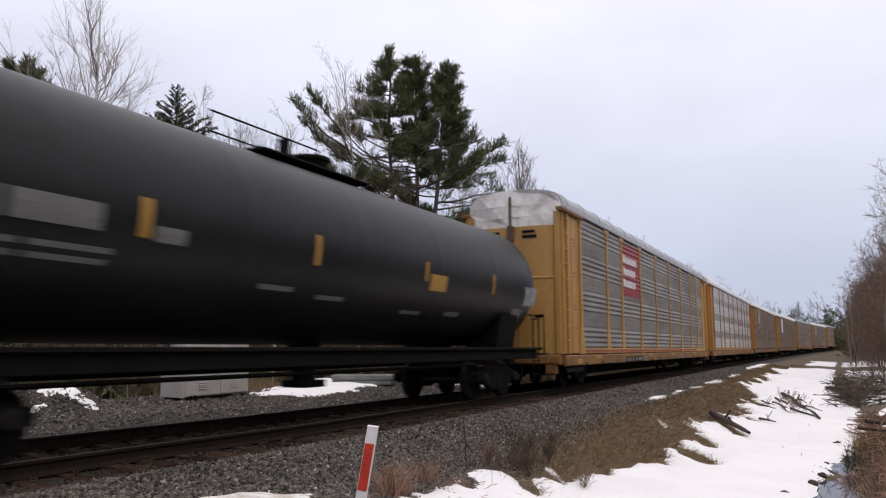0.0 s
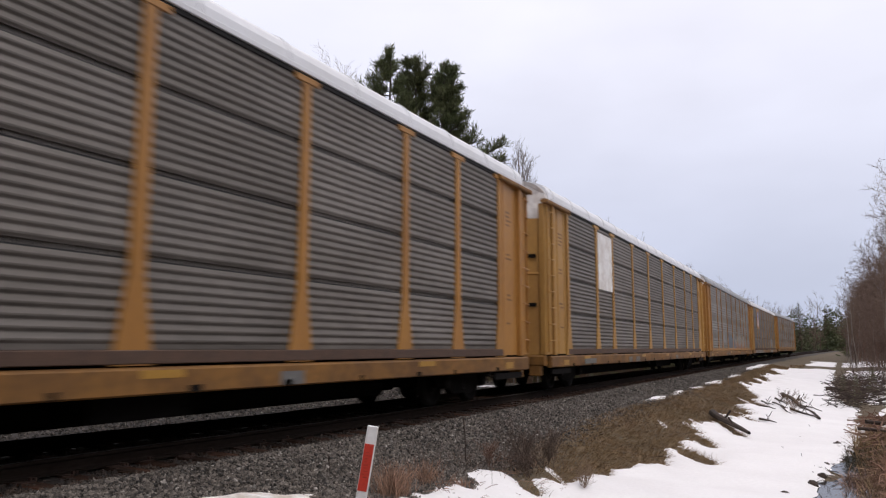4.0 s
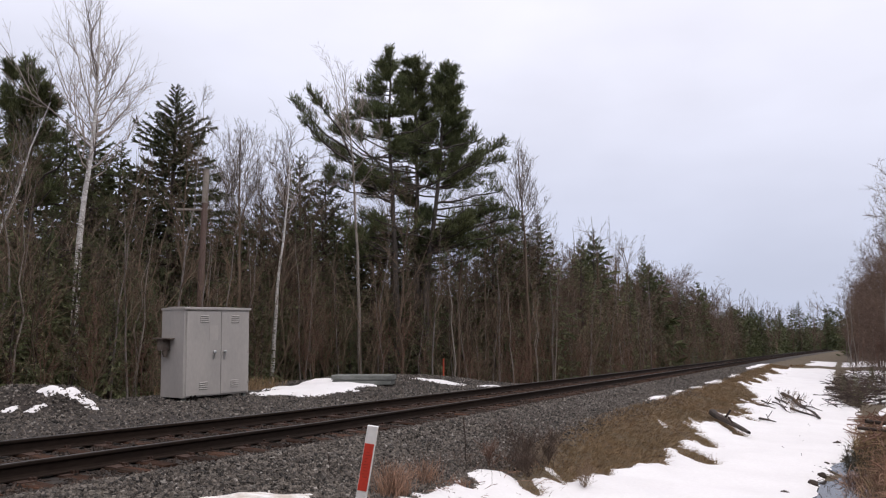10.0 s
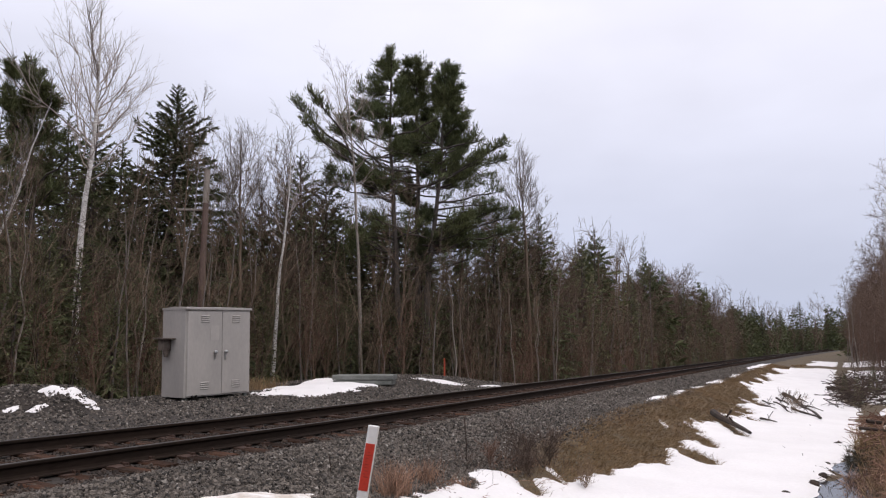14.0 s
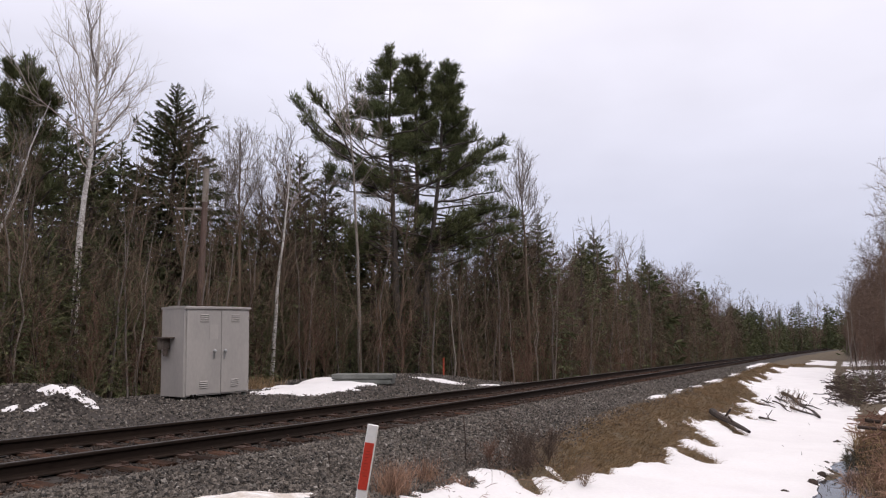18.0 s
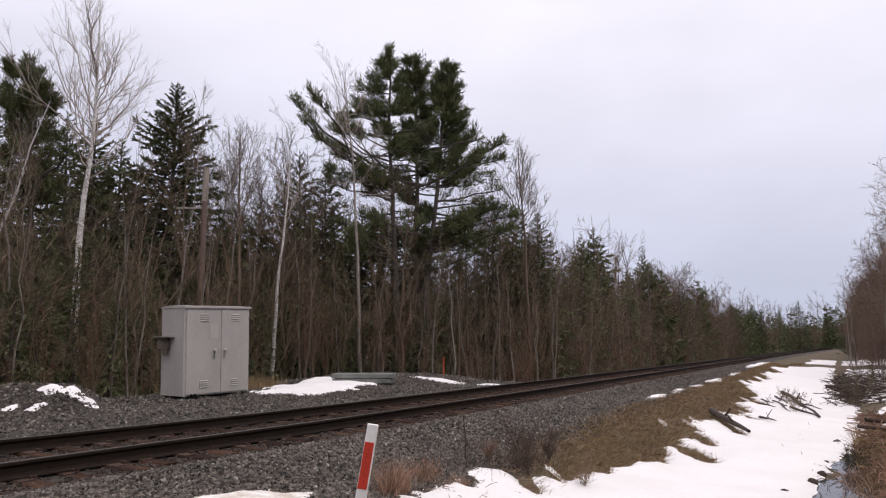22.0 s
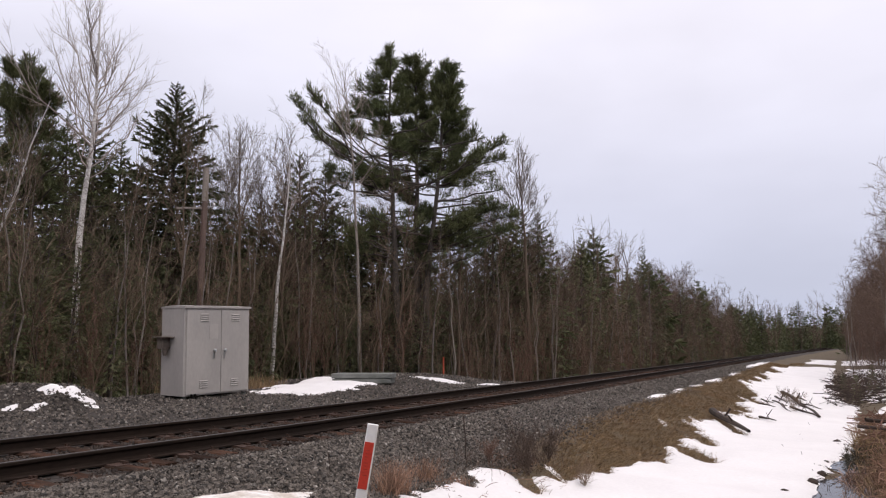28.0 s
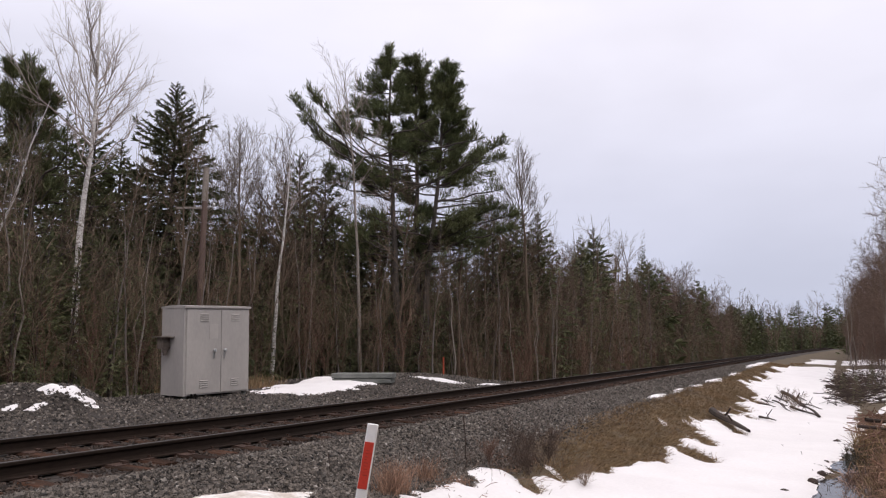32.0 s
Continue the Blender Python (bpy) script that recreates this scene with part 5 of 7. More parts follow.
def shield(car, y0, y1, z0, z1, size=0.30, caption=False):
    """A tan board with a blue-topped striped shield."""
    board = decal(car, "sign_board", "tan", "tan sign board", [(y0, y1, z0, z1)], 0.004)
    cy, w = (y0 + y1) / 2, (y1 - y0) * size
    top, k = z1 - 0.14 * (z1 - z0), size / 0.30
    mid, low = top - 0.33 * k * (z1 - z0), top - 0.66 * k * (z1 - z0)
    if caption:
        part("caption_bar", Geo().box(1.518, 1.528, -BODY / 2 + y0 + 0.2, -BODY / 2 + y1 - 0.2, z0 + 0.30, z0 + 0.38), "black", board, "dark caption bar")
    off = -BODY / 2
    outline = [(-0.85, top), (-0.4, top - 0.06), (0, top), (0.4, top - 0.06), (0.85, top), (1.0, top - 0.22), (0.9, mid), (-0.9, mid), (-1.0, top - 0.22)]
    g = Geo()
    n = len(outline)
    g.add([(x, off + cy + a * w, z) for x in (1.518, 1.530) for a, z in outline], [tuple(range(n, 2 * n))] + [(k, (k + 1) % n, n + (k + 1) % n, n + k) for k in range(n)])
    part("emblem", g, "blue", board, "blue emblem field")
    for hw, z0_, z1_ in ((0.7, top - 0.30, top - 0.16), (0.75, mid + 0.08, mid + 0.2)):
        part("emblem_bar", Geo().box(1.526, 1.534, off + cy - w * hw, off + cy + w * hw, z0_, z1_), "white", board, "pale bar")
    for mat, odd in (("pink", 0), ("white", 1)):
        g = Geo()
        for k in range(9):
            if k % 2 == odd:
                a0, a1 = -0.95 + k * 1.9 / 9, -0.95 + (k + 1) * 1.9 / 9
                drop = 0.25 * (abs((a0 + a1) / 2) ** 2)
                g.box(1.518, 1.528, off + cy + a0 * w, off + cy + a1 * w, low + drop, mid)
        tagged(part("emblem_striping", g, mat, board), kind="stuff")
    return board


def tank_car():
    """A black tank car: long shell with domed ends, walkway, fittings, sill and trucks."""
    car = tagged(new("tank_car"), "black tank car with faded placards and yellow strips", "rail car", "cars of the passing train")
    hl, r, zc = 8.6, 1.50, 2.72
    prof = [(-hl, 0.0), (-hl + 0.06, 0.55), (-hl + 0.22, 1.0), (-hl + 0.45, 1.3), (-hl + 0.8, 1.47), (-hl + 1.1, r), (-hl + 1.6, r)]
    for s in (-5.4, -2.7, 0.0, 2.7, 5.4):
        prof += [(s - 0.3, r), (s - 0.03, r), (s, r + 0.0015), (s + 0.03, r), (s + 0.3, r)]
    prof += [(hl - 1.6, r), (hl - 1.1, r), (hl - 0.8, 1.47), (hl - 0.45, 1.3), (hl - 0.22, 1.0), (hl - 0.06, 0.55), (hl, 0.0)]
    part("tank", Geo().turned(prof, (0, 0, zc), "y", 56), "tank", car, smooth=True)
    part("walkway", Geo().slab(-0.6, 0.6, -1.5, 1.5, zc + 1.48, zc + 1.53, 0.02).rod([(-0.6, -1.45, zc + 1.5), (-0.6, -1.45, zc + 2.3), (-0.6, 1.45, zc + 2.3), (-0.6, 1.45, zc + 1.5)], 0.02)
         .rod([(-0.6, -1.45, zc + 1.95), (-0.6, 1.45, zc + 1.95)], 0.015), "black", car, "steel top walkway with a railing")
    part("manway", Geo().turned([(zc + 1.45, 0.35), (zc + 1.75, 0.35), (zc + 1.76, 0.40), (zc + 1.82, 0.40), (zc + 1.86, 0.1)], (0, 0.4, 0), "z", 20), "black", car)
    part("vent", Geo().turned([(zc + 1.5, 0.1), (zc + 1.85, 0.1)], (0.35, -0.7, 0), "z", 12), "black", car)
    for y0, y1 in ((-9.0, -5.0), (5.0, 9.0)):
        part("stub_sill", Geo().slab(-0.3, 0.3, y0, y1, 0.75, 1.15, 0.03), "black", car)
    for s in (1, -1):
        part("side_rail", Geo().slab(s * 1.42 - 0.04, s * 1.42 + 0.04, -8.4, 8.4, 1.12, 1.18, 0.01), "black", car)
        # plain black slab that fills the dark band below the side rail
        part("side_skirt", Geo().slab(s * 1.36 - 0.03, s * 1.36 + 0.03, -8.2, 8.2, 0.90, 1.125, 0.01), "black", car, "black slab along the tank's underside")
        part("piping", Geo().rod([(s * 0.9, -5.6, 0.78), (s * 0.9, 5.6, 0.78)], 0.035).rod([(s * 1.05, -5.2, 0.98), (s * 1.05, 5.2, 0.98)], 0.025), "black", car)
        for y in (-6.4, 6.4):
            part("saddle", Geo().prism([(s * 0.2, 1.0), (s * 1.25, 1.15), (s * 1.38, 1.95), (s * 1.1, 1.6), (s * 0.5, 1.25)], y - 0.5, y + 0.5), "black", car)
        for e in (1, -1):
            part("ladder", Geo().rod([(s * 1.4, e * 8.3, 0.4), (s * 1.4, e * 8.3, 1.9)], 0.018).rod([(s * 1.4, e * 7.9, 0.4), (s * 1.4, e * 7.9, 1.9)], 0.018)
                 .rod([(s * 1.4, e * 7.9, 0.5), (s * 1.4, e * 8.3, 0.5)], 0.016).rod([(s * 1.4, e * 7.9, 0.85), (s * 1.4, e * 8.3, 0.85)], 0.016).rod([(s * 1.4, e * 7.9, 1.9), (s * 1.4, e * 8.3, 1.9)], 0.016), "black", car)
    part("valve", Geo().turned([(0.55, 0.2), (0.8, 0.22), (1.25, 0.3)], (0, 0.4, 0), "z", 14).box(-0.25, 0.25, 0.1, 0.7, 0.5, 0.62), "black", car)
    part("end_platform", Geo().box(-1.4, 1.4, 8.2, 9.1, 0.98, 1.03).box(-1.4, 1.4, -9.1, -8.2, 0.98, 1.03).rod([(1.3, 9.0, 1.0), (1.3, 9.0, 2.05), (-1.3, 9.0, 2.05), (-1.3, 9.0, 1.0)], 0.02), "black", car)

    def plate(name, mat, y0, y1, a0, a1, label):
        g, m = Geo(), 5
        ring = [math.radians(a0 + (a1 - a0) * k / m) for k in range(m + 1)]
        rr = r + 0.012
        g.add([(rr * math.cos(a), y, zc + rr * math.sin(a)) for y in (y0, y1) for a in ring], [(k, m + 1 + k, m + 2 + k, k + 1) for k in range(m)])
        part(name, g, mat, car, label)
    for y0, y1, a0, a1 in ((5.18, 5.28, -14, 3), (2.07, 2.16, -12, 2), (-1.28, -1.17, -13, 4), (-4.42, -4.28, -13, 4), (2.3, 2.95, -18, -6)):
        plate("reflector", "yellow", y0, y1, a0, a1, "yellow reflector strip")
    plate("placard", "spray_white", 7.15, 7.9, -20, -2, "large pale grey placard")
    for y0, y1, a0, a1 in ((-5.9, -4.9, -13, -2), (-6.6, -6.0, -13, -2), (6.6, 7.2, -34, -24), (-1.0, -0.3, -33, -30), (-2.3, -1.6, -30, -27), (3.3, 3.9, -37, -33), (1.6, 2.3, -38, -35), (-6.6, -5.75, -22, -19.5), (-5.65, -4.7, -22, -19.5), (-6.6, -5.75, -27, -24.5), (-5.65, -4.75, -27, -24.5), (-4.2, -3.75, -14, -7)):
        plate("lettering", "sticker", y0, y1, a0, a1, "illegible grey lettering bars")
    for e in (1, -1):
        coupler(car, e * 8.7, e)
        truck(car, e * 6.4, "dark two-axle truck")
    return car


TRAIN = []
for look_of in (("grey autorack car with tan ends and a red sign panel", "zinc", "banded", "grey_roof", "yellow_tan"), ("bright galvanized autorack car with tan posts and white roof", "bright_zinc", "banded", "white_roof", "tan"),
                ("weathered brown-grey autorack car with a shield sign", "brown_zinc", "fine", "white_roof", "tan"), ("weathered brown-grey autorack car with pale sign board", "brown_zinc", "fine", "white_roof", "yellow_tan"),
                ("dull grey autorack car with graffiti along its foot", "zinc", "banded", "grey_roof", "tan"), ("weathered brown-grey autorack car with shield and graffiti", "brown_zinc", "fine", "white_roof", "yellow_tan"),
                ("dull grey autorack car with small yellow emblem, last of the train", "zinc", "banded", "grey_roof", "tan")):
    TRAIN.append(autorack(*look_of, "cap_white", POSTS[:7] + (20.8, 22.9, 25.5) if look_of[1] == "bright_zinc" or "graffiti along" in look_of[0] else POSTS[:4] + (12.65, 15.5, 18.35, 21.25, 23.35, 25.5) if look_of[2] == "fine" else POSTS))

# signs and paint on the near sides
one, two, three, four, five, six, seven = TRAIN
sign = part("sign_panel", panel_mesh(2.75, "banded", cut=(3.0, 4.98)), "red", one, "red sign panel with pale bars", at=pose(1.481, -BODY / 2 + 7.0, 0))
sign.data.materials.append(M["red"])
decal(one, "lettering", "white", "pale bars standing for a name", [(7.15 + 0.27 * k, 7.15 + 0.27 * k + 0.17, z, z + 0.24 + 0.05 * (k == 0)) for z, n in ((4.24, 8), (3.80, 7), (3.36, 7)) for k in range(n)], 0.001)["kind"] = "stuff"
decal(one, "data_plate", "black", "dark data plate on the sill", [(7.05, 9.7, 0.66, 0.84)], 0.031)
for a, b in ((7.15, 7.45), (7.55, 7.8), (7.95, 8.2), (8.45, 8.75), (8.9, 9.6)):
    decal(one, "caption_bar", "sticker", "grey caption bar", [(a, b, 0.69, 0.81)], 0.034)
decal(one, "dash_row", "red", "row of small red marks", [(2.2 + 0.32 * k, 2.36 + 0.32 * k, 1.02, 1.10) for k in range(64)], 0.022)["kind"] = "stuff"
for p, z in ((11.6, 3.2), (17.3, 3.2)):
    g = Geo().turned([(1.505, 0.3), (1.516, 0.3)], (0, -BODY / 2 + p, z), "x", 20)
    part("emblem", g, "red", two, "round red emblem")
for a in (11.42, 17.12):
    decal(two, "emblem_bar", "white", "pale bar", [(a, a + 0.36, 3.16, 3.24)], 0.001)
shield(three, 5.0, 6.85, 3.05, 4.98, 0.22, True)
shield(six, 5.0, 6.85, 3.05, 4.98, 0.35)
decal(four, "sign_board", "cap_white", "pale weathered sign board", [(5.05, 6.75, 3.05, 4.9)], 0.004)
scrawl(five, "spray_white", "pale sprayed strokes", 6.95, 8.9, 1.4, 2.3, 12, 1, 0.10)
scrawl(five, "spray_blue", "blue sprayed field", 10.0, 14.4, 1.15, 2.0, 16, 2, 0.17)
scrawl(five, "spray_cream", "cream sprayed strokes", 12.4, 20.5, 1.25, 2.15, 34, 3, 0.13)
scrawl(five, "spray_red", "red sprayed strokes", 12.4, 19.5, 1.2, 1.55, 14, 4, 0.05)
scrawl(six, "sprayed_grey", "wide grey sprayed field", 2.2, 7.2, 1.15, 1.85, 24, 15, 0.13)
scrawl(six, "spray_black", "black sprayed strokes", 2.2, 7.2, 1.05, 1.85, 20, 5, 0.06)
scrawl(six, "spray_white", "pale sprayed strokes", 2.1, 7.2, 1.1, 1.95, 16, 6, 0.03)
sprayed = decal(six, "sprayed_sill", "spray_cream", "pale paint sprayed over the sill", [(2.25, 4.6, 0.67, 0.93), (4.65, 7.6, 0.68, 0.92), (7.7, 9.4, 0.69, 0.9), (18.5, 21.4, 0.67, 0.93)], 0.031)
dab = random.Random(31)
strokes = decal(six, "sprayed_strokes", "spray_black", "dark strokes sprayed over the sill", [(2.4 + 0.46 * k, 2.4 + 0.46 * k + dab.uniform(0.06, 0.26), 0.68 + dab.uniform(0, 0.05), 0.92 - dab.uniform(0, 0.08)) for k in range(15)], 0.034)
strokes["kind"] = "stuff"
sprayed["kind"] = "stuff"
scrawl(six, "spray_white", "pale grey sprayed field", 18.5, 21.3, 1.2, 2.05, 22, 7, 0.14)
scrawl(six, "spray_black", "black sprayed loops", 18.6, 21.5, 1.2, 2.0, 9, 17, 0.06)
scrawl(six, "sprayed_grey", "dull sprayed field", 9.9, 13.2, 1.3, 1.9, 14, 8, 0.06)
scrawl(seven, "spray_white", "faint pale sprayed strokes", 10.4, 13.1, 1.35, 2.05, 11, 9, 0.03)
scrawl(seven, "rust", "faint rusty sprayed marks", 21.9, 23.3, 1.95, 2.15, 5, 10, 0.02)
emb = decal(seven, "emblem", "mustard", "yellow emblem with dark bars", [(7.2 + a, 7.2 + b, c + 0.5, d + 0.5) for a, b, c, d in ((0, 1.7, 2.95, 3.06), (0.1, 0.7, 3.15, 3.25), (0.25, 0.55, 3.25, 3.6), (0.1, 0.7, 3.6, 3.75), (0.9, 1.6, 3.15, 3.3), (1.05, 1.45, 3.3, 3.6), (0.9, 1.6, 3.6, 3.75))], 0.004)
decal(seven, "emblem_ground", "rust", "dull brown ground of the emblem", [(7.15, 8.95, 3.42, 4.3)], 0.0).parent = emb
yl = part("notice", Geo().box(1.474, 1.478, -12.75, -12.2, 3.55, 4.15), "yellow", seven, "yellow notice with illegible print")
part("notice", Geo().box(1.474, 1.478, -12.75, -12.15, 1.75, 1.95), "yellow", seven, "yellow notice with illegible print")
decal(four, "strip_marks", "sticker", "grey data placards", [(3.2, 4.4, 0.7, 0.85)], 0.04)

tank = tank_car()


# ---- things beside the track ----
def signal_case():
    """A grey two-door equipment case on short feet."""
    a = math.atan2(16.31 - 14.21, -6.55 + 6.91)
    case = tagged(new("equipment_case"), "grey painted steel equipment case with double doors", "equipment case")
    w, d, h = 2.10, 1.04, 2.44
    part("body", Geo().slab(0, w, 0, d, 0.06, h - 0.05, 0.012), "case", case)
    part("roof", Geo().prism([(-0.06, h - 0.075), (-0.06, h - 0.02), (d * 0.5, h + 0.015), (d + 0.02, h - 0.02), (d + 0.02, h - 0.06)], -0.015, w + 0.02, "x"), "case", case)
    for k in (0, 1):
        x0, wide, knob = ((0.06, 1.07, 0.90), (1.145, 0.90, 1.235))[k]
        door = part("door", Geo().slab(x0, x0 + wide, -0.035, -0.005, 0.10, h - 0.12, 0.008), "case", case)
        part("handle", Geo().turned([(-0.12, 0.03), (-0.11, 0.048), (-0.08, 0.05), (-0.065, 0.025), (-0.035, 0.025), (-0.034, 0.045)], (knob, 0, 1.22), "y", 14).slab(knob - 0.022, knob + 0.022, -0.05, -0.036, 1.02, 1.22, 0.005), "chrome", door, "bright round handle")
        for z in (0.25, h - 0.42):
            v = Geo()
            for j in range(4):
                v.prism([(-0.036, z + j * 0.055), (-0.058, z + j * 0.055 + 0.008), (-0.036, z + j * 0.055 + 0.03)], x0 + wide / 2 - 0.13, x0 + wide / 2 + 0.13, "x")
            part("louvre", v, "case", door)
        for z in (0.3, 1.15, 2.05):
            part("hinge", Geo().turned([(z, 0.016), (z + 0.1, 0.016)], (x0 if k == 0 else x0 + wide, -0.04, 0), "z", 8), "case", door)
    part("door_patch", Geo().slab(0.76, 1.02, -0.043, -0.035, 1.55, 1.93, 0.003).box(0.752, 1.028, -0.037, -0.0345, 1.542, 1.938), "case", case)
    part("side_fitting", Geo().slab(-0.24, -0.0, 0.62, 0.88, 1.30, 1.6, 0.02).prism([(0.42, 1.59), (1.02, 1.60), (1.02, 1.63), (0.42, 1.62)], -0.30, 0.0, "x").turned([(1.12, 0.04), (1.22, 0.07), (1.3, 0.07)], (-0.12, 0.68, 0), "z", 10), "fitting", case, "grey-brown meter box under a small flat lid")
    for x in (0.1, w - 0.1):
        for y in (0.1, d - 0.1):
            part("foot", Geo().slab(x - 0.05, x + 0.05, y - 0.05, y + 0.05, -0.08, 0.08, 0.01), "concrete", case)
    part("cable_entry", Geo().rod([(0.22, -0.03, 0.1), (0.25, -0.1, -0.02), (0.27, -0.12, -0.12)], 0.03).rod([(0.34, -0.03, 0.1), (0.33, -0.1, -0.02), (0.34, -0.13, -0.12)], 0.03), "black", case, "black cable entry")
    # the front runs along x with its face towards -y of the case, turned to face the track
    case.matrix_basis = Matrix.Translation((-6.91, 14.21, -0.19)) @ Matrix.Rotation(a, 4, "Z") @ Matrix.Rotation(radians(-1.6), 4, "Y")
    return case


signal_case()


def marker_post():
    post = tagged(new("marker_post"), "leaning white plastic marker post with red band", "marker post")
    part("blade", Geo().prism([(-0.042, -0.006), (-0.030, -0.019), (0.030, -0.019), (0.042, -0.006), (0.042, 0.006), (0.030, 0.019), (-0.030, 0.019), (-0.042, 0.006)], 0, 1.21, "z"), "post_white", post)
    part("band", Geo().slab(-0.040, 0.030, -0.0225, -0.017, 0.73, 1.08, 0.002), "post_red", post, "red band with small illegible print")
    g, r = Geo(), random.Random(2)
    for k in range(9):
        g.box(-0.026 + r.uniform(0, 0.008), r.uniform(-0.012, 0.018), -0.0235, -0.0222, 0.83 + k * 0.023, 0.835 + k * 0.023)
    part("print", g, "faded_red", post, "faint illegible print lines")
    post.matrix_basis = Matrix.Translation((4.85, 4.78, -0.60)) @ Matrix.Rotation(radians(10.5), 4, "Y") @ Matrix.Rotation(radians(33), 4, "Z")


marker_post()


def utility_pole():
    u, y = by_sight((353 - 784) / 1308, 27.5)
    z = float(height(u, y))
    pole = tagged(new("utility_pole"), "old brown wooden pole with a short crossarm", "utility pole")
    part("shaft", Geo().turned([(0, 0.14), (3, 0.13), (8.4, 0.10), (8.45, 0.05)], (0, 0, 0), "z", 12), "pole", pole)
    part("top_sleeve", Geo().turned([(7.2, 0.118), (8.5, 0.114)], (0, 0, 0), "z", 12), "pale_bark", pole, "paler weathered pole top")
    part("crossarm", Geo().slab(-1.05, 0.1, -0.05, 0.05, 6.9, 6.98, 0.01).rod([(-0.6, 0, 6.9), (0, 0, 6.4)], 0.02), "pale_bark", pole, "weathered short crossarm")
    part("insulator", Geo().turned([(7.0, 0.03), (7.08, 0.06), (7.14, 0.03)], (0.35, 0, 0), "z", 10).rod([(0, 0, 7.0), (0.35, 0, 7.0)], 0.015), "chrome", pole)
    pole.matrix_basis = pose(u, y, z - 0.1, 0, 0.4, TURN)


utility_pole()
slab = tagged(new("concrete_slabs"), "low stack of grey concrete slabs", "concrete slab")
for k, (z0, z1, dx) in enumerate(((0.0, 0.15, 0.0), (0.17, 0.33, 0.05))):
    part("slab", Geo().slab(-1.0 + dx - 0.08 * k, 1.02 + dx, -0.55, 0.55, z0, z1, 0.02), "concrete", slab)
su_, sy_ = by_sight((646 - 784) / 1308, 26.2)
slab.matrix_basis = pose(su_, sy_, float(height(su_, sy_)) - 0.01, 0, 0, TURN - 4)
u_, y_ = by_sight((785 - 784) / 1308, 33)
flag = tagged(new("orange_marker"), "small orange marker stake", "marker stake")
part("stake", Geo().slab(-0.04, 0.04, -0.03, 0.03, 0, 0.9, 0.01), "orange", flag)
flag.matrix_basis = pose(u_, y_, float(height(u_, y_)) - 0.05, 0, 0, TURN)


# ---- woods ----
def depth_tree(px, depth, turn=0, sink=0.05):
    u, y = by_sight((px - 784) / 1308, depth)
    return foot(u, y, turn, sink)


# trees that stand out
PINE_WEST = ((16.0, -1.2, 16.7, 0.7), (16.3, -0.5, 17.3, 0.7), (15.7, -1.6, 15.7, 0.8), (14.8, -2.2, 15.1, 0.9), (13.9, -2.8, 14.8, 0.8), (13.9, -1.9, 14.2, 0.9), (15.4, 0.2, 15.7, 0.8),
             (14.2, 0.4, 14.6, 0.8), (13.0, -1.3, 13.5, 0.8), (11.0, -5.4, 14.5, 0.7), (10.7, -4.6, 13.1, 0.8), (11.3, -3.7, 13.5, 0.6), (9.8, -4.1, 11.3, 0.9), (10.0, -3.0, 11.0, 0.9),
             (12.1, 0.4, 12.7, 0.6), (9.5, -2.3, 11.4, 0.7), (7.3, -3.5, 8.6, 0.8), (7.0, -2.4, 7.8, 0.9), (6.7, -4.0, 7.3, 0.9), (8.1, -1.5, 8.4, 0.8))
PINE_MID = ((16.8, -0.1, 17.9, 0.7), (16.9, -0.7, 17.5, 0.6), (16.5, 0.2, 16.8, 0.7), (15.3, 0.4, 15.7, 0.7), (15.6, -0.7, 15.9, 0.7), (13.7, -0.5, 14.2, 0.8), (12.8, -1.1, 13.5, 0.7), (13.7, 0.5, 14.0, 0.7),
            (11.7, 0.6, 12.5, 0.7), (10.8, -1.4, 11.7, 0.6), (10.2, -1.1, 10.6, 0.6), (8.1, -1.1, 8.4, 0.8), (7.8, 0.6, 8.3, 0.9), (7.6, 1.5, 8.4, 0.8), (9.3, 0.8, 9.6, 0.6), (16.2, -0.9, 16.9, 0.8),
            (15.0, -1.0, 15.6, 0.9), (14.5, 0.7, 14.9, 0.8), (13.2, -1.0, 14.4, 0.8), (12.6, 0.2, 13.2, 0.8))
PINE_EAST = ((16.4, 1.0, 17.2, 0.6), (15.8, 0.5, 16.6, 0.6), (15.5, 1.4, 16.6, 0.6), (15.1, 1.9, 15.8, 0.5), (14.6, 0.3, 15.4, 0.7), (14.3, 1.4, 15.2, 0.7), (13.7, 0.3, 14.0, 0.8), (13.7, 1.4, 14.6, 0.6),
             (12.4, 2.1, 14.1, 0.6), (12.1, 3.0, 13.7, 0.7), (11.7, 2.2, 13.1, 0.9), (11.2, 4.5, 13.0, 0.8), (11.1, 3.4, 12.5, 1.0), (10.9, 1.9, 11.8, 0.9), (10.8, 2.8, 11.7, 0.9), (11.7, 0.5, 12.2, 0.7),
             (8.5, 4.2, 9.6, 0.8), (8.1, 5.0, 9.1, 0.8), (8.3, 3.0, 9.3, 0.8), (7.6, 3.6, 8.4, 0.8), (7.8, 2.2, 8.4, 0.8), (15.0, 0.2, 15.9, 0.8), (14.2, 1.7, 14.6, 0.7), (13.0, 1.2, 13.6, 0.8))
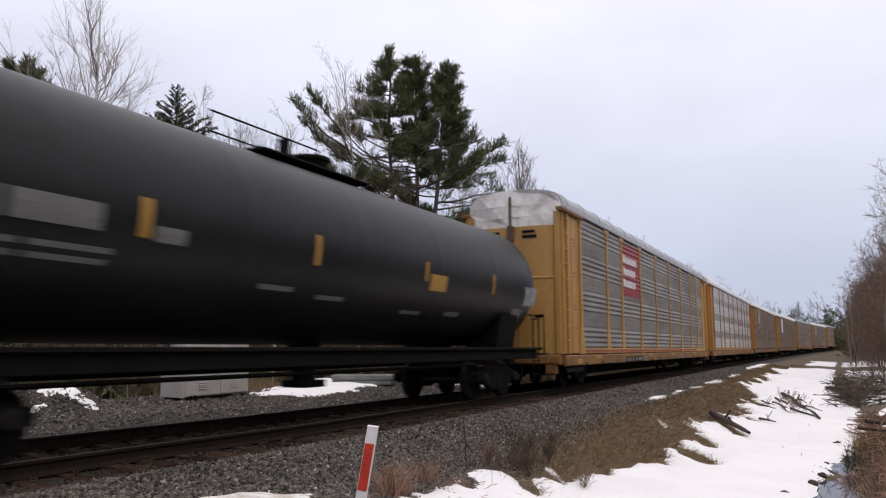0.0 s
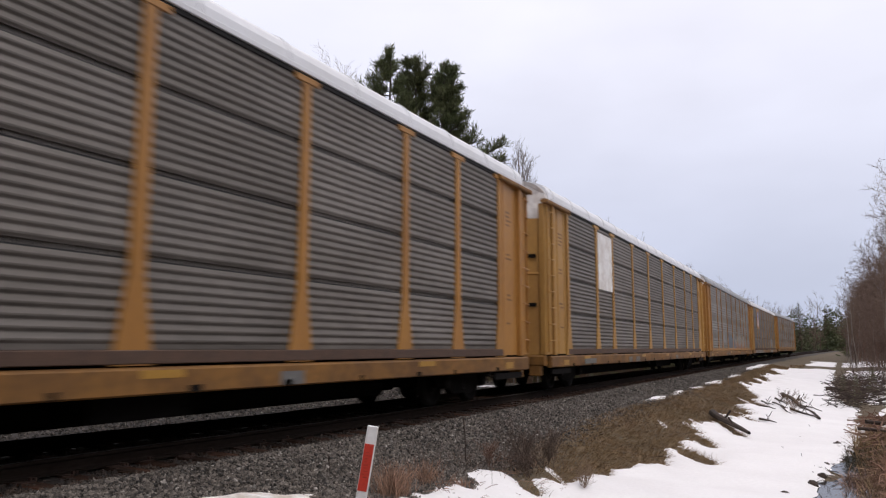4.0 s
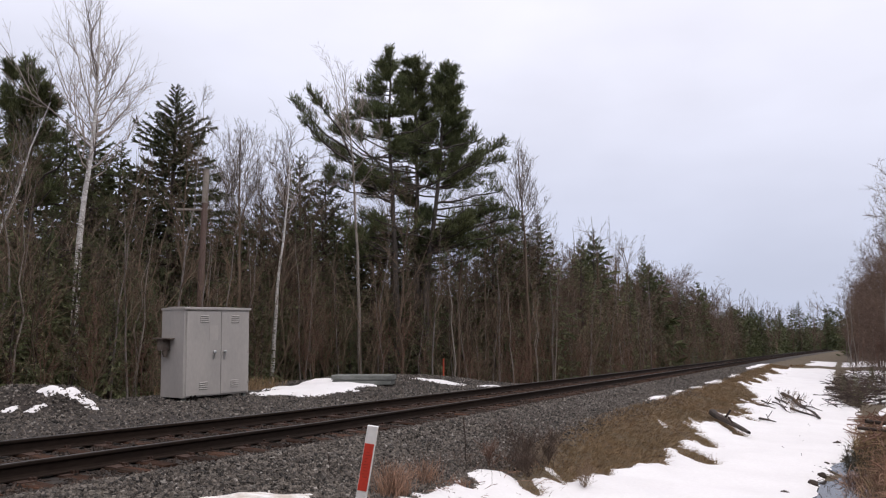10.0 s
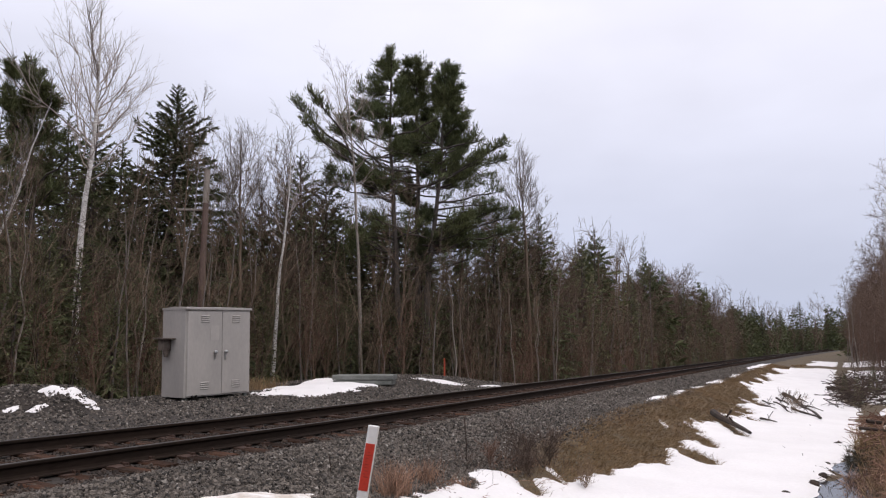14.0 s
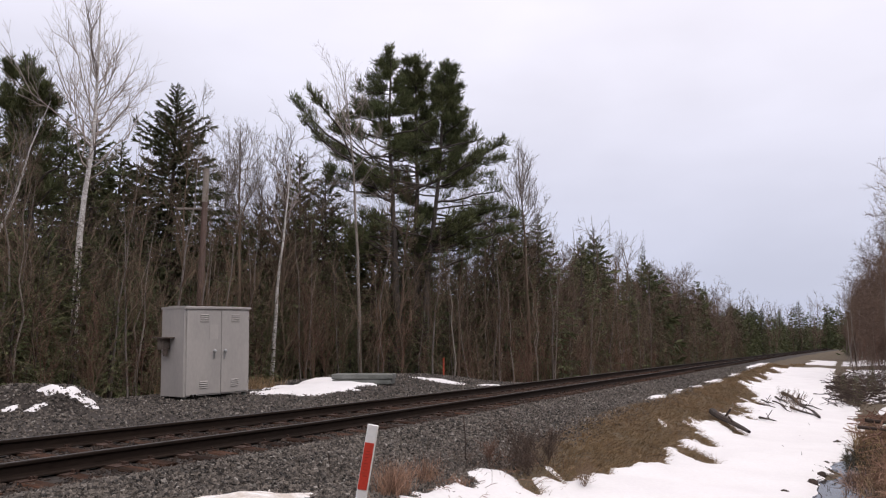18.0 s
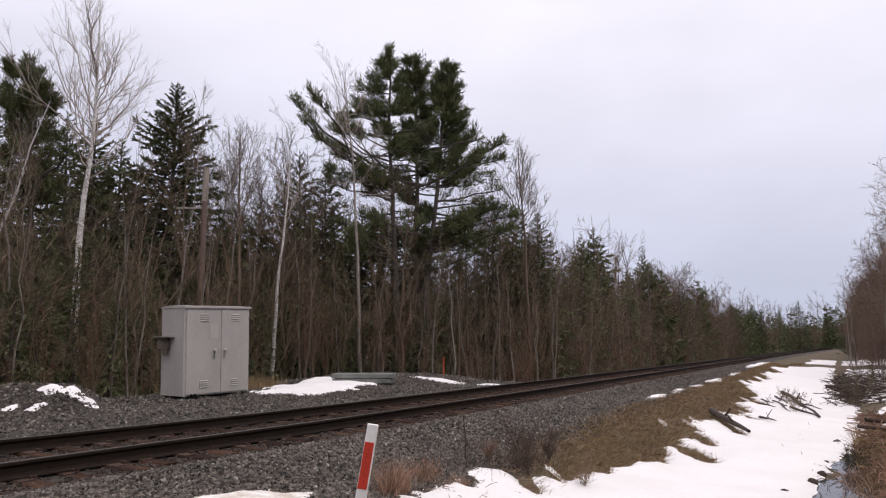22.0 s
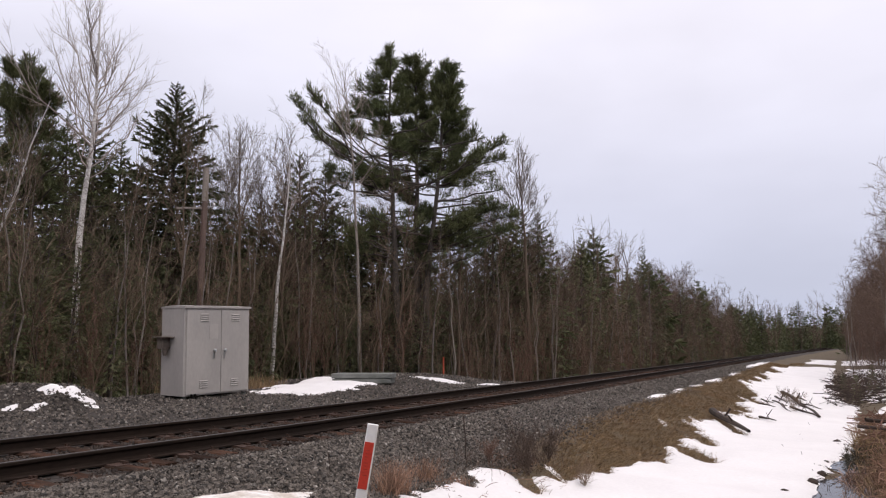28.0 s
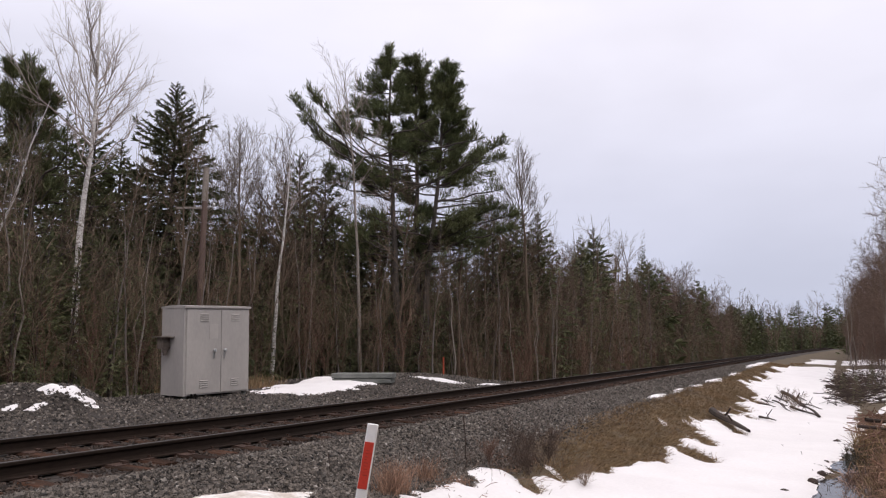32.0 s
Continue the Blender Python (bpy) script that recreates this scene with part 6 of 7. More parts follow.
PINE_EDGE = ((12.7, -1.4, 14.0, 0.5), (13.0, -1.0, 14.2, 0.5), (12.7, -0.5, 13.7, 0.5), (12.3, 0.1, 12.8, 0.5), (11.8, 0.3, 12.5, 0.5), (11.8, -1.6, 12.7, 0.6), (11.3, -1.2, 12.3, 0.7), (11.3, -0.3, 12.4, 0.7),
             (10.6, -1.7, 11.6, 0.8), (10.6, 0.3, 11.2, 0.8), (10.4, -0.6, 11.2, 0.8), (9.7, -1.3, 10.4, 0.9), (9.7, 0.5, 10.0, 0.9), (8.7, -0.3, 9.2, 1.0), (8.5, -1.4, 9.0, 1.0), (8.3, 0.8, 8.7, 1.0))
for px, depth, seed, stem_line, boughs, text in (
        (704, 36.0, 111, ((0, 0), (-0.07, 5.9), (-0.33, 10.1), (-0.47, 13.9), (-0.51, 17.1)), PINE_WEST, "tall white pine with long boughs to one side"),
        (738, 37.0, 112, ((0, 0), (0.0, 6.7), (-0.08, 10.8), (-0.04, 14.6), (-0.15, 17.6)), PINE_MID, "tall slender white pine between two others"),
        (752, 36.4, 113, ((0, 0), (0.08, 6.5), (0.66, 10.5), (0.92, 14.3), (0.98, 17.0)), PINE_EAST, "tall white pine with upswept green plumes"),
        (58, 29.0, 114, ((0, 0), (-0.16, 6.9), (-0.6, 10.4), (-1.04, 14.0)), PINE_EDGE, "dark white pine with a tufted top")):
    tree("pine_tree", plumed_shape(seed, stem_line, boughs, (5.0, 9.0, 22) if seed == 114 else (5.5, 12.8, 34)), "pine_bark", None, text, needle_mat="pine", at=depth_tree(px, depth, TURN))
BIRCH_LIMBS = ((8.1, 2.1, 11.2), (7.7, 1.5, 9.2), (8.9, -2.2, 13.1), (8.1, -1.2, 10.3), (9.0, -1.6, 13.5), (10.1, -0.9, 14.3), (9.7, 1.0, 13.6), (10.5, 1.5, 13.1), (9.3, 1.9, 12.3), (11.2, 0.6, 14.3),
               (10.9, -0.4, 14.4), (8.4, -1.7, 12.0), (9.4, -1.1, 11.9), (11.4, 0.3, 14.9), (10.2, 0.8, 12.5), (8.9, 1.1, 11.2))
tree("birch_tree", limbed_shape(101, ((0, 0), (-0.07, 4.7), (-0.04, 6.3), (0.18, 8.2), (0.25, 10.2), (0.24, 12.3), (0.1, 14.3)), BIRCH_LIMBS, 0.16, 8, 6, 0.005, 36, 1.15, 0.5), "birch", "birch_twig", "tall white birch with a bare spreading crown", at=depth_tree(136, 25.5, TURN))
PALE_LIMBS = ((9.0, 1.5, 10.9), (8.6, 1.6, 8.4), (11.1, -2.5, 14.7), (11.4, -2.3, 13.9), (11.7, -1.8, 15.3), (11.9, -1.0, 15.0), (12.5, -0.2, 14.8), (10.8, -2.6, 12.9), (9.8, -2.2, 11.1), (9.0, -1.9, 8.8),
              (11.1, 0.3, 13.9), (10.3, 0.7, 12.5), (8.2, -1.1, 7.5), (8.2, 0.5, 7.4), (9.8, 1.2, 11.8))
tree("bare_tree", limbed_shape(103, ((0, 0), (-0.17, 5.0), (-0.31, 7.4), (-0.51, 9.8), (-0.65, 12.2), (-1.1, 14.5)), PALE_LIMBS, 0.10, 7, 6, 0.006, 40), "pale_bark", "birch_twig", "pale leafless tree with crooked limbs", at=depth_tree(640, 33.6, TURN))
ROUND_LIMBS = ((7.0, -1.6, 10.1), (7.5, -1.2, 10.9), (8.2, -0.8, 11.6), (8.4, 0.1, 11.8), (7.9, 0.6, 11.3), (7.2, 1.1, 10.2), (6.5, -1.6, 8.9), (6.5, 1.2, 8.9), (9.4, -0.4, 11.7), (9.4, 0.4, 11.6), (7.7, -0.3, 11.2))
tree("bare_tree", limbed_shape(104, ((0, 0), (-0.13, 7.0), (-0.22, 9.4), (-0.28, 11.5)), ROUND_LIMBS, 0.11, 10, 7, 0.006, 36), "bark", "pale_twig", "round-crowned leafless grey tree", at=depth_tree(425, 31, TURN))
RIGHT_LIMBS = ((8.8, -1.8, 13.6), (9.4, -1.2, 14.4), (10.1, -0.4, 14.6), (9.8, 0.3, 13.9), (9.4, 0.9, 12.2), (9.1, 1.4, 11.3), (8.5, 1.6, 10.0), (8.5, -2.2, 12.4), (10.1, 0.6, 12.8), (10.8, -0.1, 14.3), (8.5, 0.8, 10.1))
tree("bare_tree", limbed_shape(105, ((0, 0), (-0.22, 8.1), (-0.43, 11.4), (-0.58, 14.3)), RIGHT_LIMBS, 0.13, 12, 8, 0.008, 34, 1.3), "bark", "pale_twig", "leafless grey tree with upswept twigs", at=depth_tree(938, 42, TURN))
SLIM_LIMBS = ((6.8, 1.0, 9.9), (7.3, 0.2, 10.2), (7.6, 0.0, 9.3), (7.1, 1.4, 8.6), (7.8, -0.4, 9.5), (6.4, -0.5, 8.2), (8.3, 0.8, 10.2), (8.6, 0.4, 10.4))
tree("birch_tree", limbed_shape(102, ((0, 0), (0.16, 4.0), (0.34, 6.1), (0.49, 7.6), (0.63, 9.5), (0.55, 10.3)), SLIM_LIMBS, 0.10, 7, 6, 0.005, 38, 1.15, 0.28), "birch", "birch_twig", "slender pale birch with bare twigs", at=depth_tree(483, 31, TURN))
tree("birch_tree", bare_shape(106, 9.5, 0.55, 8, 0.25, 34, 0.6, 6, 5, 0.009, (0.28, 0.12), 0.007), "birch", "pale_twig", "leaning white birch at the wood's edge", at=depth_tree(-95, 22, 0))
for px, depth, H, seed, wide in ((293, 32.0, 14.0, 121, 0.36), (100, 33, 13.0, 123, 0.26), (150, 31, 12.2, 140, 0.28), (200, 32, 11.4, 141, 0.28), (238, 31.5, 10.2, 142, 0.3), (-40, 28, 11.5, 124, 0.26), (178, 36, 11.6, 125, 0.22), (955, 46, 11.0, 126, 0.28), (1052, 60, 12.4, 127, 0.24), (1140, 82, 14.0, 128, 0.2), (1172, 90, 12.0, 129, 0.26), (1248, 118, 12.4, 130, 0.24), (1302, 150, 10.2, 143, 0.2), (1329, 150, 10.8, 144, 0.15), (1345, 156, 10.2, 145, 0.2), (1411, 200, 14.0, 146, 0.3), (1376, 190, 11.5, 147, 0.3), (1218, 104, 9.0, 148, 0.3), (1030, 56, 10.5, 149, 0.3), (1200, 98, 9.5, 150, 0.3), (890, 44, 9.4, 131, 0.3), (525, 37, 12.2, 132, 0.26), (575, 39, 12.6, 133, 0.26), (455, 36, 9.2, 134, 0.3), (390, 37, 8.6, 135, 0.3), (640, 42, 11.0, 136, 0.28), (15, 31, 12.0, 137, 0.24), (72, 36, 12.6, 138, 0.24), (145, 34, 11.4, 139, 0.24)):
    tree("spruce_tree", spruce_shape(seed, H, wide, 0.06, 330 if px == 293 else 140, 80 if px == 293 else 28, 0.2 if px == 293 else 0.25, 0.46 if px == 293 else 0.68), "pine_bark", None, "dark green spruce with drooping boughs", needle_mat="spruce", at=depth_tree(px, depth, seed * 40))

# kinds that repeat through the woods
wood = random.Random(12)
kinds = {"bare": [], "thin": [], "dark": [], "brush": [], "white": []}
PARK = pose(0, -400, -40)
for k in range(5):
    kinds["bare"].append(tree("bare_tree", bare_shape(200 + k, 10.0, 0.2, 18, 0.27, 44, 0.40, 8, 7, 0.0085, (wood.uniform(-0.05, 0.05), wood.uniform(-0.05, 0.05)), 0.006), "bark", "bark", "leafless grey-brown tree at the wood's edge", group="woods along the line", at=PARK))
for k in range(5):
    kinds["thin"].append(tree("sapling", bare_shape(220 + k, 7.0, 0.25, 14, 0.22, 34, 0.6, 5, 4, 0.0060, (wood.uniform(-0.1, 0.1), wood.uniform(-0.1, 0.1)), 0.005), "pale_twig", "twig", "thin leafless sapling in the thicket", group="woods along the line", at=PARK))
for k in range(4):
    kinds["dark"].append(tree("spruce_tree", spruce_shape(240 + k, 9.0, 0.25, 0.02, 105, 18, 0.25, 0.74), "pine_bark", None, "dark spruce within the woods", group="woods along the line", needle_mat="spruce", at=PARK))
for k in range(4):
    kinds["brush"].append(tree("brush", bare_shape(260 + k, 2.6, 0.02, 16, 0.6, 30, 0.6, 4, 4, 0.006, (0.05, 0.0), 0.004), "twig", "red_twig", "tangle of reddish leafless brush", "bush", "woods along the line", at=PARK))
for k in range(3):
    kinds["white"].append(tree("birch_tree", bare_shape(280 + k, 6.5, 0.4, 9, 0.2, 28, 0.6, 5, 3, 0.006, (wood.uniform(-0.06, 0.06), wood.uniform(-0.06, 0.06)), 0.005), "pale_bark", "twig", "young pale birch in the thicket", group="woods along the line", at=PARK))
kinds["round"] = []
for k in range(3):
    kinds["round"].append(tree("bare_tree", bare_shape(290 + k, 10.0, 0.12, 26, 0.36, 52, 0.4, 9, 5, 0.009, (wood.uniform(-0.04, 0.04), 0.0), 0.010, 0.02, 40), "bark", "bark", "broad leafless reddish-grey tree beside the ditch", group="woods along the line", at=PARK))
kinds["broad"] = []
for k in range(3):
    kinds["broad"].append(tree("bare_tree", bare_shape(294 + k, 10.0, 0.06, 34, 0.36, 62, 0.35, 10, 6, 0.009, (wood.uniform(-0.04, 0.04), 0.0), 0.011, 0.02, 46), "bark", "dull_twig", "broad leafless reddish-grey tree beside the ditch", group="woods along the line", at=PARK))
first_use = {id(t): True for ts in kinds.values() for t in ts}


def plant(kind, u, y, scale):
    src = wood.choice(kinds[kind])
    m = foot(u, y, wood.uniform(0, 360)) @ Matrix.Diagonal((scale, scale, scale * wood.uniform(0.92, 1.08), 1))
    if first_use[id(src)]:
        first_use[id(src)] = False
        src.matrix_basis = m
    else:
        copy_thing(src, Matrix.Identity(4)).matrix_basis = m


def edge(y):
    """Where the woods begin, left of the track."""
    return float(np.interp(y, [-30, 8, 16, 23, 27, 29.5, 32, 45, 80, 200], [-9.5, -10.2, -11.5, -12.5, -11.0, -8.2, -6.8, -6.2, -6.0, -6.0]))


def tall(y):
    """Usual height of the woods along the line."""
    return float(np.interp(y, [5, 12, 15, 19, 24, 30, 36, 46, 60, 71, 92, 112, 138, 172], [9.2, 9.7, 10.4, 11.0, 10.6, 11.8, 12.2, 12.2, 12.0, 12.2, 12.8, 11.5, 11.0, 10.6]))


def along(i, n):
    """Places along the line, closer together where the line is near."""
    return 1 + 64 * ((i + wood.random()) / (0.8 * n)) if i < 0.8 * n else 62 + 60 * ((i - 0.8 * n + wood.random()) / (0.2 * n))


for i in range(84):
    y = along(i, 84)
    plant("thin", edge(y) - abs(wood.gauss(0, 2.2)) + 0.6, y, wood.uniform(0.6, 1.25))
for i in range(78):
    y = along(i, 78)
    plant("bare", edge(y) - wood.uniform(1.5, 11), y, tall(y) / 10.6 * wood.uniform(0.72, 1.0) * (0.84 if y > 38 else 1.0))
for i in range(66):
    y = along(i, 66)
    back = wood.uniform(3.0, 18)
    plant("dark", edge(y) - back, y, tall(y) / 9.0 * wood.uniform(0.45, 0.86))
for i in range(56):
    y = along(i, 56)
    plant("dark", edge(y) - wood.uniform(1.2, 5.5), y, wood.uniform(0.3, 0.62))
for i in range(44):
    y = wood.uniform(7, 30)
    plant("dark", edge(y) - wood.uniform(1.5, 5.0), y, wood.uniform(0.35, 0.7))
for px, depth, sc in ((812, 42, 0.85), (872, 43, 1.2), (908, 44, 1.1), (940, 46, 1.1), (660, 41, 1.0), (615, 40, 1.05), (740, 42, 1.0), (500, 38, 1.1), (545, 39, 1.1)):
    u, y = by_sight((px - 784) / 1308, depth)
    plant("dark", u, y, sc)
for i in range(110):
    y = along(i, 110)
    plant("brush", edge(y) - abs(wood.gauss(0, 2.0)) + 1.0, y, wood.uniform(0.5, 1.3))
for i in range(16):
    y = wood.uniform(12, 70)
    plant("white", edge(y) - abs(wood.gauss(0, 2.0)), y, wood.uniform(0.8, 1.2))

for i in range(40):
    y = wood.uniform(5, 28)
    plant("dark", edge(y) - wood.uniform(0.4, 2.8), y, wood.uniform(0.25, 0.5))

# massed crowns down the line
for i in range(104):
    y = 40 + 115 * ((i + wood.random()) / 104) ** 1.15
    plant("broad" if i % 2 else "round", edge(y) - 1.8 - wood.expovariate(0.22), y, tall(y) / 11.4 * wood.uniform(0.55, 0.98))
for i in range(28):
    y = 40 + 120 * ((i + wood.random()) / 28)
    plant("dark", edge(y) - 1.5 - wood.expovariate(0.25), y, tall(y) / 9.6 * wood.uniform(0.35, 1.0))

# the woods behind the equipment case
for k in range(12):
    u, y = by_sight((335 + 17 * k - 784) / 1308, 35 + 6 * wood.random())
    plant("bare", u, y, wood.uniform(0.92, 1.06))
for k in range(10):
    u, y = by_sight((330 + 20 * k - 784) / 1308, 38 + 8 * wood.random())
    plant("dark", u, y, wood.uniform(0.85, 1.08))

for px, depth, sc in ((508, 33, 1.12), (530, 36, 1.1), (470, 35, 1.0), (360, 34, 1.0), (395, 35, 1.02), (900, 43, 1.12)):
    u, y = by_sight((px - 784) / 1308, depth)
    plant("round", u, y, sc)

for px, depth, sc in ((803, 33.5, 1.0), (908, 37, 0.9), (980, 42, 1.0), (948, 39, 0.9), (203, 23.5, 0.75), (60, 22.5, 0.8), (545, 31.5, 0.8), (1040, 50, 1.0)):
    u, y = by_sight((px - 784) / 1308, depth)
    plant("white", u, y, sc)

# right-hand side of the line
for i in range(64):
    y = 45 + 1.7 * i + wood.uniform(0, 2)
    plant("broad", wood.uniform(12.0, 17.0) - 1.2 * float(step(60, 90, y)), y, wood.uniform(0.8, 1.06))
for i in range(80):
    y = wood.uniform(46, 150)
    plant("broad" if i % 2 else "brush", wood.uniform(9.8, 13.5), y, wood.uniform(0.25, 0.45) if i % 2 else wood.uniform(0.8, 1.5))
for i in range(16):
    y = wood.uniform(48, 120)
    plant("thin", wood.uniform(9.2, 13), y, wood.uniform(0.8, 1.2))
for i in range(8):
    plant("dark", wood.uniform(13, 20), wood.uniform(60, 120), wood.uniform(0.5, 0.8))
plant("white", 9.3, 72, 1.25)
plant("white", 9.9, 74, 1.2)
# dark spruces close behind the tall pines
for bearing, depth, sc in ((-0.20, 38, 1.12), (-0.163, 37, 1.08), (-0.138, 41, 1.16), (-0.10, 38, 1.05), (-0.07, 40, 1.1), (-0.03, 38, 1.0)):
    u, y = by_sight(bearing, depth)
    plant("dark", u, y, sc)


def far_woods():
    """Woods that run on and close the view, joined."""
    r = np.random.RandomState(77)
    bare_p, dark_p = [], []
    shapes_b = [bare_shape(300 + k, 11.0, 0.1, 11, 0.28, 48, 0.35, 5, 3, 0.008, (0, 0), 0.009 if k < 2 else 0.02) for k in range(4)]
    shapes_d = [spruce_shape(320 + k, 10.0, 0.22, 0.02, 50, 8, 0.25, 2.1) for k in range(4)]
    for i in range(470):
        if i < 130:
            y = 56 + 80 * r.rand() ** 1.1
            u, left = -7.2 - 12 * r.rand(), True
        else:
            y = r.uniform(130, 300)
            left = r.rand() < 0.62
            u = -7.5 - r.exponential(9) if left else 7.5 + r.exponential(8)
            if y > 205:
                u = r.uniform(-46, 34)
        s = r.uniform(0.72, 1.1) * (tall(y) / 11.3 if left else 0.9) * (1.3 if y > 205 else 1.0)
        c, sn = math.cos(i * 2.1), math.sin(i * 2.1)
        rot = np.array([[c, -sn, 0], [sn, c, 0], [0, 0, 1]]) * s
        at = np.array([u + float(bend(y)), y, -0.6])
        if r.rand() < (0.7 if y < 130 else 0.66):
            bare_p += [(v @ rot.T + at, f) for v, f in shapes_b[i % 2 + (2 if y > 130 else 0)]]
        else:
            dark_p += [(v @ rot.T + at, f) for v, f in shapes_d[i % 4][2:]]
    part_b = part("far_bare_woods", fast_mesh("far_bare_woods", *join(*bare_p)), "bark")
    part_d = part("far_dark_woods", fast_mesh("far_dark_woods", *join(*dark_p)), "pine")
    tagged(part_b, "distant leafless brown woods closing the line", "woods", kind="stuff")
    tagged(part_d, "distant dark conifers closing the line", "woods", kind="stuff")


far_woods()


def wooded_rise(line, tops):
    """A low lumpy rise of dense woods, for the distance and, unseen, to block low light."""
    ts = np.linspace(0, len(line) - 1, 700)
    x = np.interp(ts, np.arange(len(line)), [p[0] for p in line])
    y = np.interp(ts, np.arange(len(line)), [p[1] for p in line])
    top = np.interp(ts, np.linspace(0, len(line) - 1, len(tops)), tops)
    k = np.linspace(0, 1, 14)
    T, K = np.meshgrid(ts, k, indexing="ij")
    lump = lattice(T * 60, K * 4, 91) - 0.5
    spike = lattice(T * 130, K * 0 + 2, 92) * 0.22 + lattice(T * 300, K * 0 + 5, 93) * 0.1
    z = -3 + (top[:, None] * (0.85 + spike) + 3) * np.sin(K * math.pi / 2) ** 0.8
    away = 5 * K ** 2 + 1.6 * lump
    nx, ny = np.gradient(y), -np.gradient(x)
    ln = np.hypot(nx, ny) + 1e-9
    V = np.stack([x[:, None] - nx[:, None] / ln[:, None] * away, y[:, None] - ny[:, None] / ln[:, None] * away, z], axis=-1).reshape(-1, 3)
    i = np.arange(len(ts) - 1)[:, None] * len(k) + np.arange(len(k) - 1)[None, :]
    F = np.stack([i, i + len(k), i + len(k) + 1, i + 1], axis=-1).reshape(-1, 4)
    tagged(part("backdrop", fast_mesh("backdrop", V, F, True), "far_wood"), "dim brown and green wooded rise added around the line", "woods", kind="structure")


wooded_rise([(-38, -60), (-36, 0), (-34, 60), (-34, 150), (-30, 230), (-14, 305), (20, 335), (70, 345), (140, 330), (200, 260)], (8.5, 8.5, 7.0, 6.0, 9.5, 9.5, 9.5))
# unseen wooded rise added on the camera's side to shade the line from behind
wooded_rise([(15.5, 43), (14.0, 30), (13.5, 0), (13.5, -40), (16, -90)], (6.5, 6.5, 7.0))


def thicket():
    """Uncounted thin stems and twigs that fill the woods near the ground."""
    r = np.random.RandomState(5)
    n = 1500
    y = np.where(r.rand(n) < 0.75, r.uniform(2, 62, n), r.uniform(60, 130, n))
    e = np.interp(y, [-30, 8, 16, 23, 27, 29.5, 32, 45, 80, 200], [-9.5, -10.2, -11.5, -12.5, -11.0, -8.2, -6.8, -6.2, -6.0, -6.0])
    u = e - r.exponential(3.0, n) + 0.4
    h = 1.0 + 6.0 * r.rand(n) ** 1.6
    base = np.stack([u + bend(y), y, height(u, y) - 0.05], axis=-1)
    d = np.stack([0.20 * r.normal(size=n), 0.20 * r.normal(size=n), np.ones(n)], axis=-1)
    s = np.linspace(0, 1, 4)
    P = base[:, None] + d[:, None] * (h[:, None] * s)[..., None]
    P[:, 1:, :2] += 0.05 * h[:, None, None] * r.normal(size=(n, 3, 2))
    R = taper(0.005 + 0.0028 * h, 4, 0.3)
    Q, L, rr = grow(r, P, None, h, R, 8, 0.28, 55, 0.25, (0.1, 1.0), 3)
    RQ = taper(np.maximum(rr * 0.6, 0.007), 3, 0.6)
    W, LW, rw = grow(r, Q, None, L, RQ, 3, 0.7, 60, 0.0, (0.2, 1.0), 2)
    V, F = join(tubes(P, R, 3), tubes(Q, RQ, 3), tubes(W, taper(np.maximum(rw * 0.6, 0.006), 2, 0.6), 3))
    tagged(part("thicket", fast_mesh("thicket", V, F), "pale_stem"), "dense brown leafless thicket under the trees", "undergrowth", kind="stuff")


thicket()


# ---- clutter in the ditch and on the bank ----
def bush(H, seed, mat, label, u, y):
    return tree("bush", bare_shape(seed, H * 0.4, 0.02, 16, 1.7, 48, 0.35, 7, 5, 0.012, (0, 0), 0.0032, 0.02, 42), mat, mat, label, "bush", at=foot(u, y, seed * 31, 0.02))


for bu, by_, bh, bs in ((3.85, 10.8, 0.8, 401), (3.7, 11.5, 0.5, 411), (4.0, 11.6, 0.6, 412), (3.7, 12.6, 0.4, 413), (4.1, 10.5, 0.5, 415)):
    bush(bh, bs, "dark_twig", "leafless dark brown bush on the bank top", u=bu, y=by_)
bush(0.45, 402, "red_twig", "small leafless bush on the bank", u=3.6, y=10.2)
bush(0.55, 403, "twig", "thin bare shrub standing in snow", u=4.8, y=10.9)
bush(0.8, 404, "twig", "thin bare shrub standing in snow", u=6.9, y=27.5)
bush(0.7, 405, "twig", "thin bare shrub standing in snow", u=6.4, y=33)
stem = tagged(new("dead_stem"), "single thin dark dead stem in gravel", "dead plant")
part("stalk", Geo().rod([(0, 0, 0), (0.01, 0, 0.3), (-0.03, 0.01, 0.68)], 0.009, 5).rod([(0, 0, 0.25), (0.05, 0, 0.34)], 0.004, 4), "log", stem)
stem.matrix_basis = foot(3.34, 9.91)
copy_thing(stem, Matrix.Identity(4)).matrix_basis = foot(2.57, 7.67, 70) @ Matrix.Diagonal((0.7, 0.7, 0.4, 1))


def fallen_log(u, y, length, radius, turn, tip, label):
    g = Geo()
    r = random.Random(int(u * 100 + y))
    pts = [(length * (k / 5 - 0.5), r.uniform(-0.04, 0.04) * length * 0.3, r.uniform(-0.02, 0.02)) for k in range(6)]
    v, f = tubes(np.array([pts]), np.array([[radius * (1.1 - 0.14 * k) for k in range(6)]]), 8)
    g.add(v.tolist(), f.tolist())
    g.rod([pts[2], (pts[2][0] + 0.25, 0.1, 0.28)], radius * 0.3, 5)
    g.rod([pts[3], (pts[3][0] + 0.2, -0.15, 0.2)], radius * 0.25, 5)
    log = tagged(new("fallen_log"), label, "log")
    part("stem", g, "log", log)
    log.matrix_basis = pose(u + float(bend(y)), y, float(height(u, y)) + radius * 0.6 + 0.1, 0, tip, turn)


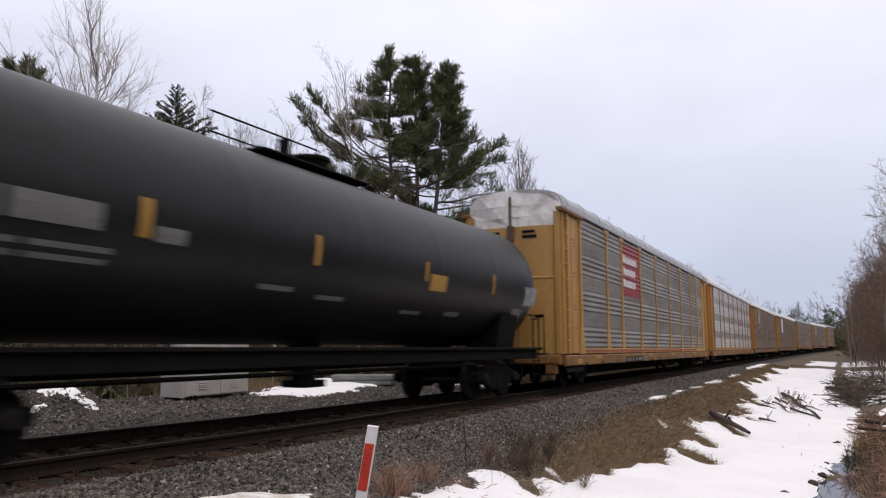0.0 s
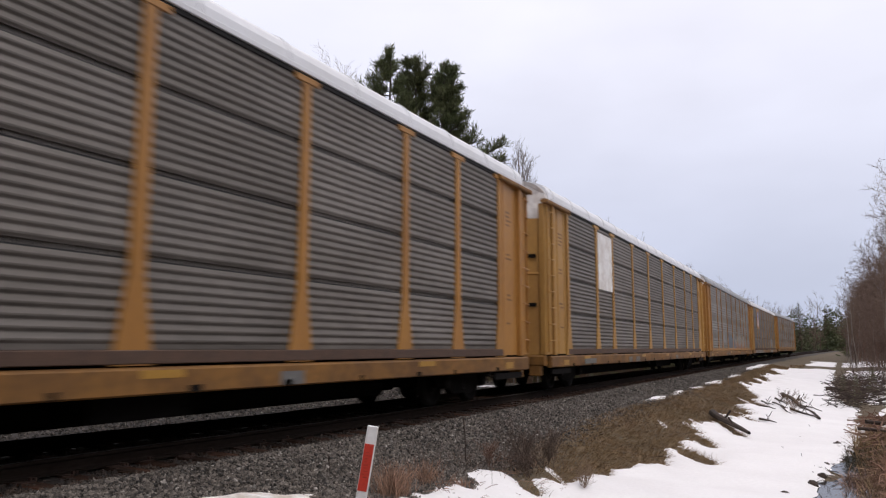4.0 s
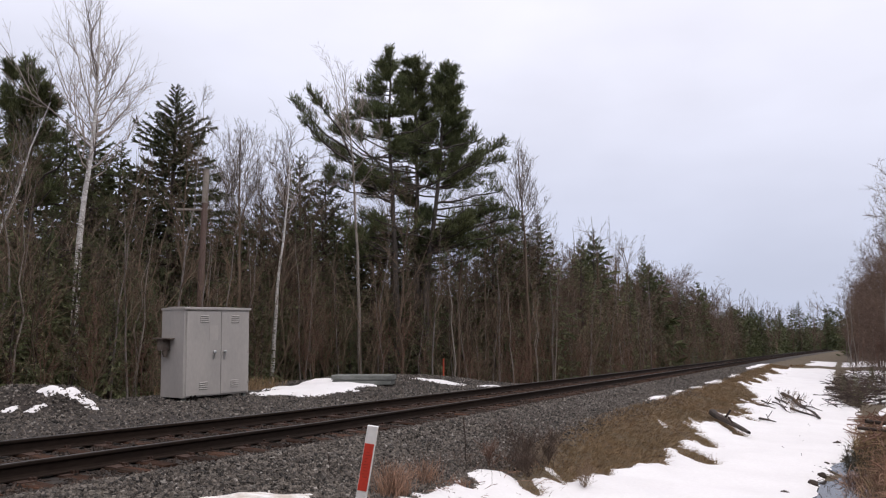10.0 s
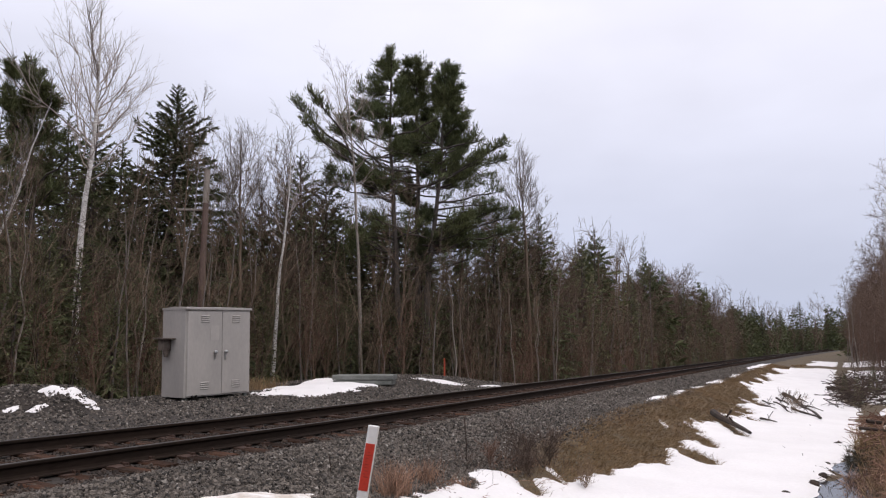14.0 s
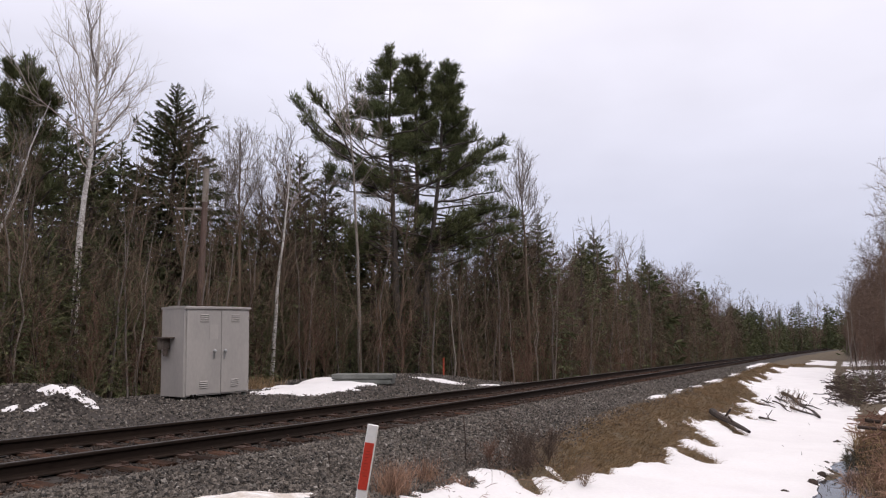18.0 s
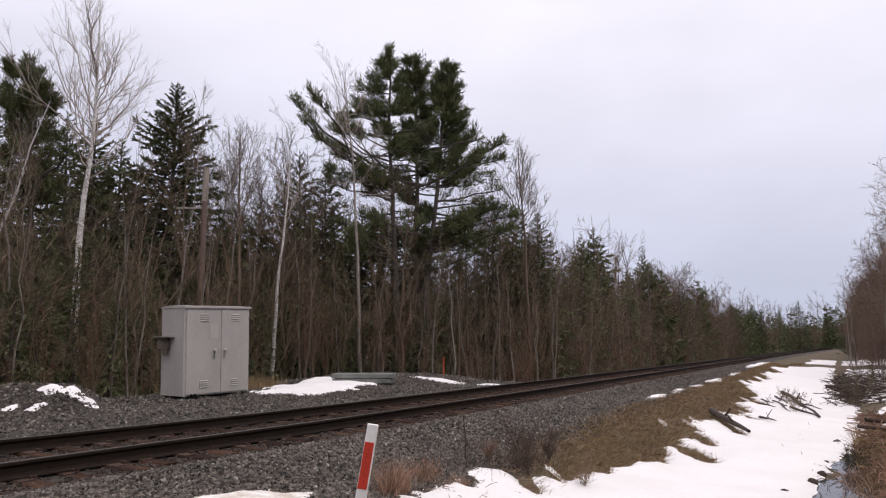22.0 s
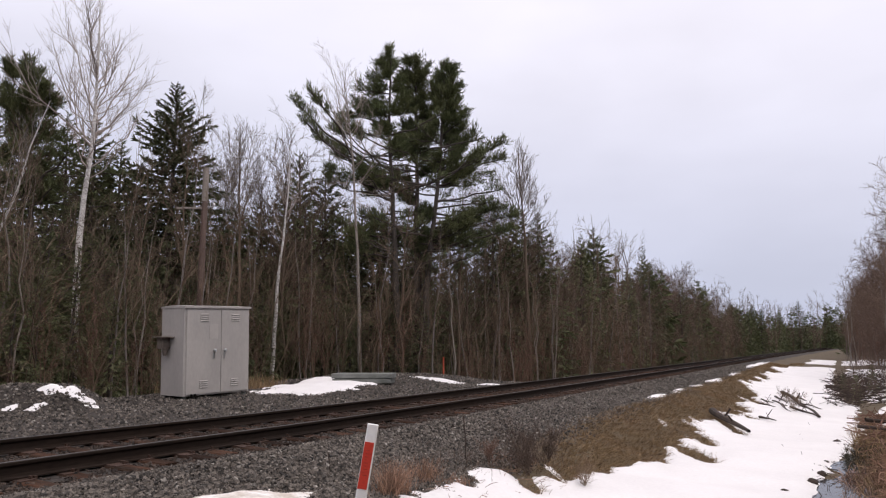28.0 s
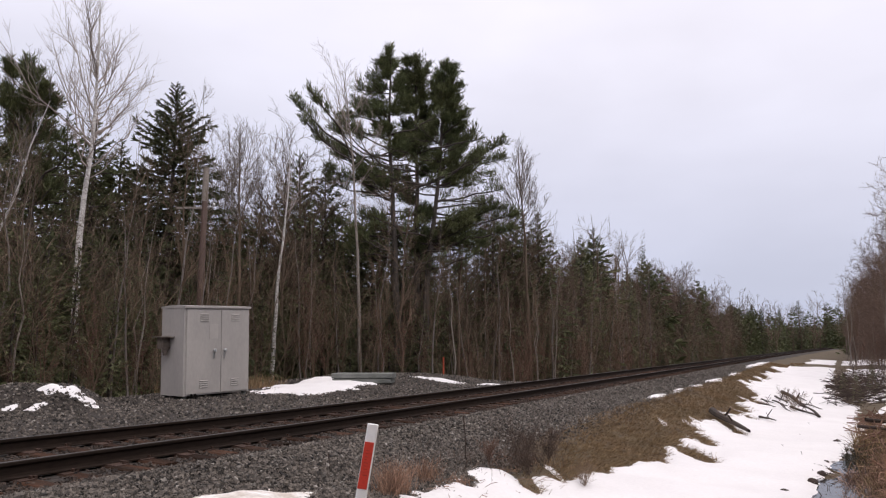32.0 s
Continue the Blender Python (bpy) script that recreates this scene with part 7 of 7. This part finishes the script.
for u, y, ln, rad, turn, tip in ((5.5, 22.0, 4.3, 0.10, -70, 2), (6.95, 31.2, 10.0, 0.075, -80.5, 1), (7.2, 27.5, 2.6, 0.04, -70, 2), (6.3, 24.5, 1.3, 0.035, -65, 0), (9.75, 23.6, 2.0, 0.05, 20, 3), (9.7, 21.2, 2.4, 0.04, -24, 2), (8.5, 39, 2.6, 0.08, -10, 0), (9.2, 43, 3.0, 0.09, 5, 0), (6.3, 30.6, 2.2, 0.03, -74, 1), (6.0, 29.0, 1.8, 0.028, -70, 0), (6.6, 28.3, 2.0, 0.03, -78, 2), (7.3, 30.2, 2.5, 0.03, -72, 1), (6.9, 34.0, 2.2, 0.035, -80, 1), (6.2, 33.0, 2.5, 0.04, -76, 2), (5.8, 31.5, 1.6, 0.03, -70, 1)):
    fallen_log(u, y, ln, rad, turn, tip, "dark fallen trunk lying in snow")


def rock(u, y, size, seed):
    """A dark angular boulder."""
    bm = bmesh.new()
    bmesh.ops.create_icosphere(bm, subdivisions=2, radius=size)
    r = random.Random(seed)
    for v in bm.verts:
        v.co = v.co * (1 + 0.45 * (noise.noise(v.co * 3 / size * 0.4 + Vector((seed, 0, 0)))))
        v.co.z *= 0.75
    me = bpy.data.meshes.new("rock")
    bm.to_mesh(me)
    bm.free()
    ob = tagged(new("rock", me), "dark wet boulder in snow", "rock")
    me.materials.append(M["log"])
    ob.matrix_basis = pose(u, y, float(height(u, y)) + size * 0.35, 0, 0, seed * 50)


for u, y, s, k in ((8.12, 20.4, 0.11, 1), (8.5, 20.0, 0.07, 2), (7.35, 13.1, 0.09, 3), (7.85, 15.2, 0.08, 4), (7.9, 16.9, 0.07, 5), (7.72, 14.3, 0.08, 6), (8.3, 19.0, 0.06, 7)):
    rock(u, y, s, k)


def debris(u0, u1, y0, y1, n, seed, mat, label, long=0.7, lift=0.35, thick=0.008):
    r = np.random.RandomState(seed)
    u, y = r.uniform(u0, u1, n), r.uniform(y0, y1, n)
    base = np.stack([u + bend(y), y, height(u, y) + r.uniform(0, lift, n)], axis=-1)
    d = r.normal(size=(n, 3)) * np.array([1, 0.6, 0.35])
    d /= np.linalg.norm(d, axis=1, keepdims=True)
    L = long * r.uniform(0.4, 1.4, n)
    s = np.linspace(-0.5, 0.5, 4)
    P = base[:, None] + d[:, None] * (L[:, None] * s)[..., None]
    P += 0.05 * L[:, None, None] * r.normal(size=P.shape)
    tagged(part("brush_pile", fast_mesh("brush_pile", *tubes(P, np.full((n, 4), thick) * r.uniform(0.5, 2.0, (n, 1)), 3)), mat), label, "brush", kind="stuff")


debris(8.0, 12.0, 31, 52, 700, 61, "log", "dark tangle of fallen branches at the ditch edge", 1.1, 0.5, 0.010)
debris(8.7, 10.8, 18.5, 27, 420, 62, "red_twig", "reddish fallen branches and roots by the water", 0.8, 0.25, 0.011)
debris(3.6, 4.8, 8.0, 12.0, 130, 65, "russet", "thin dead stems lying on the snow", 0.22, 0.1, 0.0022)
debris(4.6, 7.6, 12.5, 34, 60, 66, "log", "dark twigs scattered on the snow", 0.22, 0.06, 0.003)
debris(8.7, 9.8, 12.5, 17.5, 900, 63, "russet", "brown dead stems beside the water", 0.5, 0.25, 0.004)
debris(7.7, 8.5, 12.5, 18.5, 110, 64, "log", "dark twigs in the ditch water", 0.22, 0.03, 0.004)
for bu, by_, bh, bs in ((8.9, 33, 1.6, 421), (9.8, 36, 1.8, 422), (8.6, 38, 1.2, 423), (10.4, 41, 2.0, 424), (9.3, 46, 1.8, 425), (8.8, 29.5, 1.2, 426)):
    bush(bh, bs, "dark_twig", "upright bare shrub by the ditch", u=bu, y=by_)
for su_, sy_, sc in ((8.9, 34.5, 0.14), (9.6, 37.5, 0.17), (8.5, 40.5, 0.13), (10.6, 39.0, 0.18)):
    plant("dark", su_, sy_, sc)
tagged(part("ditch_grass", blades(2600, lambda r, n: (r.uniform(8.25, 9.6, n), r.uniform(16.4, 19.6, n)), 0.22, 0.006, (0, -0.3, 0.5), 72, 0.6), "moss"), "dark mossy grass beside the water", "dead grass", kind="stuff")
tagged(part("ditch_grass", blades(2600, lambda r, n: (r.uniform(8.2, 9.6, n), r.uniform(12.5, 15.8, n)), 0.24, 0.006, (0, -0.3, 0.5), 73, 0.6), "russet"), "russet dead grass beside the water", "dead grass", kind="stuff")
tagged(part("ditch_grass", blades(5000, lambda r, n: (r.uniform(8.45, 10.4, n), r.uniform(11, 24, n)), 0.35, 0.006, (0, -0.2, 0.8), 71, 0.45), "grass"), "brown dead grass beside the water", "dead grass", kind="stuff")


# ---- what moves ----
def run(car, middle):
    """Carries a car along the line; middle is its place along the track at the start."""
    rows = []
    for t in [k * 0.5 for k in range(21)] + [12, 16, 20, 24, 28, 32]:
        y = middle - SPEED * t
        a, b = y - 8, y + 8
        xa, xb = float(bend(a)), float(bend(b))
        rows.append((t, pose((xa + xb) / 2, y, float(rise(y)), 0, 0, -math.degrees(math.atan2(xb - xa, 16)))))
    walk(car, rows)


def motions():
    for k, car in enumerate(TRAIN):
        run(car, LEAD + BODY / 2 + k * PITCH)
    run(tank, LEAD - 1.3 - 8.6)


motions()
